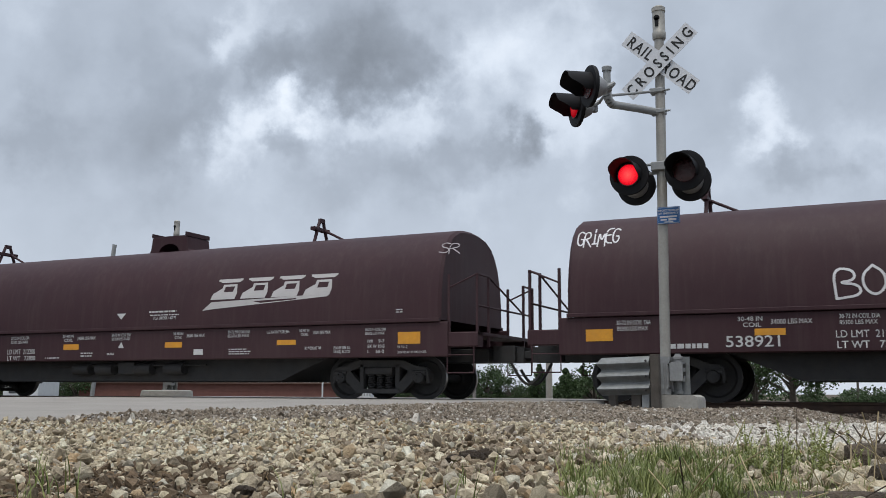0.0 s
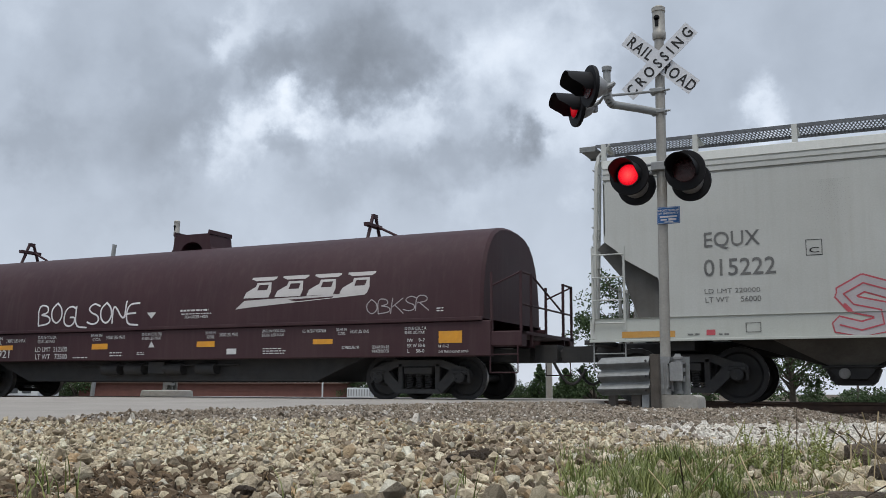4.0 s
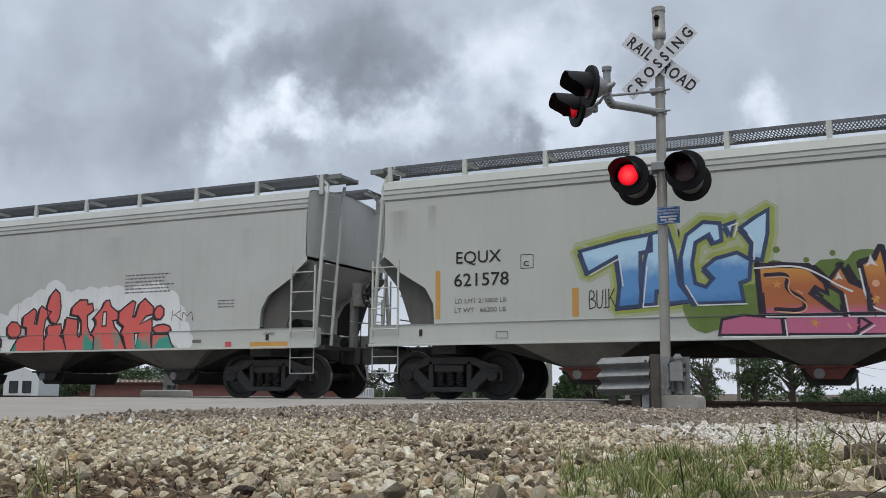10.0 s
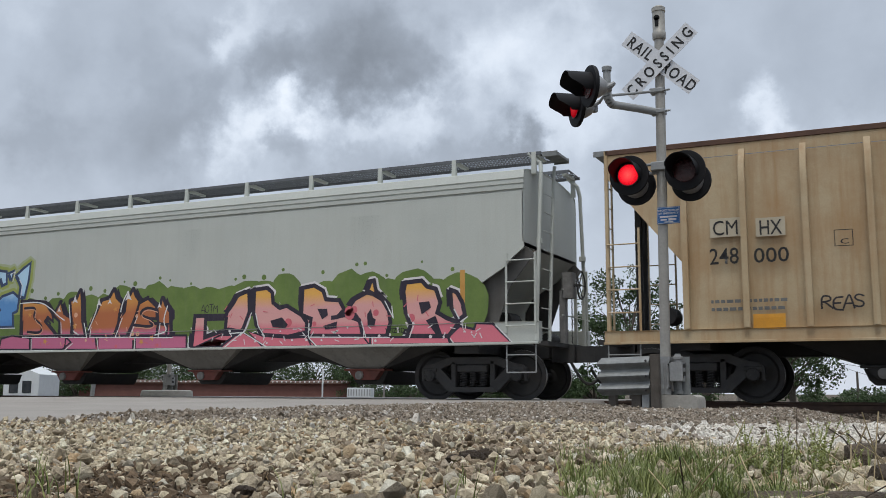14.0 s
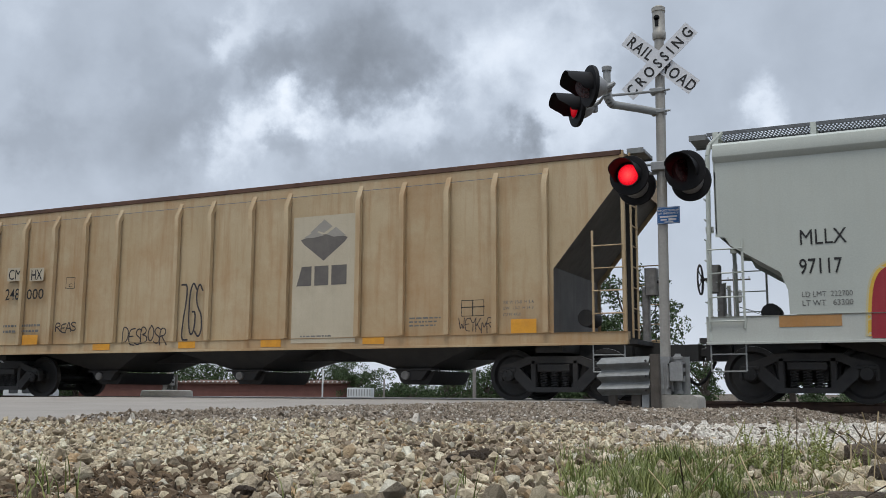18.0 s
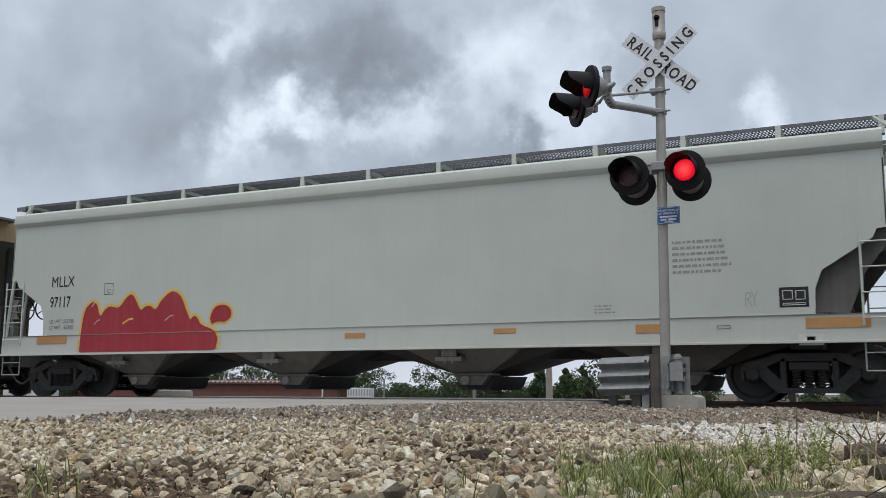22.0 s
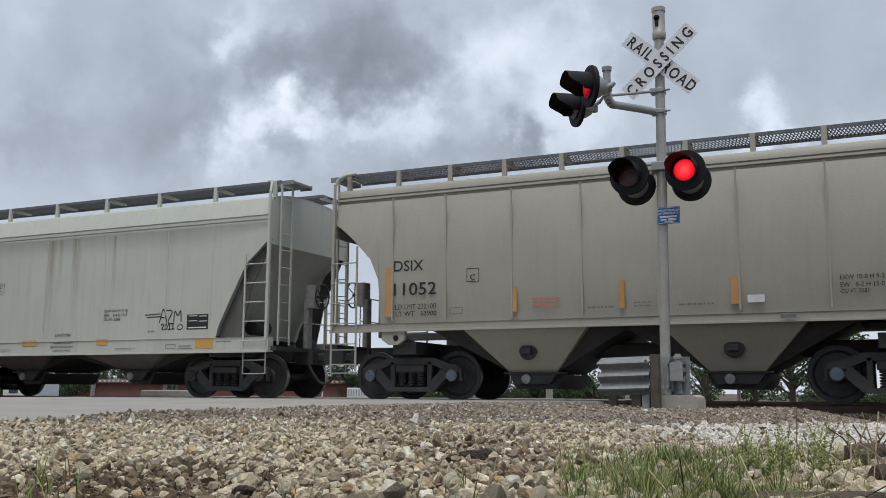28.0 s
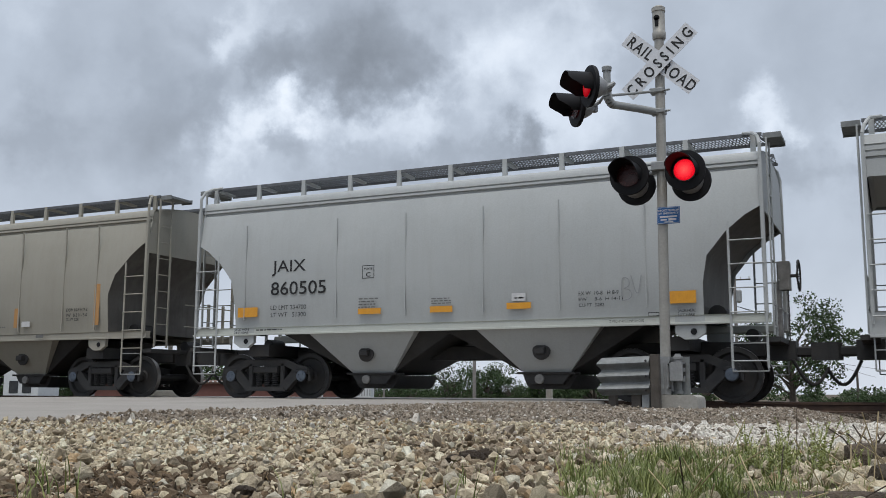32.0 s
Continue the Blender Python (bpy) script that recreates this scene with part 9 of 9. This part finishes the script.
        g.rod((0, 0, 0), (0, 0, z), r, 12, r * 0.85)
        part("shaft", g, M[mat], pole)
        if px == 1303:
            g = Geo()
            g.turned([(z - 2.9, 0.1), (z - 2.8, 0.24), (z - 1.9, 0.24), (z - 1.8, 0.15)], (0.35, -0.2, 0), 2, 16)
            part("transformer", g, M["galvanised"], pole, "grey transformer can")
            g = Geo()
            g.bar(-1.3, 1.3, -0.06, 0.06, z - 1.0, z - 0.88, 0.01)
            part("crossarm", g, M["timber"], pole)
            for x in (-1.2, -0.5, 0.5, 1.2):
                g = Geo()
                g.rod((x, 0, z - 0.88), (x, 0, z - 0.7), 0.05, 8)
                part("insulator", g, M["white_wall"], pole)
    lean = thing("pole", "leaning pale metal pole by the road", "pole", Matrix.Translation(ahead(34, (168 - 784) / 1699 * 34, -0.7)), "poles beyond the track")
    g = Geo()
    g.rod((0, 0, 0), (0.55, 0.2, 6.0), 0.075, 12)
    part("shaft", g, M["galvanised"], lean)
    a = ahead(80, (1306 - 784) / 1699 * 80)
    for k, (z0, z1, side) in enumerate(((7.3, 6.0, 34), (7.3, 5.6, 36), (6.2, 4.2, 33), (4.3, 2.9, 35))):
        e = ahead(120, (1512 - 784) / 1699 * 120 + (side - 33) * 3)
        pts = [Vector((a.x, a.y, z0)).lerp(Vector((e.x, e.y, min(z1, 2.8) if k > 1 else z1)), t) - Vector((0, 0, 1.2 * t * (1 - t))) for t in np.linspace(0, 1.25, 14)]
        g = Geo()
        g.path(pts, 0.022, 4)
        tagged(part("wire", g, M["black_paint"]), "thin black sagging overhead wire", "wire", "overhead wires")
    base = thing("planter_ring", "round grey concrete ring around a post foot", "concrete ring", Matrix.Translation(ahead(27.6, (302 - 784) / 1699 * 27.6, 0)))
    g = Geo()
    g.turned([(-0.35, 0.74), (0.05, 0.72), (0.14, 0.70), (0.16, 0.62), (0.1, 0.55)], (0, 0, 0), 2, 32)
    part("ring", g, M["concrete"], base)


M["roof_brown"] = surface("brown_shingles", (0.12, 0.075, 0.06), (0.18, 0.11, 0.085), 2.0, 0.9, bump=0.2)
M["pane"] = surface("dark_window_glass", (0.03, 0.035, 0.04), (0.06, 0.065, 0.07), 2.0, 0.15, bump=0.0, spec=0.7)
M["timber_grey"] = surface("silvered_timber", (0.20, 0.185, 0.17), (0.30, 0.28, 0.26), 5.0, 0.9, bump=0.4, streak=0.3, dirt=(0.1, 0.09, 0.08))
build_beyond()
build_plants()
build_stones()


# ---- what moves ----
def motions():
    """The train rolls by to the left and its wheels turn; the flashing lights take turns."""
    for car, s in CARS:
        walk(car, [(t, pose(s - travel(t), 1.625, 0)) for t in [0.5 * k for k in range(65)]])
    step = 0.16
    times = [i * step for i in range(int(32 / step) + 1)]
    for wheels, x, radius in ROLLING:
        walk(wheels, [(t, Matrix.Translation((x, 0, radius)) @ Matrix.Rotation(-(travel(t) - travel(0)) / radius, 4, "Y")) for t in times])
    period, first = 0.9846, 0.293
    for lens, phase in SHUTTERS:
        place = lens.location.copy()
        lit = phase == 0
        angle = 180.0 if lit else 0.0
        rows = [(0.0, angle)]
        t = first
        while t < 31.85:
            start = t + 0.022 if lit else t - 0.013
            way = -60 if lit else 60
            rows += [(start - 0.03, angle), (start - 0.015, angle)]
            rows += [(start + k * 0.007, angle + way * k) for k in range(4)]
            angle, lit = angle + 3 * way, not lit
            rows += [(start + 0.036, angle), (start + 0.051, angle)]
            t += period / 2
        rows.append((32.0, angle))
        walk(lens, [(t, Matrix.Translation(place) @ pose(0, 0, 0, 0, 0, a)) for t, a in rows])



motions()
